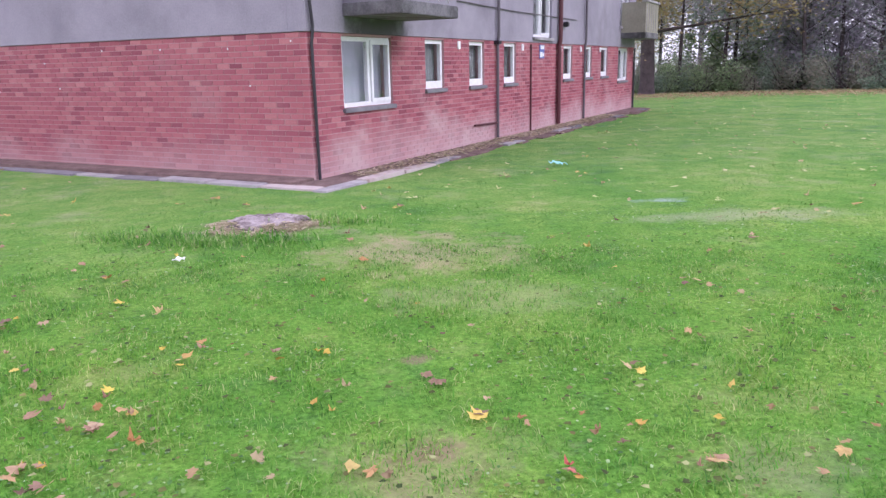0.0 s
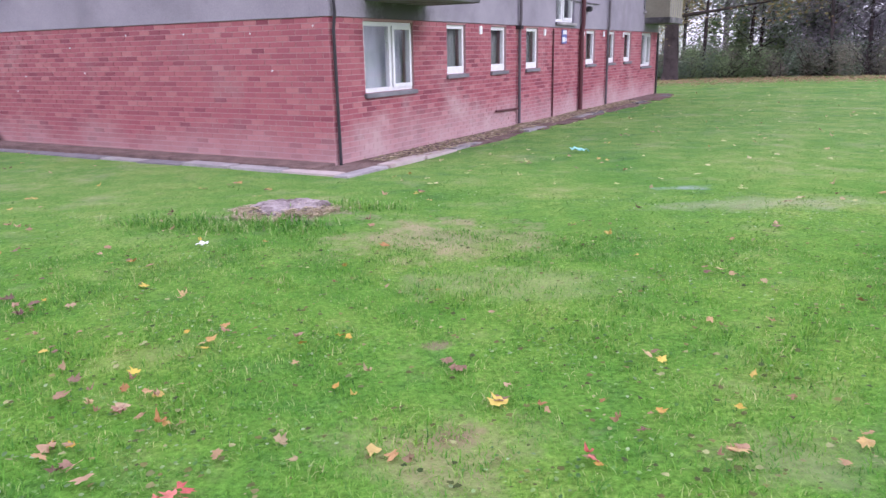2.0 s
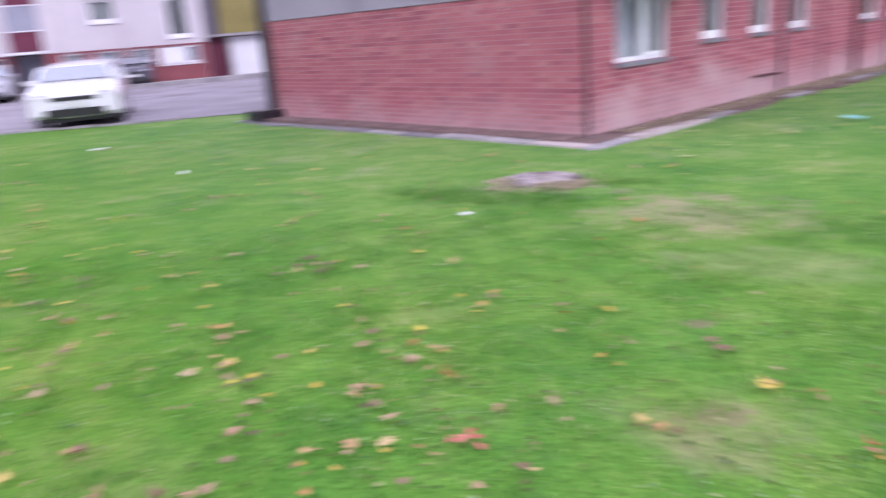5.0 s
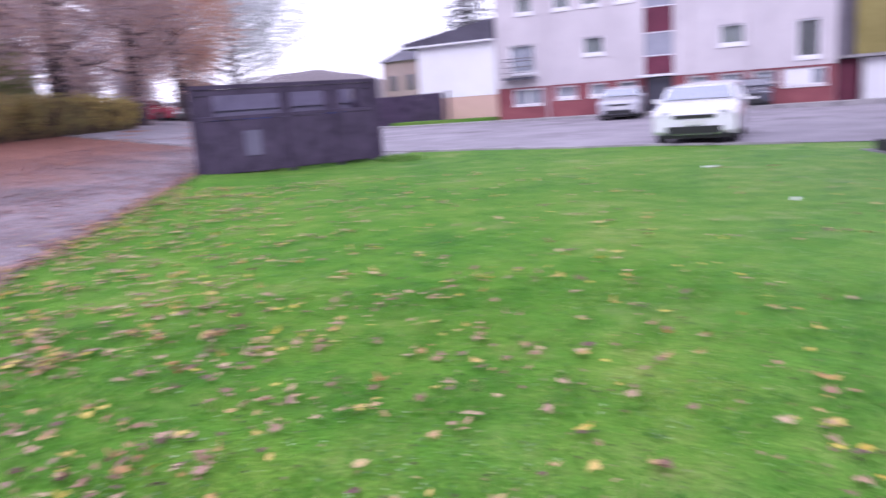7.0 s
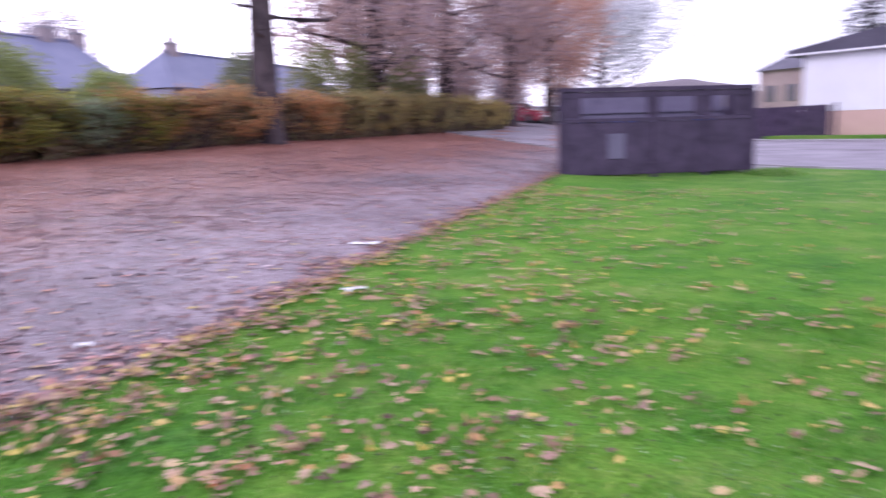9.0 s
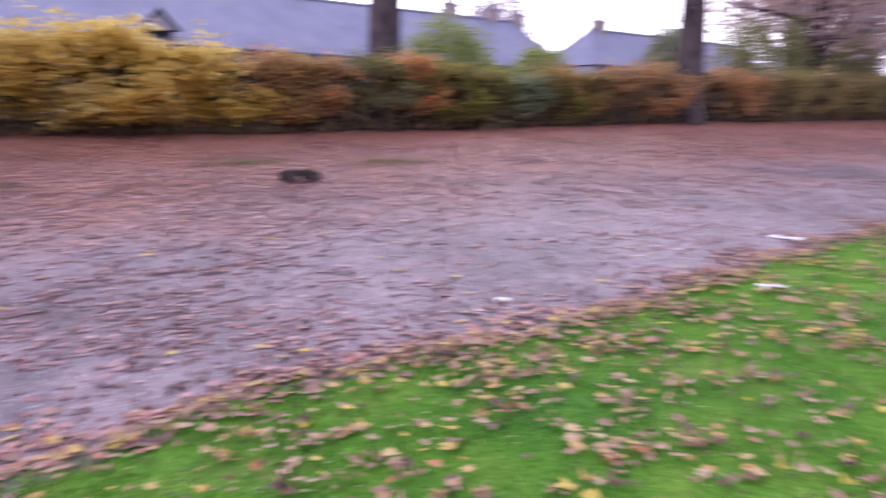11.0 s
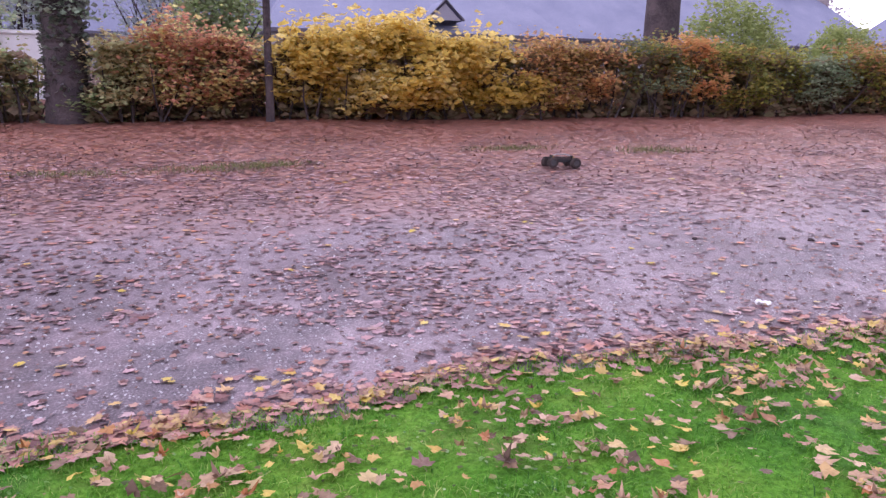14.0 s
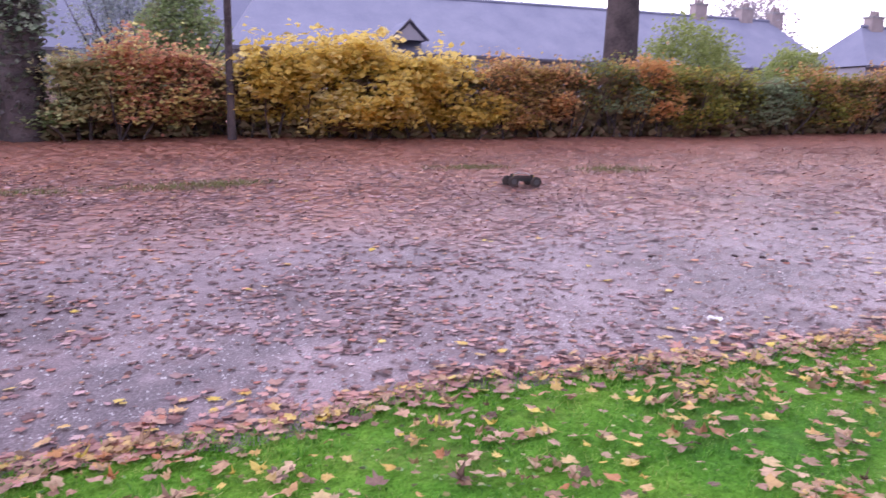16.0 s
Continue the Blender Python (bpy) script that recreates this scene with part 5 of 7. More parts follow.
RUS = [(0.329, 0.352, 0.152), (0.482, 0.352, 0.152), (0.435, 0.222, 0.14), (0.529, 0.234, 0.14), (0.411, 0.187, 0.128), (0.742, 0.399, 0.163), (0.85, 0.576, 0.199)]
OLI = [(0.351, 0.351, 0.122), (0.542, 0.447, 0.158), (0.709, 0.493, 0.158), (0.278, 0.278, 0.134), (0.613, 0.326, 0.134)]
GRN = [(0.196, 0.274, 0.144), (0.3, 0.405, 0.17), (0.431, 0.536, 0.249), (0.249, 0.274, 0.196), (0.483, 0.431, 0.196)]
MUS = [(0.645, 0.503, 0.101), (0.85, 0.668, 0.125), (0.55, 0.503, 0.148), (0.74, 0.456, 0.125), (0.85, 0.786, 0.195)]


def toned(colours, k, grey=0.2):
    """The same leaves, duller and darker or lighter."""
    return [tuple(min(0.85, k * (c + grey * (0.3 * q[0] + 0.6 * q[1] + 0.1 * q[2] - c))) for c in q) for q in colours]


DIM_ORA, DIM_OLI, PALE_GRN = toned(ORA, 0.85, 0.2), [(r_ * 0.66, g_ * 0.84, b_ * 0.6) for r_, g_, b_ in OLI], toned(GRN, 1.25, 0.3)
hedge_section("hedge", -5.4, -1.78, 1.95, toned(MUS, 0.72, 0.25) + GRN, "olive and yellow hedge end beside a trunk", 4200)
hedge_section("hedge", -1.15, -0.75, 1.45, GRN, "low dark green undergrowth beside the trunk", 420, depth=0.8, hollow=0.3)
hedge_section("hedge", -0.88, 0.0, 2.12, toned([(0.32, 0.40, 0.17), (0.42, 0.46, 0.2), (0.50, 0.45, 0.2), (0.56, 0.40, 0.17), (0.34, 0.36, 0.18)], 1.25), "olive green hedge bush turning russet", 2500, ragged=0.22)
hedge_section("beech_hedge", -0.2, 1.12, 2.27, toned(RUS, 1.5, 0.1) + [(0.5, 0.46, 0.2), (0.85, 0.56, 0.2)], "russet and orange beech hedge bush", 3700, ragged=0.24)
# gap filled by sparse olive leaves, its shade put into their tone
hedge_section("hedge", 1.05, 1.72, 1.95, toned(OLI, 0.85), "thin set-back leaves darkened as the shaded gap between hedge bushes", 480, depth=0.5, s0=12.4, hollow=0.2)
hedge_section("yellow_bush", 1.6, 5.1, 2.30, YEL, "tall bright yellow hedge bush", 11500, 1.4, 0.115, 0.3, s0=11.75, hollow=0.15)
hedge_section("yellow_bush", 4.9, 6.0, 1.62, YEL, "low skirt of the yellow hedge bush", 1500, 0.7, 0.105, 0.15, s0=11.8, hollow=0.3)
# olive leaves toned down to paint the hollow's shade
hedge_section("hedge", 4.85, 5.75, 2.1, toned(OLI, 0.7), "thin set-back leaves darkened as a shaded hollow in the hedge", 700, depth=0.6, s0=12.3, hollow=0.2)
hedge_section("beech_hedge", 5.7, 7.4, 2.22, toned(ORA, 1.05, 0.12) + OLI[1:3], "clipped orange-brown beech hedge", 4200)
hedge_section("hedge", 7.5, 8.55, 2.18, DIM_OLI + toned(GRN, 0.8), "dusky olive clipped hedge with bare stems below", 1900, base_gap=0.35, hollow=0.3)
hedge_section("beech_hedge", 8.5, 9.25, 2.30, toned(ORA[1:3] + [(0.5, 0.22, 0.06)], 0.9, 0.1), "bright orange clipped beech bush", 1900, base_gap=0.3)
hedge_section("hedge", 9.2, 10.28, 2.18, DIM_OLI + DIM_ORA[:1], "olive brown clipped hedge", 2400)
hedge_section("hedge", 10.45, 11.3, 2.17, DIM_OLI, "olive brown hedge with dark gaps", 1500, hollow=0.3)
hedge_section("hedge", 11.3, 12.3, 2.12, [(0.26, 0.34, 0.2), (0.34, 0.42, 0.26), (0.42, 0.48, 0.32), (0.2, 0.23, 0.15)], "pale grey-green hedge bush", 1600, hollow=0.4)
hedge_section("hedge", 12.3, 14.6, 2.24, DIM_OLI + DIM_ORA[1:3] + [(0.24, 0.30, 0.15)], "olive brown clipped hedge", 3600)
hedge_section("beech_hedge", 14.55, 17.9, 2.42, toned(ORA, 0.88, 0.18), "orange-brown clipped beech hedge", 4200)
hedge_section("beech_hedge", 18.75, 22.0, 2.42, toned(ORA, 0.9, 0.15), "orange-brown beech hedge beyond a trunk", 3600)
hedge_section("hedge", 21.9, 27.0, 2.6, toned(MUS + OLI[:2], 0.8, 0.25), "mustard green clipped hedge", 4600, size=0.085)
hedge_section("hedge", 26.9, 33.0, 2.68, toned(MUS + OLI[:2], 0.78, 0.25), "mustard green hedge with higher growth", 4600, size=0.095)
hedge_section("hedge", 32.8, 40.5, 2.7, toned(MUS, 0.95, 0.2), "yellow-green hedge end far along the car park", 4200, size=0.10)

wall_at = us(-2.75, 15.2)
solid("garden_wall", boxes((-1.6, 1.25, -0.1, 0.1, -0.3, 1.05), (-1.65, 1.3, -0.14, 0.14, 1.053, 1.12), bevel=0.01), "whitewall", "white rendered garden wall glimpsed through the hedge gap", "wall", m=pose(wall_at[0], wall_at[1], float(height(*wall_at)), 0, 0, ROW_ANG))


def limb_paths(base, height_, spread, count, first, rise=0.6):
    """Limbs that leave a trunk and bend upward."""
    out = []
    for i in range(count):
        z = first + (height_ - first) * (i + rng.random() * 0.6) / count
        a = i * 2.4 + rng.uniform(-0.4, 0.4)
        ln = spread * (1 - 0.55 * (z - first) / max(height_ - first, 0.1)) * rng.uniform(0.7, 1.15)
        p0 = np.array([0, 0, z])
        pts = [p0]
        for q in (0.35, 0.7, 1.0):
            pts.append(p0 + np.array([math.cos(a) * ln * q, math.sin(a) * ln * q, ln * rise * q ** 1.4]) + rng.normal(0, 0.07 * ln, 3) * q)
        out.append(pts)
    return out


def tree(name, x, y, hgt, r, spread, limbs, first, crown, label, bark="bark", leaf_n=3000, leaf_size=0.2, colours=None, twigs=4, rise=0.6, crown_z=(0.3, 1.0), group="", lean=(0, 0)):
    """A tapered trunk with limbs and twigs, and a loose crown of leaves along them."""
    zb = float(height(x, y))
    t = thing(name, pose(x, y, zb - 0.1), label, "tree", group)
    bm = bmesh.new()
    tz = [-0.1, 0.15, 0.5, 1.2, 2.5, hgt * 0.5, hgt * 0.8, hgt]
    tr = [r * 1.5, r * 1.22, r * 1.05, r, r * 0.93, r * 0.65, r * 0.35, r * 0.1]
    tube_into(bm, [(lean[0] * z + 0.05 * r * math.sin(z * 2), lean[1] * z + 0.05 * r * math.cos(z * 1.7), z) for z in tz], tr, 14)
    tips = []
    for pts in limb_paths((0, 0), hgt * 0.95, spread, limbs, first, rise):
        pts = [p + np.array([lean[0] * p[2], lean[1] * p[2], 0]) for p in pts]
        rr = r * 0.32 * (1 - 0.5 * pts[0][2] / hgt)
        tube_into(bm, pts, [rr, rr * 0.7, rr * 0.4, rr * 0.12], 6, False)
        for q in range(twigs):
            k2 = rng.integers(1, 4)
            p = pts[k2]
            e = p + rng.normal(0, 1, 3) * np.array([0.3, 0.3, 0.2]) * spread * 0.5 + np.array([0, 0, 0.1 * spread])
            mdl = (p + e) / 2 + rng.normal(0, 0.06 * spread, 3)
            tube_into(bm, [p, mdl, e], [rr * 0.3, rr * 0.18, rr * 0.05], 4, False)
            tips += [p, mdl, e]
    part("trunk", bm, bark, t, smooth=True)
    if colours:
        tips = np.array(tips)
        tips = tips[(tips[:, 2] > hgt * crown_z[0]) & (tips[:, 2] < hgt * crown_z[1] + 1)]
        pick = tips[rng.integers(0, len(tips), leaf_n)]
        pos = pick + rng.normal(0, 1, (leaf_n, 3)) * crown
        v, f = leaf_cloud(pos, rng.uniform(0.6, 1.4, leaf_n) * leaf_size, 0.3)
        part("crown", soup("crown", v, f, leafy("tree_leaves", colours, 0.7, 0.65)), None, t)
    return t


# russet leaves greyed and lightened: distance haze put into their colour
BROWN = [(0.46, 0.38, 0.40), (0.57, 0.42, 0.40), (0.66, 0.46, 0.39), (0.53, 0.44, 0.46), (0.70, 0.52, 0.45)]
tree("street_tree", -14.15, -9.88, 11, 0.36, 3.2, 9, 3.3, 0.4, "large dark-barked tree behind the clipped hedge", leaf_n=500, leaf_size=0.12, colours=BROWN)
tree("street_tree", -21.0, -4.98, 12, 0.36, 3.0, 16, 2.9, 0.35, "tall dark trunk with thin bare side twigs", leaf_n=900, leaf_size=0.12, colours=BROWN, rise=0.15)
tree("street_tree", -3.22, -11.95, 9, 0.27, 2.2, 9, 2.4, 0.3, "ivy-clad dark tree at the hedge gap", leaf_n=4200, leaf_size=0.10, colours=PALE_GRN, crown_z=(0.2, 0.7))
ivy_tree = bpy.data.objects["street_tree.002"]
n = 1500
a, zz, rr = rng.uniform(0, 2 * math.pi, n), 1.9 * rng.random(n), 0.25 + np.abs(rng.normal(0, 0.04, n))
v, f = leaf_cloud(np.stack([np.cos(a) * rr, np.sin(a) * rr, zz + 0.1], -1), rng.uniform(0.06, 0.11, n), 0.2)
part("ivy", soup("ivy", v, f, leafy("ivy_leaves", [(0.10, 0.13, 0.10), (0.14, 0.17, 0.125), (0.19, 0.22, 0.16), (0.16, 0.14, 0.15)], 0.5, 0.25)), None, ivy_tree, "dark green ivy on the trunk")
n = 3000
a, zz, rr = rng.uniform(0, 2 * math.pi, n), 1.5 + 3.5 * rng.random(n), 0.24 + np.abs(rng.normal(0, 0.16, n))
v, f = leaf_cloud(np.stack([np.cos(a) * rr, np.sin(a) * rr, zz], -1), rng.uniform(0.07, 0.12, n), 0.2)
part("upper_ivy", soup("upper_ivy", v, f, leafy("pale_ivy_leaves", [(0.22, 0.30, 0.20), (0.30, 0.38, 0.27), (0.36, 0.42, 0.33), (0.26, 0.27, 0.25)], 0.5, 0.4)), None, ivy_tree, "pale green climbing leaves higher on the trunk")
tree("sapling", -5.65, -10.62, 7, 0.055, 1.2, 6, 4.0, 0.2, "slender straight grey-brown trunk in the hedge", leaf_n=150, leaf_size=0.08, colours=BROWN)
tree("street_tree", -31.5, -2.9, 13, 0.42, 5.0, 21, 1.9, 0.75, "broad autumn tree with thinning russet leaves", leaf_n=16500, leaf_size=0.18, colours=BROWN, rise=0.4, crown_z=(0.1, 1.0), group="autumn trees along the hedge")
tree("street_tree", -38.5, 0.0, 14, 0.45, 5.0, 21, 1.9, 0.75, "broad autumn tree with thinning russet leaves", leaf_n=16500, leaf_size=0.19, colours=BROWN, rise=0.4, crown_z=(0.1, 1.0), group="autumn trees along the hedge")
tree("street_tree", -47, 4.0, 13, 0.4, 5.0, 21, 1.9, 0.75, "broad autumn tree with thinning russet leaves", leaf_n=16500, leaf_size=0.21, colours=BROWN, rise=0.4, crown_z=(0.1, 1.0), group="autumn trees along the hedge")
tree("street_tree", -56.5, 7.7, 10, 0.35, 4.2, 16, 2.0, 0.7, "orange-brown autumn tree by the parked cars", leaf_n=15000, leaf_size=0.22, colours=[(0.68, 0.42, 0.32), (0.76, 0.49, 0.37), (0.6, 0.39, 0.31)], group="autumn trees along the hedge")
tree("street_tree", -44, -5.0, 14, 0.4, 5.0, 21, 1.9, 0.75, "far russet tree behind the hedge", leaf_n=16500, leaf_size=0.21, colours=BROWN, rise=0.4, crown_z=(0.1, 1.0), group="autumn trees along the hedge")
# haze is painted: these far leaf colours are paled and blued
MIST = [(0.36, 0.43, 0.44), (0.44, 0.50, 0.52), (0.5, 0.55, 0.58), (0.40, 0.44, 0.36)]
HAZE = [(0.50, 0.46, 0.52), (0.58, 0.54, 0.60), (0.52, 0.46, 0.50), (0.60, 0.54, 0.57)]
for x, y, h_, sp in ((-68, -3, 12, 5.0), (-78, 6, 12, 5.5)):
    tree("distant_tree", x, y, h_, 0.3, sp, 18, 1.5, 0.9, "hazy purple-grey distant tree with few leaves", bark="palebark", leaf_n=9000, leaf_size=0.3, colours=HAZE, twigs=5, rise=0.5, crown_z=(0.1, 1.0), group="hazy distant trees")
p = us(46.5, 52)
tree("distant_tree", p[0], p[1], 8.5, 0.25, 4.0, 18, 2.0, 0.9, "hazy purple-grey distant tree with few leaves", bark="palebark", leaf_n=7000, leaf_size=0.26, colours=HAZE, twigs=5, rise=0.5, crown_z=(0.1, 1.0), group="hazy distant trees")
# near-white leaves carry the thickest painted haze
PALE_HAZE = [(0.74, 0.74, 0.78), (0.8, 0.8, 0.82), (0.68, 0.68, 0.72)]
tree("distant_tree", -86.0, 17.8, 13.0, 0.5, 12.0, 34, 2.6, 1.0, "pale hazy distant tree with rounded crown", bark="palebark", leaf_n=17000, leaf_size=0.3, colours=PALE_HAZE, twigs=6, rise=0.55)
tree("distant_tree", -60, 33, 11, 0.3, 2.5, 20, 2.0, 0.7, "dark distant conifer behind the white house", leaf_n=3500, leaf_size=0.25, colours=[(0.10, 0.10, 0.12), (0.14, 0.13, 0.15), (0.18, 0.17, 0.17)], rise=0.1)


def shrub(x, y, rx, ry, hgt, colours, label, n=2600, size=0.16, name="shrub", clumps=3):
    zb = float(height(x, y))
    t = thing(name, pose(x, y, zb), label, "shrub", "shrub belt")
    if clumps == 3:
        pos = np.concatenate([ball_points(n // 3, (rng.uniform(-rx, rx) * 0.5, rng.uniform(-ry, ry) * 0.5, hgt * rng.uniform(0.35, 0.6)), (rx * 0.75, ry * 0.75, hgt * 0.5)) for _ in range(3)])
    else:
        # an open, ragged bush: upright sprays of uneven height
        spray = np.stack([rng.uniform(-1.2, 1.2, clumps) * rx, rng.uniform(-1, 1, clumps) * ry, hgt * rng.uniform(0.25, 1.0, clumps) ** 1.3], -1)[rng.integers(0, clumps, n)]
        pos = spray * np.stack([np.ones(n), np.ones(n), rng.random(n) ** 0.8], -1) + rng.normal(0, 1, (n, 3)) * (0.26, 0.26, 0.16)
    pos = pos[pos[:, 2] > 0.02]
    v, f = leaf_cloud(pos, rng.uniform(0.6, 1.4, len(pos)) * size, 0.3)
    part("foliage", soup("foliage", v, f, leafy("shrub_leaves", colours, 0.6, 0.45, drift=0.4, drift_scale=0.8)), None, t)
    a = np.stack([rng.normal(0, rx * 0.25, 24), rng.normal(0, ry * 0.25, 24), np.zeros(24)], -1)
    b = a + np.stack([rng.normal(0, rx * 0.5, 24), rng.normal(0, ry * 0.4, 24), rng.uniform(0.35, 0.72, 24) * hgt], -1)
    part("stem_mass", twig_mesh("stem_mass", a, b, 0.035, 0.008, "bark"), None, t)
    return t


# shrubs that look over the hedge
for u, s, rx, top, cols, lab in ((12.3, 15.0, 1.9, 2.05, [(0.36, 0.44, 0.15), (0.44, 0.50, 0.19), (0.31, 0.38, 0.13)], "pale green shrub rising behind the hedge"), (0.9, 15.5, 0.9, 2.3, GRN, "green shrub behind the hedge"), (14.7, 15.0, 1.7, 1.7, [(0.36, 0.44, 0.15), (0.44, 0.50, 0.19)], "pale green shrub rising behind the hedge"), (-3.6, 15.5, 1.3, 2.3, PALE_GRN, "hazy green shrub behind the hedge"), (27.2, 14.8, 2.2, 3.3, [(0.30, 0.33, 0.14), (0.38, 0.39, 0.18)], "green shrub rising behind the hedge"), (33.0, 14.6, 2.6, 3.3, [(0.28, 0.31, 0.14), (0.36, 0.36, 0.18)], "green shrub rising behind the hedge"), (24.5, 14.6, 2.4, 2.9, [(0.28, 0.31, 0.13), (0.36, 0.37, 0.17)], "green shrub rising behind the hedge"), (29.5, 14.6, 2.6, 3.2, [(0.26, 0.30, 0.13), (0.35, 0.36, 0.17)], "green shrub rising behind the hedge"), (20.5, 14.8, 1.6, 2.6, [(0.26, 0.30, 0.17), (0.33, 0.35, 0.22)], "green shrub rising behind the hedge")):
    p = us(u, s)
    shrub(p[0], p[1], rx, 0.9, top, cols, lab, 9000, 0.085)

# added growth that closes the far end of the car park, some with hazed colours
for x, y, rx, h_, cols in ((-60.0, 1.5, 2.6, 4.2, toned(BROWN, 0.9)), (-64.5, 5.5, 2.8, 3.6, toned(HAZE, 0.85)), (-66.0, 10.5, 3.0, 3.4, toned(BROWN, 0.8)), (-55.0, -2.5, 2.6, 4.6, [(0.30, 0.33, 0.17), (0.40, 0.40, 0.2), (0.46, 0.36, 0.22)]), (-70.0, 15.0, 3.2, 3.6, toned(HAZE, 0.8))):
    shrub(x, y, rx, 1.5, h_, cols, "far autumn shrub beyond the car park's end", 6500, 0.2)

# thin growth before the houses, with haze put into its leaf colours
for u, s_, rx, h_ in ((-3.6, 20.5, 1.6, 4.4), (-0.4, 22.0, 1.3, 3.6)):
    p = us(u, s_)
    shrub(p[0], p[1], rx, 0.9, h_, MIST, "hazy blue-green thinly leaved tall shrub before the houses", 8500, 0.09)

# ---- shrub belt and trees across the lawn ----
DKG = [(0.124, 0.176, 0.131), (0.176, 0.246, 0.176), (0.229, 0.299, 0.211), (0.229, 0.211, 0.229)]
BRN = [(0.23, 0.203, 0.176), (0.297, 0.27, 0.23), (0.203, 0.23, 0.162), (0.338, 0.284, 0.27)]
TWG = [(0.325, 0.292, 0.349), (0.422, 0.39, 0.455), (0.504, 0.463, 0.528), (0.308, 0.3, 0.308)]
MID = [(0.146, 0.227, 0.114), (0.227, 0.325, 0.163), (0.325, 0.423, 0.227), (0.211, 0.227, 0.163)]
# belt colours lifted to hold the haze across the lawn
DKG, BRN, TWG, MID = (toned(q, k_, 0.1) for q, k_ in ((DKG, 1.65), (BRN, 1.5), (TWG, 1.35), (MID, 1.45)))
spec = [(10.5, 38.5, 1.6, 1.9, DKG), (13.0, 38.5, 1.7, 1.8, MID), (15.2, 38.0, 1.8, 2.0, BRN), (17.4, 37.5, 1.7, 2.3, DKG), (19.6, 36.5, 1.9, 2.3, BRN), (21.5, 35.5, 1.7, 2.4, DKG), (23.5, 34.5, 2.0, 3.0, DKG), (26, 33.0, 2.2, 2.6, BRN), (12.0, 41.0, 2.0, 2.1, BRN), (14.4, 44.0, 1.6, 3.0, MID), (10.8, 46.0, 1.3, 3.4, BRN), (28.5, 31.5, 2.0, 3.2, DKG), (31, 29.5, 2.0, 3.0, DKG), (8.3, 39.0, 1.3, 1.8, DKG), (16.0, 41.5, 2.2, 4.8, MID), (20.5, 40, 2.5, 5.0, TWG), (25.5, 37.5, 2.6, 4.6, TWG), (30, 34.5, 2.6, 5.2, TWG), (22, 47, 5.0, 9.0, TWG), (29, 43, 5.0, 9.5, TWG), (36, 38, 5.0, 9.0, TWG)]
for x, y, r_, h_, cols in spec:
    lab = {id(DKG): "dark evergreen shrub at the lawn's far edge", id(BRN): "brownish half-bare shrub at the lawn's far edge", id(TWG): "bare twiggy purplish shrub at the lawn's far edge", id(MID): "mid green shrub at the lawn's far edge"}[id(cols)]
    if h_ < 4:
        shrub(x, y, r_, 1.2, h_ * 0.92, cols, lab, 7500, 0.095, clumps=16)
    else:
        shrub(x, y, r_, 1.2, h_, cols, lab, 11000 if h_ < 8 else 12000, 0.17 if h_ < 8 else 0.26, clumps=14 if h_ < 8 else 3)
YBR = [(0.46, 0.40, 0.19), (0.56, 0.48, 0.25), (0.38, 0.34, 0.2), (0.46, 0.35, 0.2)]
tree("belt_tree", 10.0, 36.8, 11, 0.34, 7.0, 18, 2.9, 0.6, "dark-trunked tree with thin yellow-brown leaves", leaf_n=28000, leaf_size=0.16, colours=YBR, rise=0.12)
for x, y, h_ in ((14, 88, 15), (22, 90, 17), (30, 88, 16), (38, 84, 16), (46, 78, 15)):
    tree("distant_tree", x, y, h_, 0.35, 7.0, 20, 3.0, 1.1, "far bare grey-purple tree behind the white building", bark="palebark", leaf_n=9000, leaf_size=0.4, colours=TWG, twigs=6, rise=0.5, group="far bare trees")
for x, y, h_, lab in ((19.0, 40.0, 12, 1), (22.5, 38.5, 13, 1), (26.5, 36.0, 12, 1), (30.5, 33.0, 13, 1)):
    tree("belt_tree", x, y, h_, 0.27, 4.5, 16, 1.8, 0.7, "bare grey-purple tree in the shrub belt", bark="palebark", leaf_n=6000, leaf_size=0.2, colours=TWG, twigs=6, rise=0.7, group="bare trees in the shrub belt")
# grey-green with the haze already in the leaf colour
HAZE_GRN = [(0.31, 0.40, 0.30), (0.40, 0.48, 0.39), (0.50, 0.56, 0.51), (0.44, 0.43, 0.45)]
for x, y, h_, lx_, cols in ((15.6, 40.5, 9.5, 0.03, HAZE_GRN), (16.9, 42.0, 11, -0.04, HAZE_GRN), (18.6, 39.2, 9, 0.05, HAZE_GRN), (20.2, 38.4, 10, -0.02, TWG), (21.6, 37.6, 9, 0.04, HAZE_GRN), (23.4, 37.0, 10.5, -0.05, TWG), (25.2, 35.6, 10, 0.03, HAZE_GRN), (27.3, 34.6, 9.5, -0.03, TWG), (29.0, 33.0, 10, 0.02, HAZE_GRN), (14.6, 39.4, 7.5, 0.06, HAZE_GRN), (11.6, 47.0, 10.5, 0.03, YBR), (13.6, 48.5, 11, -0.03, YBR), (12.8, 44.5, 9.5, 0.02, HAZE_GRN), (9.9, 48.0, 10, 0.02, YBR)):
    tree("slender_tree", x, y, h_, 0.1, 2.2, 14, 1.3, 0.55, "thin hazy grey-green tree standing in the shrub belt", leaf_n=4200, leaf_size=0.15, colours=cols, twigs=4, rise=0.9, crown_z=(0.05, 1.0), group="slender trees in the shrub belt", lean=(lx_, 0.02))
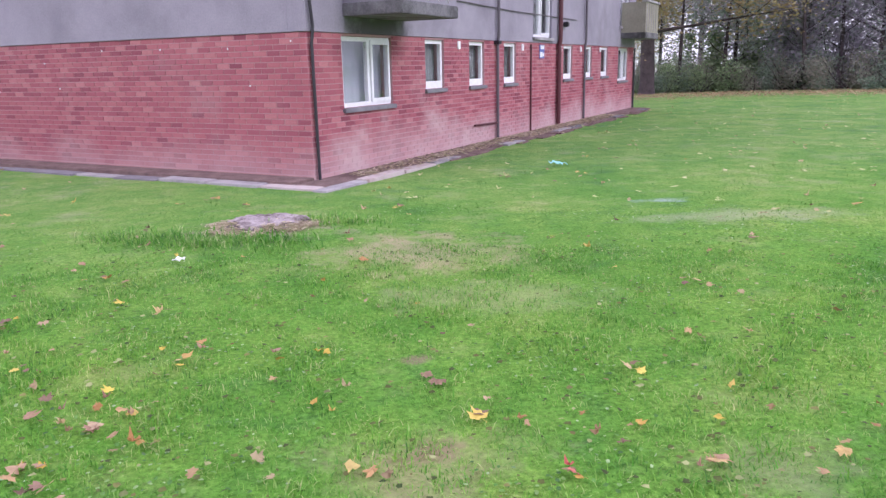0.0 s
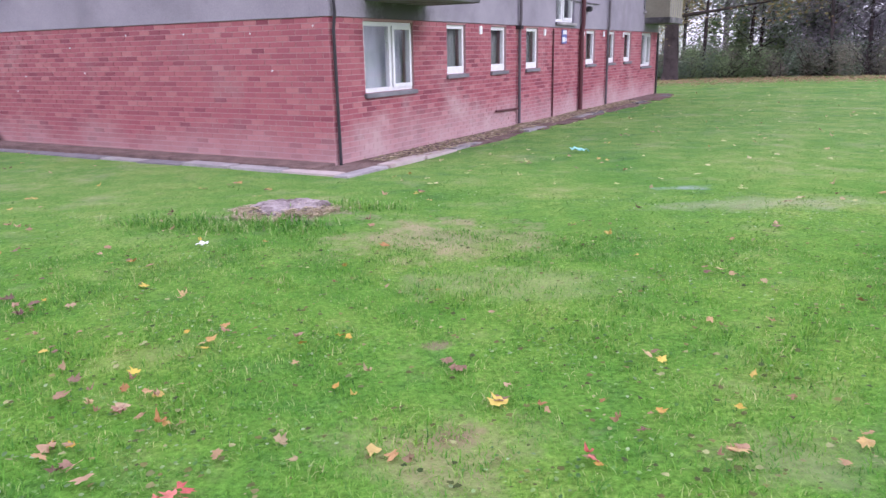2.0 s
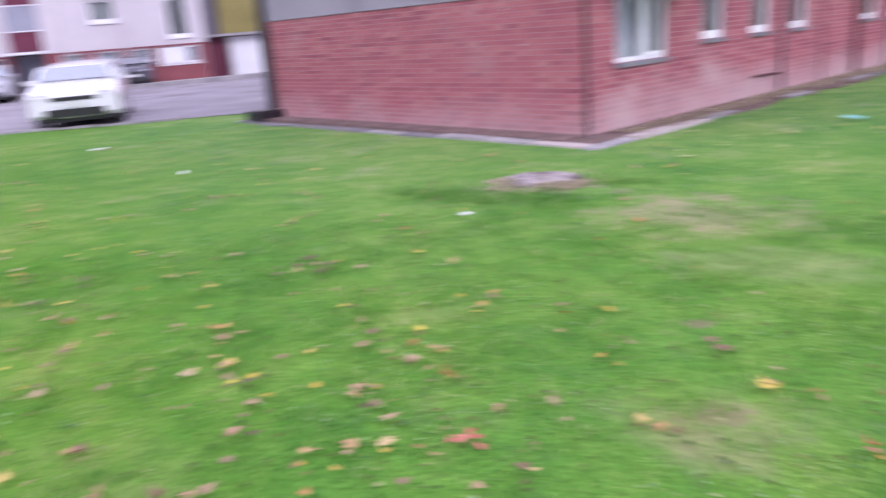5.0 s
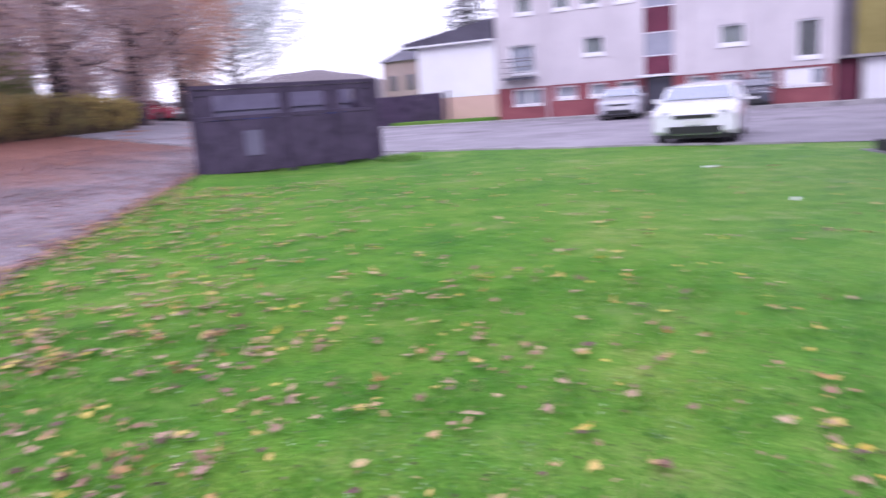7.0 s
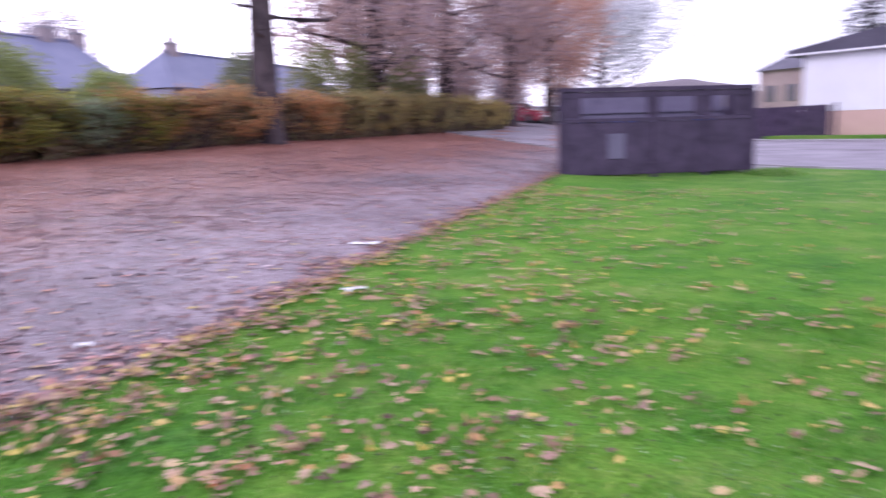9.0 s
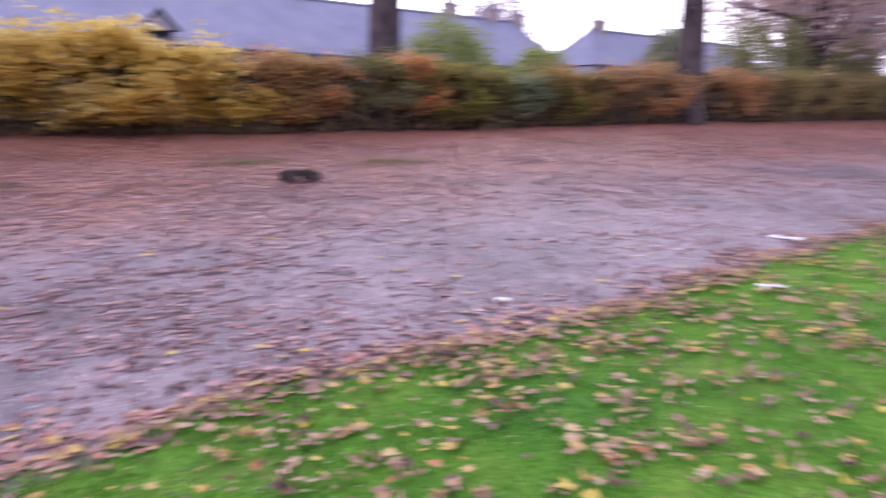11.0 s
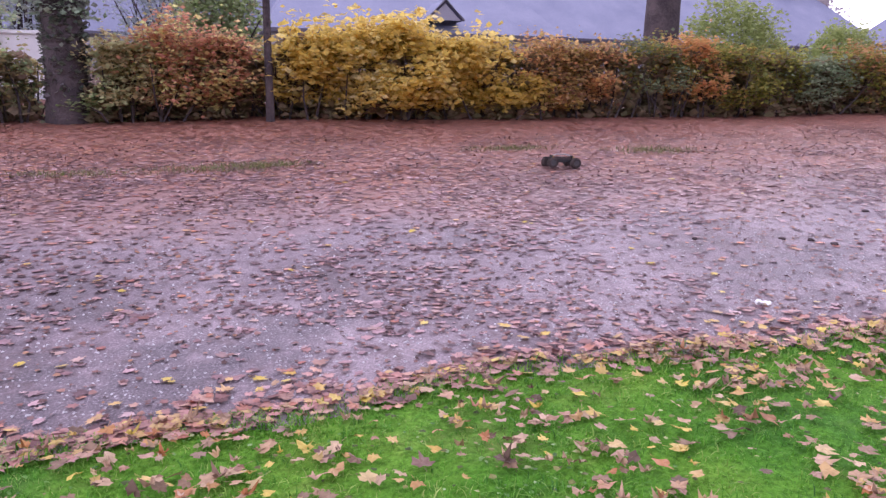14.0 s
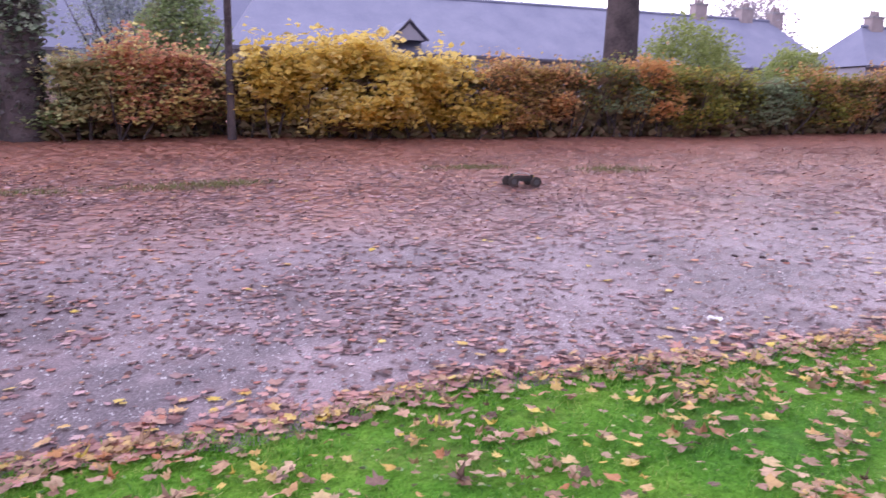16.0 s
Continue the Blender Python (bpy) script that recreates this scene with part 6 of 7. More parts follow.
for x, y, h_, lx_ in ((12.1, 38.6, 8, 0.03), (17.9, 37.4, 9, -0.05), (24.4, 33.8, 9, 0.04)):
    tree("slender_tree", x, y, h_, 0.09, 2.6, 9, 2.6, 0.5, "slender dark-stemmed tree at the lawn's far edge", leaf_n=1500, leaf_size=0.15, colours=TWG, twigs=4, rise=0.8, group="slender trees in the shrub belt", lean=(lx_, 0.02))
far_house = thing("house", pose(24, 75, 0, 0, 0, -18), "white building glimpsed through far trees", "house")
part("wall", boxes((-14, -2.5, 0, 8, -0.5, 3.6)), "whitewall", far_house)
part("roof", boxes((-14.3, -2.2, -0.3, 8.3, 3.603, 3.9)), "darkroof", far_house)
for i in range(4):
    part("window", boxes((-12.5 + i * 2.7, -11.2 + i * 2.7, -0.03, -0.002, 1.0, 2.3)), "car_dark", far_house)
# the hill's pale tone stands in for haze
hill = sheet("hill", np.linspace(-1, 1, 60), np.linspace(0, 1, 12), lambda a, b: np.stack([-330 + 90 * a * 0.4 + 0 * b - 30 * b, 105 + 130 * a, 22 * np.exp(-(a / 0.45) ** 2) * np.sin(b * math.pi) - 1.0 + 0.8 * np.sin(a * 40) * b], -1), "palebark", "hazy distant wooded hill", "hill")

# ---- tree stump ----
stump = thing("tree_stump", pose(-1.60, 6.66, float(height(-1.60, 6.66)) - 0.005, 1, 0, 15), "low sawn tree stump with pinkish grey top and root flares", "stump")
bm = bmesh.new()
rings = []
N_ = 40
for zz, k_, wob in ((-0.08, 1.25, 0.2), (0.0, 1.14, 0.19), (0.03, 1.04, 0.17), (0.055, 0.98, 0.14), (0.066, 0.9, 0.12), (0.06, 0.4, 0.03)):
    ring = []
    for i in range(N_):
        a = 2 * math.pi * i / N_
        rr = k_ * (1 + wob * math.sin(a * 7 + 0.5) + wob * 0.5 * math.sin(a * 3 + 1) + 0.03 * random.uniform(-1, 1))
        ring.append(bm.verts.new((0.31 * rr * math.cos(a), 0.24 * rr * math.sin(a), zz + 0.012 * random.uniform(-1, 1) + 0.01 * math.sin(a))))
    rings.append(ring)
for a, b in zip(rings, rings[1:]):
    for i in range(N_):
        bm.faces.new((a[i], a[(i + 1) % N_], b[(i + 1) % N_], b[i]))
bm.faces.new(rings[-1])
part("stump_body", bm, "stumpwood", stump)
n = 2800
a, rr = rng.uniform(0, 2 * math.pi, n), np.sqrt(rng.uniform(0.5, 1.0, n))
rr = rr * (1 + 0.14 * np.sin(3 * a + 1) + 0.10 * np.sin(7 * a)) + rng.normal(0, 0.1, n)
px, py = -1.64 + 0.45 * rr * np.cos(a), 6.60 + 0.38 * rr * np.sin(a)
v, f = scattered(LEAF_V * np.array([1, 0.35, 1]), LEAF_F, np.stack([px, py, height(px, py) + 0.012 + np.clip(0.9 - rr, 0, 0.3) * 0.1 + rng.random(n) * 0.015], -1), rng.uniform(0, 7, n), rng.normal(0, 0.2, n), rng.uniform(0.025, 0.07, n))
tagged(new("wood_chips", soup("wood_chips", v, f, "hay")), "dry straw-coloured wood chips and grass round the stump", "wood chips", kind="stuff")

# ---- model truck ----
def model_truck(m):
    t = thing("model_truck", m, "black toy monster truck with bare red-orange chassis on fallen leaves", "toy truck")
    part("chassis_plate", boxes((-0.17, 0.17, -0.05, 0.05, 0.085, 0.095), bevel=0.003), "black", t)
    part("battery_tray", boxes((-0.11, 0.09, -0.058, -0.012, 0.097, 0.135), bevel=0.005), "orange", t, "red-orange battery tray")
    part("motor", tube([(-0.10, 0.01, 0.125), (-0.02, 0.01, 0.125)], [0.028, 0.028], 12), "steel", t)
    part("radio_box", boxes((0.0, 0.10, 0.008, 0.052, 0.097, 0.138), bevel=0.006), "black", t)
    for x in (-0.15, 0.15):
        part("shock_tower", boxes((x - 0.006, x + 0.006, -0.06, 0.06, 0.09, 0.175), bevel=0.002), "black", t)
        part("gearbox", boxes((x - 0.035, x + 0.035, -0.028, 0.028, 0.07, 0.125), bevel=0.008), "black", t)
        for sg in (-1, 1):
            part("suspension_arm", tube([(x, sg * 0.03, 0.085), (x, sg * 0.115, 0.068)], [0.009, 0.007], 6), "black", t)
            part("axle", tube([(x, sg * 0.03, 0.092), (x, sg * 0.13, 0.07)], [0.004, 0.004], 6), "steel", t)
            part("shock_absorber", tube([(x + 0.012, sg * 0.05, 0.168), (x + 0.012, sg * 0.10, 0.082)], [0.011, 0.009], 8), "yellow", t, "yellow coil spring")
            w = new("wheel")
            w.parent = t
            w.location = (x * 1.12, sg * 0.155, 0.07)
            bm = bmesh.new()
            tube_into(bm, [(0, -0.04, 0), (0, -0.032, 0), (0, 0.032, 0), (0, 0.04, 0)], [0.05, 0.07, 0.07, 0.05], 22)
            for i in range(22):
                c, s = math.cos(2 * math.pi * i / 22), math.sin(2 * math.pi * i / 22)
                for y in (-0.02, 0.012):
                    q = [bm.verts.new((c * r_ - s * d, y + dy, s * r_ + c * d)) for r_ in (0.068, 0.0765) for d, dy in ((-0.004, 0), (0.004, 0), (0.004, 0.014), (-0.004, 0.014))]
                    for fc in ((4, 5, 6, 7), (0, 1, 5, 4), (1, 2, 6, 5), (2, 3, 7, 6), (3, 0, 4, 7)):
                        bm.faces.new([q[i2] for i2 in fc])
            part("tyre", bm, "dusty_tyre", w, "chunky black tyre dulled by dust")
            bm = bmesh.new()
            tube_into(bm, [(0, sg * 0.03, 0), (0, sg * 0.041, 0)], [0.042, 0.040], 14)
            for i in range(6):
                c, s = math.cos(math.pi * i / 3), math.sin(math.pi * i / 3)
                tube_into(bm, [(0.012 * c, sg * 0.043, 0.012 * s), (0.036 * c, sg * 0.043, 0.036 * s)], [0.004, 0.004], 4)
            part("rim", bm, "rim", w, "grey spoked rim")
    part("front_bumper", boxes((0.20, 0.225, -0.06, 0.06, 0.075, 0.10), bevel=0.006), "black", t)
    part("rear_bumper", boxes((-0.255, -0.18, -0.045, 0.045, 0.12, 0.145), bevel=0.006), "black", t)
    part("roll_bar", tube([(0.13, 0, 0.17), (0.05, 0, 0.19), (-0.07, 0, 0.185), (-0.15, 0, 0.165)], [0.007] * 4, 6), "steel", t)
    part("body_cover", boxes((-0.13, 0.14, -0.06, 0.06, 0.10, 0.155), bevel=0.015), "darkbrown", t, "dark brown muddy body cover")
    part("side_guard", boxes((-0.12, 0.12, -0.075, -0.062, 0.075, 0.12), bevel=0.004), "black", t)
    part("side_guard", boxes((-0.12, 0.12, 0.062, 0.075, 0.075, 0.12), bevel=0.004), "black", t)
    return t


tp = (-6.85, -5.92)
model_truck(pose(tp[0], tp[1], float(lie(*tp)) + 0.004, -3, 2, 150) @ Matrix.Scale(0.78, 4))

# ---- litter ----
def crumpled(name, x, y, w, d, material, label, category, lift=0.012, hgt=0.03):
    bm = bmesh.new()
    nx, ny = 7, 5
    g = [[bm.verts.new(((i / (nx - 1) - 0.5) * w * (1 + 0.1 * math.sin(j * 2.0)), (j / (ny - 1) - 0.5) * d * (1 + 0.15 * math.cos(i)), lift + hgt * abs(math.sin(i * 1.9 + j * 2.3)) * random.uniform(0.4, 1))) for j in range(ny)] for i in range(nx)]
    for i in range(nx - 1):
        for j in range(ny - 1):
            bm.faces.new((g[i][j], g[i + 1][j], g[i + 1][j + 1], g[i][j + 1]))
    me = mesh_of(name, bm, material)
    ob = solid(name, me, None, label, category, m=ground_pose(x, y, random.uniform(0, 180)))
    md = ob.modifiers.new("thickness", "SOLIDIFY")
    md.thickness = 0.003
    return ob


crumpled("paper_scrap", -8.2, -1.1, 0.28, 0.10, "paper", "white crumpled paper on the tarmac edge", "litter")
crumpled("paper_scrap", -6.25, -0.98, 0.17, 0.09, "paper", "white crumpled paper in the grass", "litter", 0.03)
crumpled("paper_scrap", -4.74, -2.38, 0.08, 0.04, "paper", "small white paper scrap on the tarmac", "litter")
crumpled("plastic_bottle_scrap", 1.73, 10.96, 0.32, 0.09, "cyan", "flattened pale cyan plastic litter on the lawn", "litter", 0.03, 0.05)
crumpled("paper_scrap", -1.95, 5.35, 0.07, 0.06, "paper", "tiny white scrap in the lawn", "litter", 0.03)
crumpled("paper_scrap", -9.7, 9.6, 0.22, 0.06, "paper", "white stick-like scrap in the lawn", "litter", 0.04)
crumpled("paper_scrap", -6.3, 7.4, 0.18, 0.05, "paper", "white scrap in the lawn", "litter", 0.04)

def clod(x, y, size, seed):
    """A trodden lump of mud and rotted leaves."""
    r_ = random.Random(seed)
    bm = bmesh.new()
    bmesh.ops.create_icosphere(bm, subdivisions=2, radius=1.0)
    for q in bm.verts:
        q.co *= 1 + 0.28 * math.sin(q.co.x * 3.1 + seed) * math.cos(q.co.y * 2.7 - seed) + r_.uniform(-0.12, 0.12)
        q.co.x, q.co.y, q.co.z = q.co.x * size, q.co.y * size * 0.7, q.co.z * size * 0.42
    solid("mud_clod", bm, "soil_dark", "dark lump of mud on the worn tarmac", "mud", "mud clods on the tarmac", m=pose(x, y, float(lie(x, y)) + size * 0.2, 0, 0, seed * 47))


for i, (x, y, size) in enumerate(((-6.35, -2.87, 0.032), (-6.38, -2.70, 0.036), (-6.2, -3.02, 0.026), (-7.78, -3.06, 0.03), (-7.5, -3.42, 0.026), (-5.6, -3.4, 0.024))):
    clod(x, y, size, i)

# ---- grass blades ----
M["bank_blades"] = leafy("bank_grass", [(0.17, 0.2, 0.08), (0.23, 0.26, 0.10), (0.28, 0.28, 0.12), (0.24, 0.17, 0.11)], 0.6, 0.4)


def on_lawn(x, y):
    u, s = x * HEDGE_D[0] + y * HEDGE_D[1], x * HEDGE_N[0] + y * HEDGE_N[1]
    lx, ly = (x + 1.7) * 0.468 + (y - 9.96) * 0.884, -(x + 1.7) * 0.884 + (y - 9.96) * 0.468
    r_v = (x - ROAD_O[0]) * ROAD_N[0] + (y - ROAD_O[1]) * ROAD_N[1]
    return (s < edge_s(u) + 0.03) & ~((lx > -0.76) & (ly > np.where(lx > 3.0, -0.5 - 0.16 * np.sin(lx * 2.3) - 0.1 * np.sin(lx * 5.1), -0.76))) & (r_v < -0.06) & ~((x < -17.4) & (y > 2.4) & (y < 7.1))


def sector_points(n, r0, r1, a0, a1, power=1.0):
    """Places in a ring about the middle of the lawn; azimuths from ahead towards the left, in degrees."""
    r = r0 + (r1 - r0) * rng.random(n) ** power
    a = np.radians(rng.uniform(a0, a1, n))
    return -np.sin(a) * r - 0.2, np.cos(a) * r - 0.1


BLADE_V = np.array([(-0.055, 0, 0), (0.055, 0, 0), (0.045, 0.3, 0.42), (-0.04, 0.32, 0.44), (0.0, 0.85, 0.6)])
BLADE_F = np.array([(0, 1, 2), (0, 2, 3), (3, 2, 4)])
FAR_BLADE_V, FAR_BLADE_F = np.array([(-0.07, 0, 0), (0.07, 0, 0), (0.045, 0.35, 0.45), (0.0, 0.85, 0.6)]), np.array([(0, 1, 2), (0, 2, 3)])
for n, r0, r1, hb, a0, a1 in ((200000, 1.8, 6.0, 0.035, -36, 178), (15000, 1.8, 5.0, 0.048, -36, 178), (120000, 5.0, 24.0, 0.03, -40, 180), (16000, 0.0, 1.85, 0.040, -36, 178), (60000, 0.0, 10.0, 0.046, 177, 325)):
    x, y = sector_points(n, r0, r1, a0, a1, 0.55 if r0 == 0 else (1.25 if r1 > 9 else 0.7))
    ok = on_lawn(x, y) & (np.hypot((x + 1.66) / 0.55, (y - 6.72) / 0.42) > 1)
    x, y = x[ok], y[ok]
    tuft = 0.85 + 0.15 * (0.4 * np.sin(x * 2.1 + 1.3 * np.sin(y * 1.7)) + 0.6 * np.sin(y * 3.4 + 2.9 * np.sin(x * 1.2)) + np.sin(x * 13.1 + 3 * np.sin(y * 6.7)) + np.sin(x * 5.3 - y * 4.1) + np.sin(x * 9.7 + y * 8.3 + 2 * np.sin(y * 3)))
    bv, bf = (BLADE_V, BLADE_F) if r1 in (6.0, 5.0) else (FAR_BLADE_V, FAR_BLADE_F)
    v, f = scattered(bv, bf, np.stack([x, y, height(x, y) - 0.004], -1), rng.uniform(0, 7, len(x)), rng.normal(0, 0.35, len(x)), hb * np.clip(tuft, 0.3, 1.5) * rng.uniform(0.6, 1.4, len(x)))
    tagged(new("grass", soup("grass", v, f, "blades" if r1 <= 6.0 else "far_blades")), "short damp green grass blades of the lawn", "grass", kind="stuff")
# clover and plantain leaves between the blades
CLOVER_V = np.array([(0, 0, 0.0), (0.5, 0.15, 0.12), (0.35, 0.5, 0.05), (-0.1, 0.5, 0.14), (-0.5, 0.1, 0.1), (-0.35, -0.4, 0.03), (0.2, -0.5, 0.12)])
CLOVER_F = np.array([(0, 1, 2), (0, 2, 3), (0, 3, 4), (0, 4, 5), (0, 5, 6), (0, 6, 1)])
x, y = sector_points(30000, 1.6, 8.0, -36, 178, 0.75)
ok = on_lawn(x, y) & (np.sin(x * 2.3 + 2 * np.sin(y * 1.9)) * np.sin(y * 2.7 - 1.5 * np.sin(x * 1.4)) > rng.uniform(-0.2, 0.9, len(x)))
x, y = x[ok], y[ok]
v, f = scattered(CLOVER_V, CLOVER_F, np.stack([x, y, height(x, y) + 0.012], -1), rng.uniform(0, 7, len(x)), rng.normal(0, 0.3, len(x)), rng.uniform(0.010, 0.020, len(x)))
tagged(new("clover", soup("clover", v, f, leafy("clover_leaves", [(0.09, 0.23, 0.05), (0.13, 0.31, 0.06), (0.19, 0.39, 0.09), (0.28, 0.46, 0.15), (0.42, 0.56, 0.3), (0.07, 0.17, 0.05)], 0.5, 0.3))), "small clover and weed leaves in the lawn", "clover", kind="stuff")
x, y = -17.75 + rng.normal(0, 0.3, 1300), 7.3 + rng.normal(0, 0.22, 1300)
v, f = scattered(BLADE_V, BLADE_F, np.stack([x, y, height(x, y)], -1), rng.uniform(0, 7, len(x)), rng.normal(0, 0.3, len(x)), rng.uniform(0.08, 0.22, len(x)))
tagged(new("grass", soup("grass", v, f, "blades")), "tuft of long grass beside the bin store", "grass", kind="stuff")
x, y = np.concatenate([np.stack([rng.normal(cx, 0.22, 420), rng.normal(cy, 0.13, 420)], -1) for cx, cy in ((-2.35, 6.15), (-1.95, 5.95), (-0.95, 6.85), (-2.7, 6.35), (-1.45, 6.0))]).T
v, f = scattered(BLADE_V, BLADE_F, np.stack([x, y, height(x, y)], -1), rng.uniform(0, 7, len(x)), rng.normal(0, 0.3, len(x)), rng.uniform(0.05, 0.11, len(x)))
tagged(new("grass", soup("grass", v, f, "blades")), "longer grass left unmown round the stump", "grass", kind="stuff")
# longer blades along the lawn's ragged edge, and thin grass on the bank
u = rng.uniform(-5, 22, 24000)
s = edge_s(u) - 0.08 - np.abs(rng.normal(0, 0.16, len(u))) + 0.10 * rng.random(len(u)) ** 2
x, y = u * HEDGE_D[0] + s * HEDGE_N[0], u * HEDGE_D[1] + s * HEDGE_N[1]
v, f = scattered(BLADE_V, BLADE_F, np.stack([x, y, height(x, y) - 0.015], -1), rng.uniform(0, 7, len(x)), rng.normal(0, 0.35, len(x)), rng.uniform(0.03, 0.062, len(x)))
tagged(new("grass", soup("grass", v, f, "blades")), "longer grass along the car park's edge", "grass", kind="stuff")
g = [(-3.6, -7.7, 0.75, 0.12), (-4.1, -7.6, 0.35, 0.08), (-2.2, -8.1, 0.5, 0.10), (-8.9, -6.15, 0.5, 0.16), (-7.3, -7.2, 0.5, 0.12)]
x, y = np.concatenate([np.stack([(a := rng.normal(0, 0.6, 650) * ru_) * HEDGE_D[0] + (b := rng.normal(0, 0.9, 650) * rs_) * HEDGE_N[0] + gx_, a * HEDGE_D[1] + b * HEDGE_N[1] + gy_], -1) for gx_, gy_, ru_, rs_ in g]).T
v, f = scattered(BLADE_V, BLADE_F, np.stack([x, y, height(x, y)], -1), rng.uniform(0, 7, len(x)), rng.normal(0, 0.35, len(x)), rng.uniform(0.04, 0.075, len(x)))
tagged(new("grass", soup("grass", v, f, "bank_blades")), "thin olive grass showing through the leaf litter", "grass", kind="stuff")

# ---- fallen leaves ----
def maple(seed, crumple=0.0):
    """A five-lobed leaf about 1 across, curled at the edge, with its stalk; crumple folds it up."""
    r_ = random.Random(seed)
    out = []
    lobes = [(-150, 0.40), (-120, 0.33), (-97, 0.48), (-70, 0.36), (-45, 0.55), (-22, 0.37), (0, 0.58), (22, 0.37), (45, 0.55), (70, 0.36), (97, 0.48), (120, 0.33), (150, 0.40), (180, 0.2)]
    curl = r_.uniform(0.0, 0.3) + crumple * r_.uniform(-0.5, 0.75)
    fold = r_.uniform(-0.2, 0.25) + crumple * r_.uniform(-0.8, 1.0)
    squeeze = 1 - crumple * r_.uniform(0.1, 0.55)
    for a, k_ in lobes:
        k_ *= r_.uniform(0.58, 1.15)
        a = math.radians(a + r_.uniform(-8, 8))
        x, y = k_ * math.sin(a), k_ * math.cos(a)
        out.append((x * squeeze, y, curl * k_ * k_ * r_.uniform(0.2, 1.4) + fold * abs(x) * 0.6 + crumple * r_.uniform(-0.16, 0.16)))
    vs = np.array([(0, 0, 0.02)] + out + [(-0.012, -0.6, 0.05), (0.012, -0.6, 0.05)])
    nl = len(out)
    fs = [(0, i, i % nl + 1) for i in range(1, nl + 1)] + [(0, nl + 1, nl + 2)]
    return vs, np.array(fs)


MAPLES = [maple(k, (0.15, 0.4, 0.75, 0.3, 0.6, 0.85, 0.4, 0.55)[k]) for k in range(8)]
FLAT_MAPLES = [(tv * np.array([1, 1, 0.13]), tf) for tv, tf in (maple(20 + k, (0.0, 0.3, 0.5, 0.15)[k % 4]) for k in range(8))]
SMALL_LEAVES = []
for tv, tf in FLAT_MAPLES:
    ring = tv[[1, 3, 5, 7, 9, 11, 13]]
    SMALL_LEAVES.append((ring, np.array([(0, 1, 2), (0, 2, 4), (2, 3, 4), (0, 4, 6), (4, 5, 6)])))
BIT_V = np.array([(-0.5, -0.1, 0.0), (-0.1, -0.42, 0.1), (0.5, -0.12, 0.02), (0.2, 0.4, 0.14), (-0.3, 0.3, 0.05)])
BIT_F = np.array([(0, 1, 4), (1, 3, 4), (1, 2, 3)])


def litter(name, x, y, size, lift, material, label, spread=0.16, forms=None):
    """Many fallen leaves of several forms as one mesh."""
    forms = forms or MAPLES
    which = rng.integers(0, len(forms), len(x))
    vv, ff, off = [], [], 0
    for k_, (tv, tf) in enumerate(forms):
        sel = which == k_
        m_ = int(sel.sum())
        if not m_:
            continue
        v, f = scattered(tv, tf, np.stack([x[sel], y[sel], lie(x[sel], y[sel]) + lift], -1), rng.uniform(0, 7, m_), rng.normal(0, spread, m_), size[sel])
        vv.append(v)
        ff.append(f + off)
        off += len(v)
    return tagged(new(name, soup(name, np.concatenate(vv), np.concatenate(ff), material)), label, "fallen leaves", kind="stuff")


def to_xy(u, s):
    return u * HEDGE_D[0] + s * HEDGE_N[0], u * HEDGE_D[1] + s * HEDGE_N[1]


def fragments(x, y, size, lift, material, label):
    v, f = scattered(BIT_V, BIT_F, np.stack([x, y, lie(x, y) + lift], -1), rng.uniform(0, 7, len(x)), rng.normal(0, 0.2, len(x)), size)
    tagged(new("leaf_fragments", soup("leaf_fragments", v, f, material)), label, "fallen leaves", kind="stuff")


# thick leaf litter on the bank and under the hedge
n = 64000
u, s = -6 + 36 * rng.random(n) ** 1.25 ** 1.0, 14.2 - np.abs(rng.normal(0, 1, n)) * 3.2
keep = s > edge_s(u) + 0.2
x, y = to_xy(u[keep], s[keep])
litter("leaf_litter", x, y, rng.uniform(0.03, 0.085, len(x)), 0.005, "leaf_pink", "thick russet leaf litter on the bank below the hedge", 0.03, SMALL_LEAVES)
# leaves in small heaps and drifts on the tarmac with bare ground between, fewer far along it
CURLED = [(tv * np.array([1, 1, 0.32]), tf) for tv, tf in MAPLES] + FLAT_MAPLES[:4]


def heaps(count, most, wide, u0, u1, s0, s1, bend=1.35):
    """Places of leaves that the wind has gathered into uneven heaps."""
    cu, cs = u0 + (u1 - u0) * rng.random(count) ** bend, rng.uniform(s0, s1, count)
    worth = 0.75 * np.sin(cu * 0.9 + 0.7 * cs) * np.sin(cs * 1.3 - 0.5 * cu) + 0.22 * (cs - 5.6)
    number = rng.integers(1, most + 1, count) * (worth > rng.uniform(-0.75, 1.0, count))
    cu, cs, wd = np.repeat(cu, number), np.repeat(cs, number), np.repeat(rng.uniform(0.3, 1.3, count) * wide, number)
    return cu + rng.normal(0, 1, len(cu)) * wd * 1.5, cs + rng.normal(0, 1, len(cu)) * wd


u, s = heaps(4600, 22, 0.105, -4, 35, 3.0, 9.0)
n = 5200
u, s = np.concatenate([u, -4 + 39 * rng.random(n) ** 1.35]), np.concatenate([s, rng.uniform(3.0, 9.0, n)])
keep = s > edge_s(u)
x, y = to_xy(u[keep], s[keep])
litter("leaf_litter", x, y, rng.uniform(0.03, 0.1, len(x)), 0.005, "leaf_mixed", "scattered damp fallen leaves on the tarmac", 0.1, CURLED)
n = 64000
u, s = -5 + 36 * rng.random(n) ** 1.5, 3.1 + 7.5 * rng.random(n)
keep = (s > edge_s(u)) & (0.7 * np.sin(u * 1.7 + s) * np.sin(s * 2.1 - 0.8 * u) > rng.uniform(-1, 0.8, n))
x, y = to_xy(u[keep], s[keep])
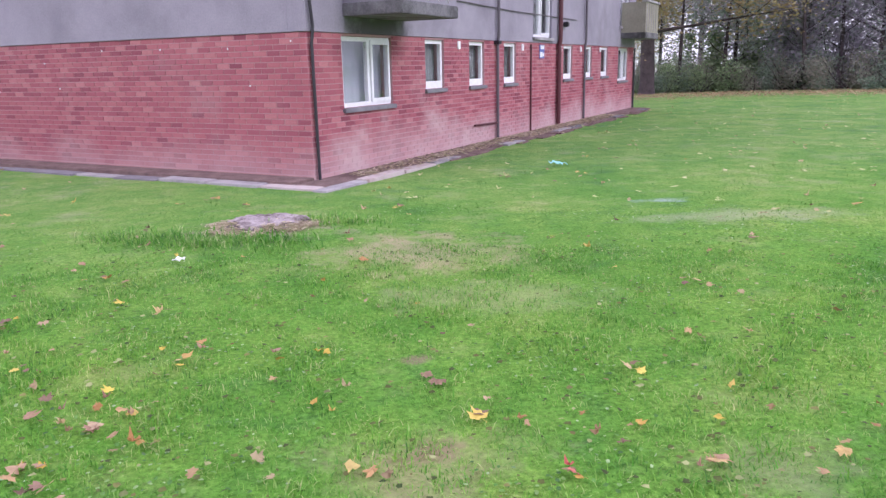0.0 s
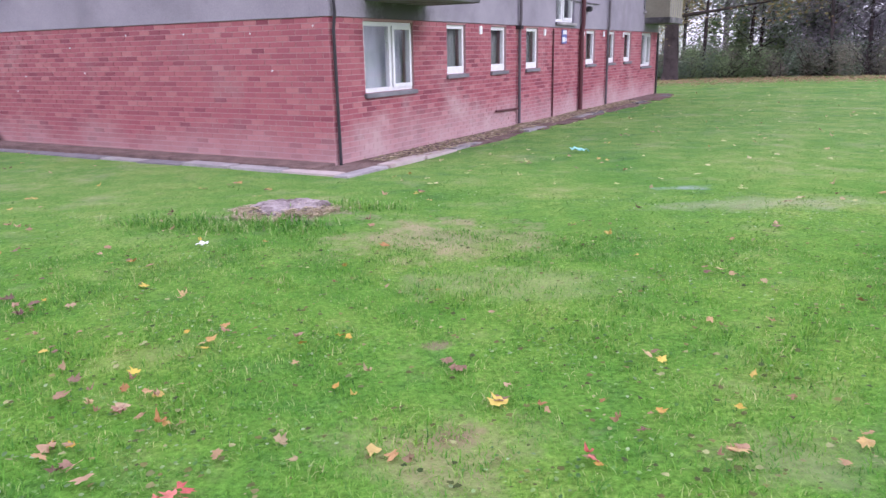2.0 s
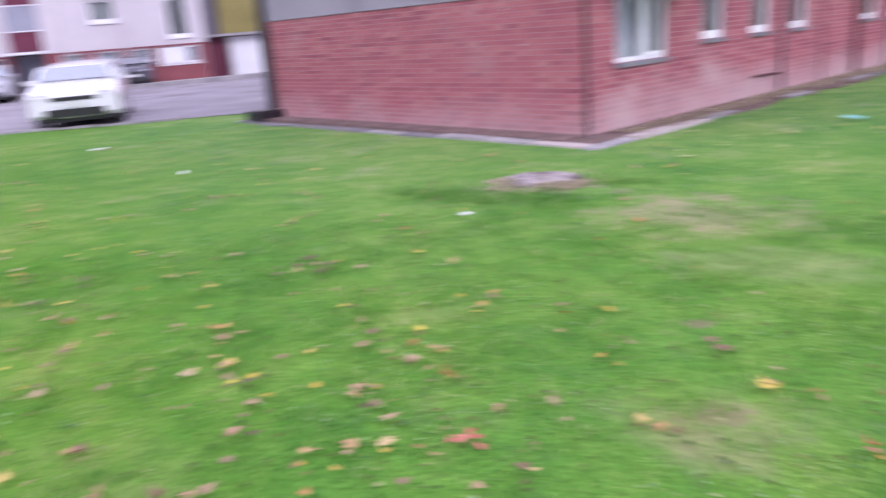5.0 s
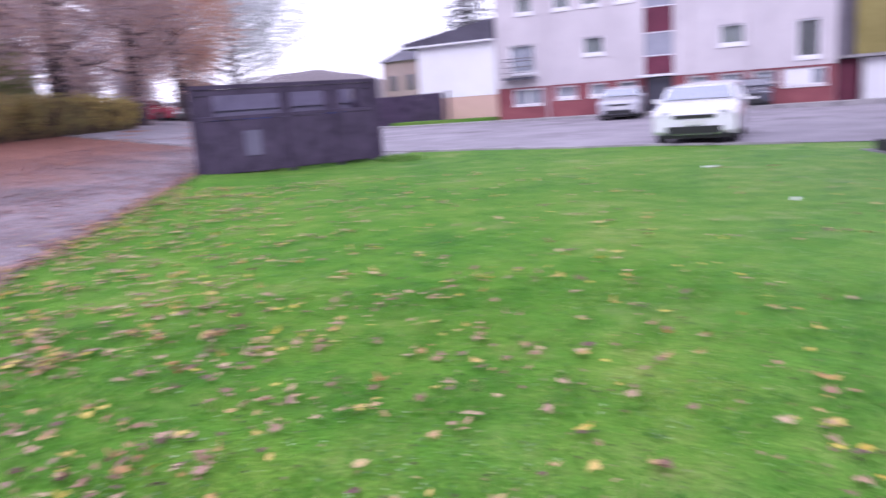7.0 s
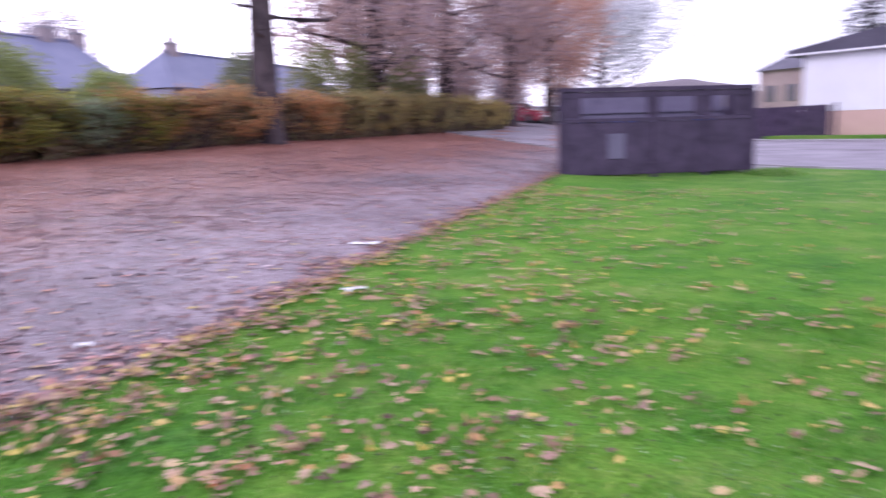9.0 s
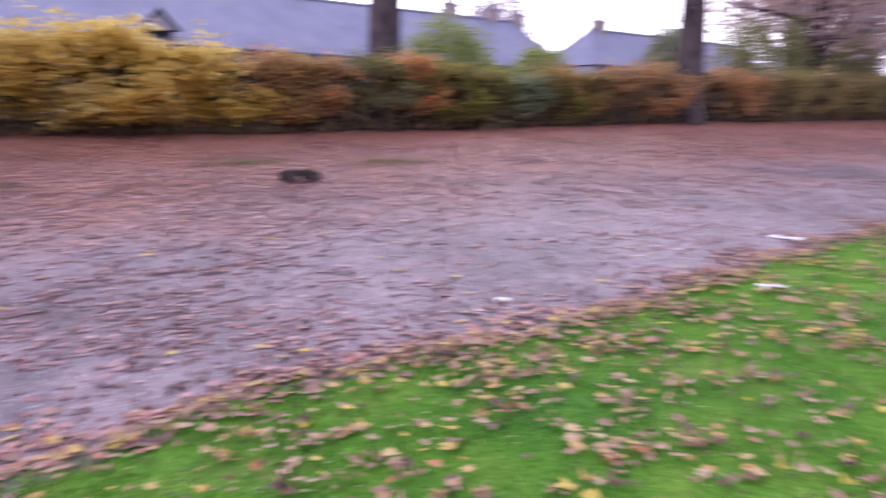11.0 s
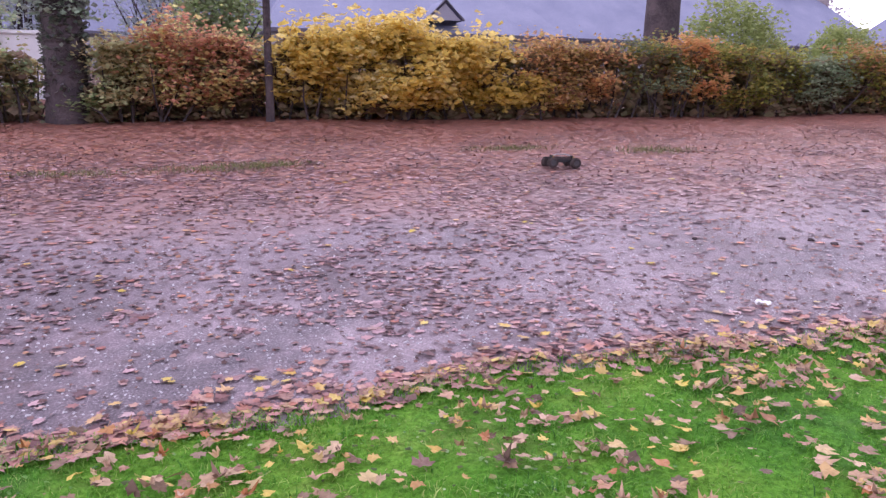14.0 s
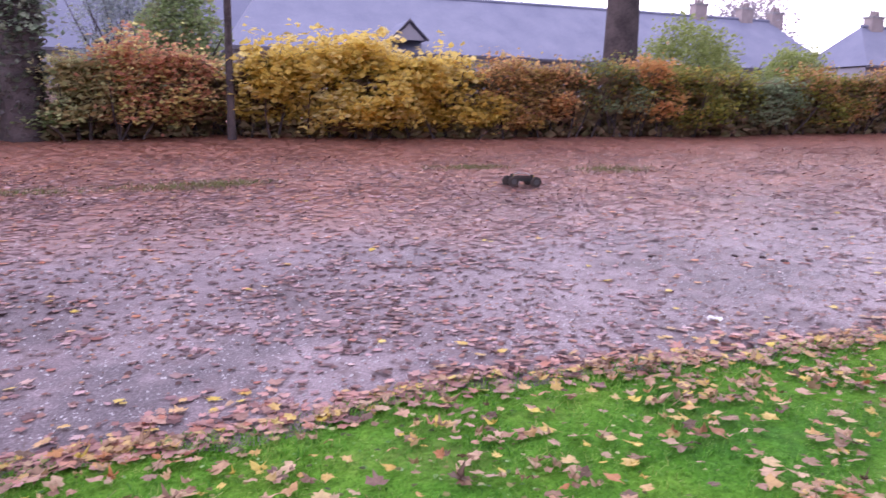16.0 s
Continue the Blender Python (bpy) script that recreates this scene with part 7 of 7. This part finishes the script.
fragments(x, y, rng.uniform(0.015, 0.045, len(x)), 0.006, "leaf_bits", "broken brown leaf fragments trodden into the tarmac")
n = 4600
u = -4 + 30 * rng.random(n) ** 1.4
s = edge_s(u) + rng.normal(-0.02, 0.085, n) + 0.35 * rng.random(n) ** 3 * np.sin(u * 2.3) ** 2
x, y = to_xy(u, s)
litter("leaf_litter", x, y, rng.uniform(0.05, 0.10, n), 0.012, "leaf_drift", "drift of russet and yellow leaves along the lawn's edge", 0.16, MAPLES[:2] + FLAT_MAPLES)
n = 17000
u, s = -5 + 25 * rng.random(n) ** 1.2, 5.6 + 4.8 * rng.random(n) ** 0.62
s = s + 0.5 * np.sin(u * 1.3) + 0.3 * np.sin(u * 3.1 + 1.0)
x, y = to_xy(u, s)
litter("leaf_litter", x, y, rng.uniform(0.03, 0.08, len(x)), 0.004, "leaf_mixed", "damp brown leaves strewn towards the bank", 0.03, SMALL_LEAVES)
n = 130
u, s = rng.uniform(-4, 14, n), 3.5 + 5.0 * rng.random(n) ** 1.5
x, y = to_xy(u[s > edge_s(u)], s[s > edge_s(u)])
M["leaf_gold"] = leafy("golden_fallen_leaves", [(0.62, 0.46, 0.08), (0.70, 0.56, 0.16), (0.6, 0.38, 0.1)], 0.55, 0.15)
litter("leaf_litter", x, y, rng.uniform(0.05, 0.085, len(x)), 0.01, "leaf_gold", "single bright yellow leaves on the tarmac", 0.12, FLAT_MAPLES)
# leaves in the grass, thicker towards the car park
n = 105000
r_ = np.sqrt(rng.uniform(0.5 ** 2, 15.0 ** 2, n))
a = np.radians(rng.uniform(-182, 178, n))
x, y = -np.sin(a) * r_ - 0.2, np.cos(a) * r_ - 0.1
u, s = x * HEDGE_D[0] + y * HEDGE_D[1], x * HEDGE_N[0] + y * HEDGE_N[1]
az = np.degrees(a)
dens = 0.55 + 19.0 * np.exp(-((np.hypot(x + 3.6, y - 0.9)) / 2.9) ** 2) + 125.0 * np.exp(-np.clip(edge_s(u) - s, 0, 9) / 1.4) + 8.0 * (az > 28) * np.exp(-r_ / 7)
ok = on_lawn(x, y) & (rng.random(n) < dens / 143.0 * (0.5 + np.sin(x * 3.1 + np.sin(y * 2.3)) ** 2))
x, y = x[ok], y[ok]
heap = (np.arange(len(x)) // 3) * 3
join = rng.random(len(x)) < 0.62
x, y = np.where(join, x[heap] + rng.normal(0, 0.055, len(x)), x), np.where(join, y[heap] + rng.normal(0, 0.055, len(x)), y)
ok = on_lawn(x, y)
x, y = x[ok], y[ok]
near = np.hypot(x, y) < 4.6
litter("leaf_litter", x[~near], y[~near], rng.uniform(0.045, 0.10, int((~near).sum())), 0.03, "leaf_edge", "fallen leaves scattered over the far lawn", 0.22)
xb, yb = sector_points(4200, 1.8, 6.5, -36, 178, 0.75)
ok = on_lawn(xb, yb)
fragments(xb[ok], yb[ok], rng.uniform(0.01, 0.036, int(ok.sum())), 0.02, "lawn_bits", "dark leaf fragments and bits of twig in the lawn")
xb, yb = sector_points(420, 7, 30, -36, 4, 0.8)
ok = on_lawn(xb, yb)
litter("leaf_litter", xb[ok], yb[ok], rng.uniform(0.06, 0.12, int(ok.sum())), 0.03, "lawn_pale", "pale yellow-green leaves scattered over the lawn beyond the flats")
leaf_meshes = []
for tv, tf in MAPLES:
    leaf_meshes.append(soup("fallen_leaf", tv, tf, "leaf_single"))
YELLOW = [(-1.42, 3.54), (-0.79, 3.39), (-0.62, 3.49), (-0.57, 3.47), (-0.55, 2.91), (-0.45, 2.81), (-1.42, 2.39), (-2.48, 4.12), (0.76, 2.63), (0.46, 2.25), (1.23, 2.93), (1.07, 2.65), (1.19, 4.94), (-0.78, 4.72), (-0.14, 4.21), (-2.38, -2.30), (-2.54, -2.06), (-2.81, -1.77), (-2.84, -1.61), (-2.17, -2.25), (-2.01, -2.51), (-1.71, -2.57), (-3.82, -1.92), (-3.66, -1.63), (-3.49, -0.03), (-3.31, 0.40), (-5.35, 2.67), (-5.06, 3.00), (-5.20, -0.47), (-3.76, -0.82), (-2.03, 2.36), (-1.86, 2.22), (-1.90, 2.66), (-1.70, 2.35), (-1.31, 1.78), (-1.45, 1.77), (-1.51, 2.40), (-3.49, 3.37), (-5.65, 2.87), (-5.35, 3.22)]
RUSSET = [(-1.23, 3.80), (-1.33, 3.22), (-1.90, 3.27), (-1.83, 3.10), (-0.77, 3.16), (-0.42, 3.05), (-1.27, 2.61), (-1.22, 2.50), (-0.67, 2.43), (-0.87, 2.33), (-0.19, 2.31), (-1.62, 3.28), (-1.45, 2.87), (-1.46, 2.66), (-1.08, 3.59), (-1.22, 2.92), (-0.59, 2.30), (-1.13, 3.39), (0.31, 2.72), (0.33, 2.66), (0.56, 2.74), (0.59, 2.58), (0.72, 2.61), (0.44, 2.31), (0.93, 2.33), (1.45, 2.43), (1.73, 2.71), (1.27, 2.23), (1.31, 2.73), (-0.80, 4.38), (-0.46, 4.28), (1.98, 5.34), (1.65, 4.41), (1.78, 4.23), (1.56, 3.57), (2.15, 3.85), (1.62, 2.55), (1.75, 2.5), (-1.0, 1.95), (-1.08, 1.99)]
M["leaf_yellow"] = leafy("yellow_fallen_leaf", [(0.60, 0.42, 0.07), (0.66, 0.5, 0.14), (0.58, 0.35, 0.08)], 0.55, 0.15, "object")
M["leaf_russet"] = leafy("russet_fallen_leaf", [(0.3, 0.196, 0.105), (0.44, 0.286, 0.154), (0.52, 0.35, 0.182), (0.27, 0.201, 0.115), (0.44, 0.212, 0.077), (0.4, 0.318, 0.175)], 0.55, 0.15, "object")
yellow_meshes = [soup("fallen_leaf", tv, tf, "leaf_yellow") for tv, tf in MAPLES]
russet_meshes = [soup("fallen_leaf", tv, tf, "leaf_russet") for tv, tf in MAPLES]
pick = np.flatnonzero(near)[:220]
rows = [(px, py, yellow_meshes, "bright yellow maple leaf lying in the grass", 0.052) for px, py in YELLOW] + [(px, py, russet_meshes, "pinkish russet maple leaf lying in the grass", 0.054) for px, py in RUSSET]
M["leaf_red"] = leafy("red_fallen_leaf", [(0.62, 0.15, 0.13), (0.7, 0.24, 0.19), (0.55, 0.12, 0.11)], 0.55, 0.15, "object")
red_meshes = [soup("fallen_leaf", tv, tf, "leaf_red") for tv, tf in MAPLES]
rows += [(px, py, red_meshes, "bright red maple leaf in a small heap on the grass", 0.06) for px, py in ((-0.94, 2.07), (-0.90, 2.10), (-0.98, 2.05), (-0.93, 2.13), (-0.87, 2.05), (0.44, 2.33), (0.45, 2.28))]
rows += [(x[i], y[i], leaf_meshes, "curled autumn maple leaf lying in the grass", 0.068) for i in pick]
for j, (px, py, meshes, lab, sz) in enumerate(rows):
    sz *= rng.uniform(0.75, 1.25)
    ob = new("fallen_leaf", meshes[j % 8])
    ob.matrix_world = pose(px, py, float(height(px, py)) + 0.028, rng.normal(0, 17), rng.normal(0, 17), rng.uniform(0, 360)) @ Matrix.Scale(float(sz), 4)
    tagged(ob, lab, "leaf", "fallen leaves on the lawn")
rest = np.flatnonzero(near)[220:]
if len(rest):
    litter("leaf_litter", x[rest], y[rest], rng.uniform(0.04, 0.10, len(rest)), 0.03, "leaf_edge", "fallen leaves scattered in the near grass", 0.22)
# heaps of curled leaves on the grass beside the tarmac
cu = -3 + 9 * rng.random(280) ** 1.3
cs = edge_s(cu) - 0.05 - 2.3 * rng.random(280) ** 1.2
number = rng.integers(1, 9, 280)
x, y = to_xy(np.repeat(cu, number) + rng.normal(0, 0.075, number.sum()), np.repeat(cs, number) + rng.normal(0, 0.055, number.sum()))
ok = on_lawn(x, y) & (np.hypot(x, y) > 1.2)
litter("leaf_litter", x[ok], y[ok], rng.uniform(0.04, 0.095, int(ok.sum())), 0.032, "leaf_heap", "heaps of curled brown, pink and tan leaves in the grass", 0.3)
# leaf strip below the shrub belt
n = 18000
x, y = rng.uniform(5, 36, n), rng.normal(-0.4, 2.2, n)
y = y + np.where(x < 14, 35.4, 35.4 - 0.42 * (x - 14))
litter("leaf_litter", x, y, rng.uniform(0.05, 0.11, n), 0.02, "leaf_strip", "strip of orange-brown leaves below the shrub belt")

# stone chips on the tarmac
n = 9000
u, s = rng.uniform(-3, 9, n), 3.2 + np.abs(rng.normal(0, 1, n)) * 1.5
keep = s > edge_s(u) + 0.05
u, s = u[keep], s[keep]
x, y = u * HEDGE_D[0] + s * HEDGE_N[0], u * HEDGE_D[1] + s * HEDGE_N[1]
CHIP_V = np.array([(-0.5, -0.3, 0), (0.5, -0.35, 0), (0.4, 0.4, 0), (-0.4, 0.35, 0), (0.05, 0, 0.45)])
CHIP_F = np.array([(0, 1, 4), (1, 2, 4), (2, 3, 4), (3, 0, 4)])
v, f = scattered(CHIP_V, CHIP_F, np.stack([x, y, lie(x, y) - 0.001], -1), rng.uniform(0, 7, len(x)), rng.normal(0, 0.2, len(x)), rng.uniform(0.006, 0.02, len(x)))
tagged(new("stone_chips", soup("stone_chips", v, f, "chips")), "pale stone chips loose on the tarmac", "gravel", kind="stuff")

# ---- bricks, last ----
BW, BH, CW, CH = 0.215, 0.064, 0.225, 0.075


def brick_mesh(seed, w=BW):
    r_ = random.Random(seed)
    j = lambda: r_.uniform(-0.0018, 0.0018)
    bm = bmesh.new()
    fr = [bm.verts.new((x + j(), -0.005 + j() * 0.8, z + j())) for x, z in ((0.002, 0.002), (w - 0.002, 0.002), (w - 0.002, BH - 0.002), (0.002, BH - 0.002))]
    bk = [bm.verts.new((x, 0.006, z)) for x, z in ((0, 0), (w, 0), (w, BH), (0, BH))]
    bm.faces.new(fr)
    for i in range(4):
        bm.faces.new((fr[i], bk[i], bk[(i + 1) % 4], fr[(i + 1) % 4]))
    return bm


BRICKS = [mesh_of("brick", brick_mesh(k), "brick") for k in range(7)]


def lay(wall, length, holes, near_to, turn):
    """Lays the courses of one wall: near whole bricks one by one, the rest in one run."""
    vs, fs, single = [], [], 0
    for c in range(26):
        z = ZB + c * CH + 0.005
        x = -0.112 if c % 2 else 0.0
        while x < length - 0.03:
            a, b = max(x, 0.002), min(x + BW, length - 0.002)
            x += CW
            spans = [(a, b)]
            for h in holes:
                if z + BH > h[2] and z < h[3]:
                    nxt = []
                    for p, q in spans:
                        if q <= h[0] or p >= h[1]:
                            nxt.append((p, q))
                        else:
                            if p < h[0] - 0.03:
                                nxt.append((p, h[0] - 0.005))
                            if q > h[1] + 0.03:
                                nxt.append((h[1] + 0.005, q))
                    spans = nxt
            for p, q in spans:
                if q - p < 0.03:
                    continue
                if q - p > BW - 0.001 and p < near_to and single < 300:
                    ob = part("brick", BRICKS[random.randrange(7)], None, wall)
                    ob.matrix_local = turn(p, q, z)
                    single += 1
                    continue
                m_ = turn(p, q, z)
                w = q - p
                j = lambda: random.uniform(-0.0015, 0.0015)
                cs = [(0.002, -0.005 + j(), 0.002), (w - 0.002, -0.005 + j(), 0.002), (w - 0.002, -0.005 + j(), BH - 0.002), (0.002, -0.005 + j(), BH - 0.002), (0, 0.006, 0), (w, 0.006, 0), (w, 0.006, BH), (0, 0.006, BH)]
                o = len(vs)
                vs += [tuple(m_ @ Vector(cc)) for cc in cs]
                fs += [(o, o + 1, o + 2, o + 3)] + [(o + i, o + 4 + i, o + 4 + (i + 1) % 4, o + (i + 1) % 4) for i in range(4)]
    ob = part("brick_run", soup("brick_run", np.array(vs), np.array(fs), "brick_joined"), None, wall)
    tagged(ob, kind="stuff")


lay(long_wall, X1, OPEN, 2.6, lambda p, q, z: pose(p, 0.0, z))
lay(end_wall, Y1, [], 2.55, lambda p, q, z: pose(0.0, q, z, 0, 0, -90))
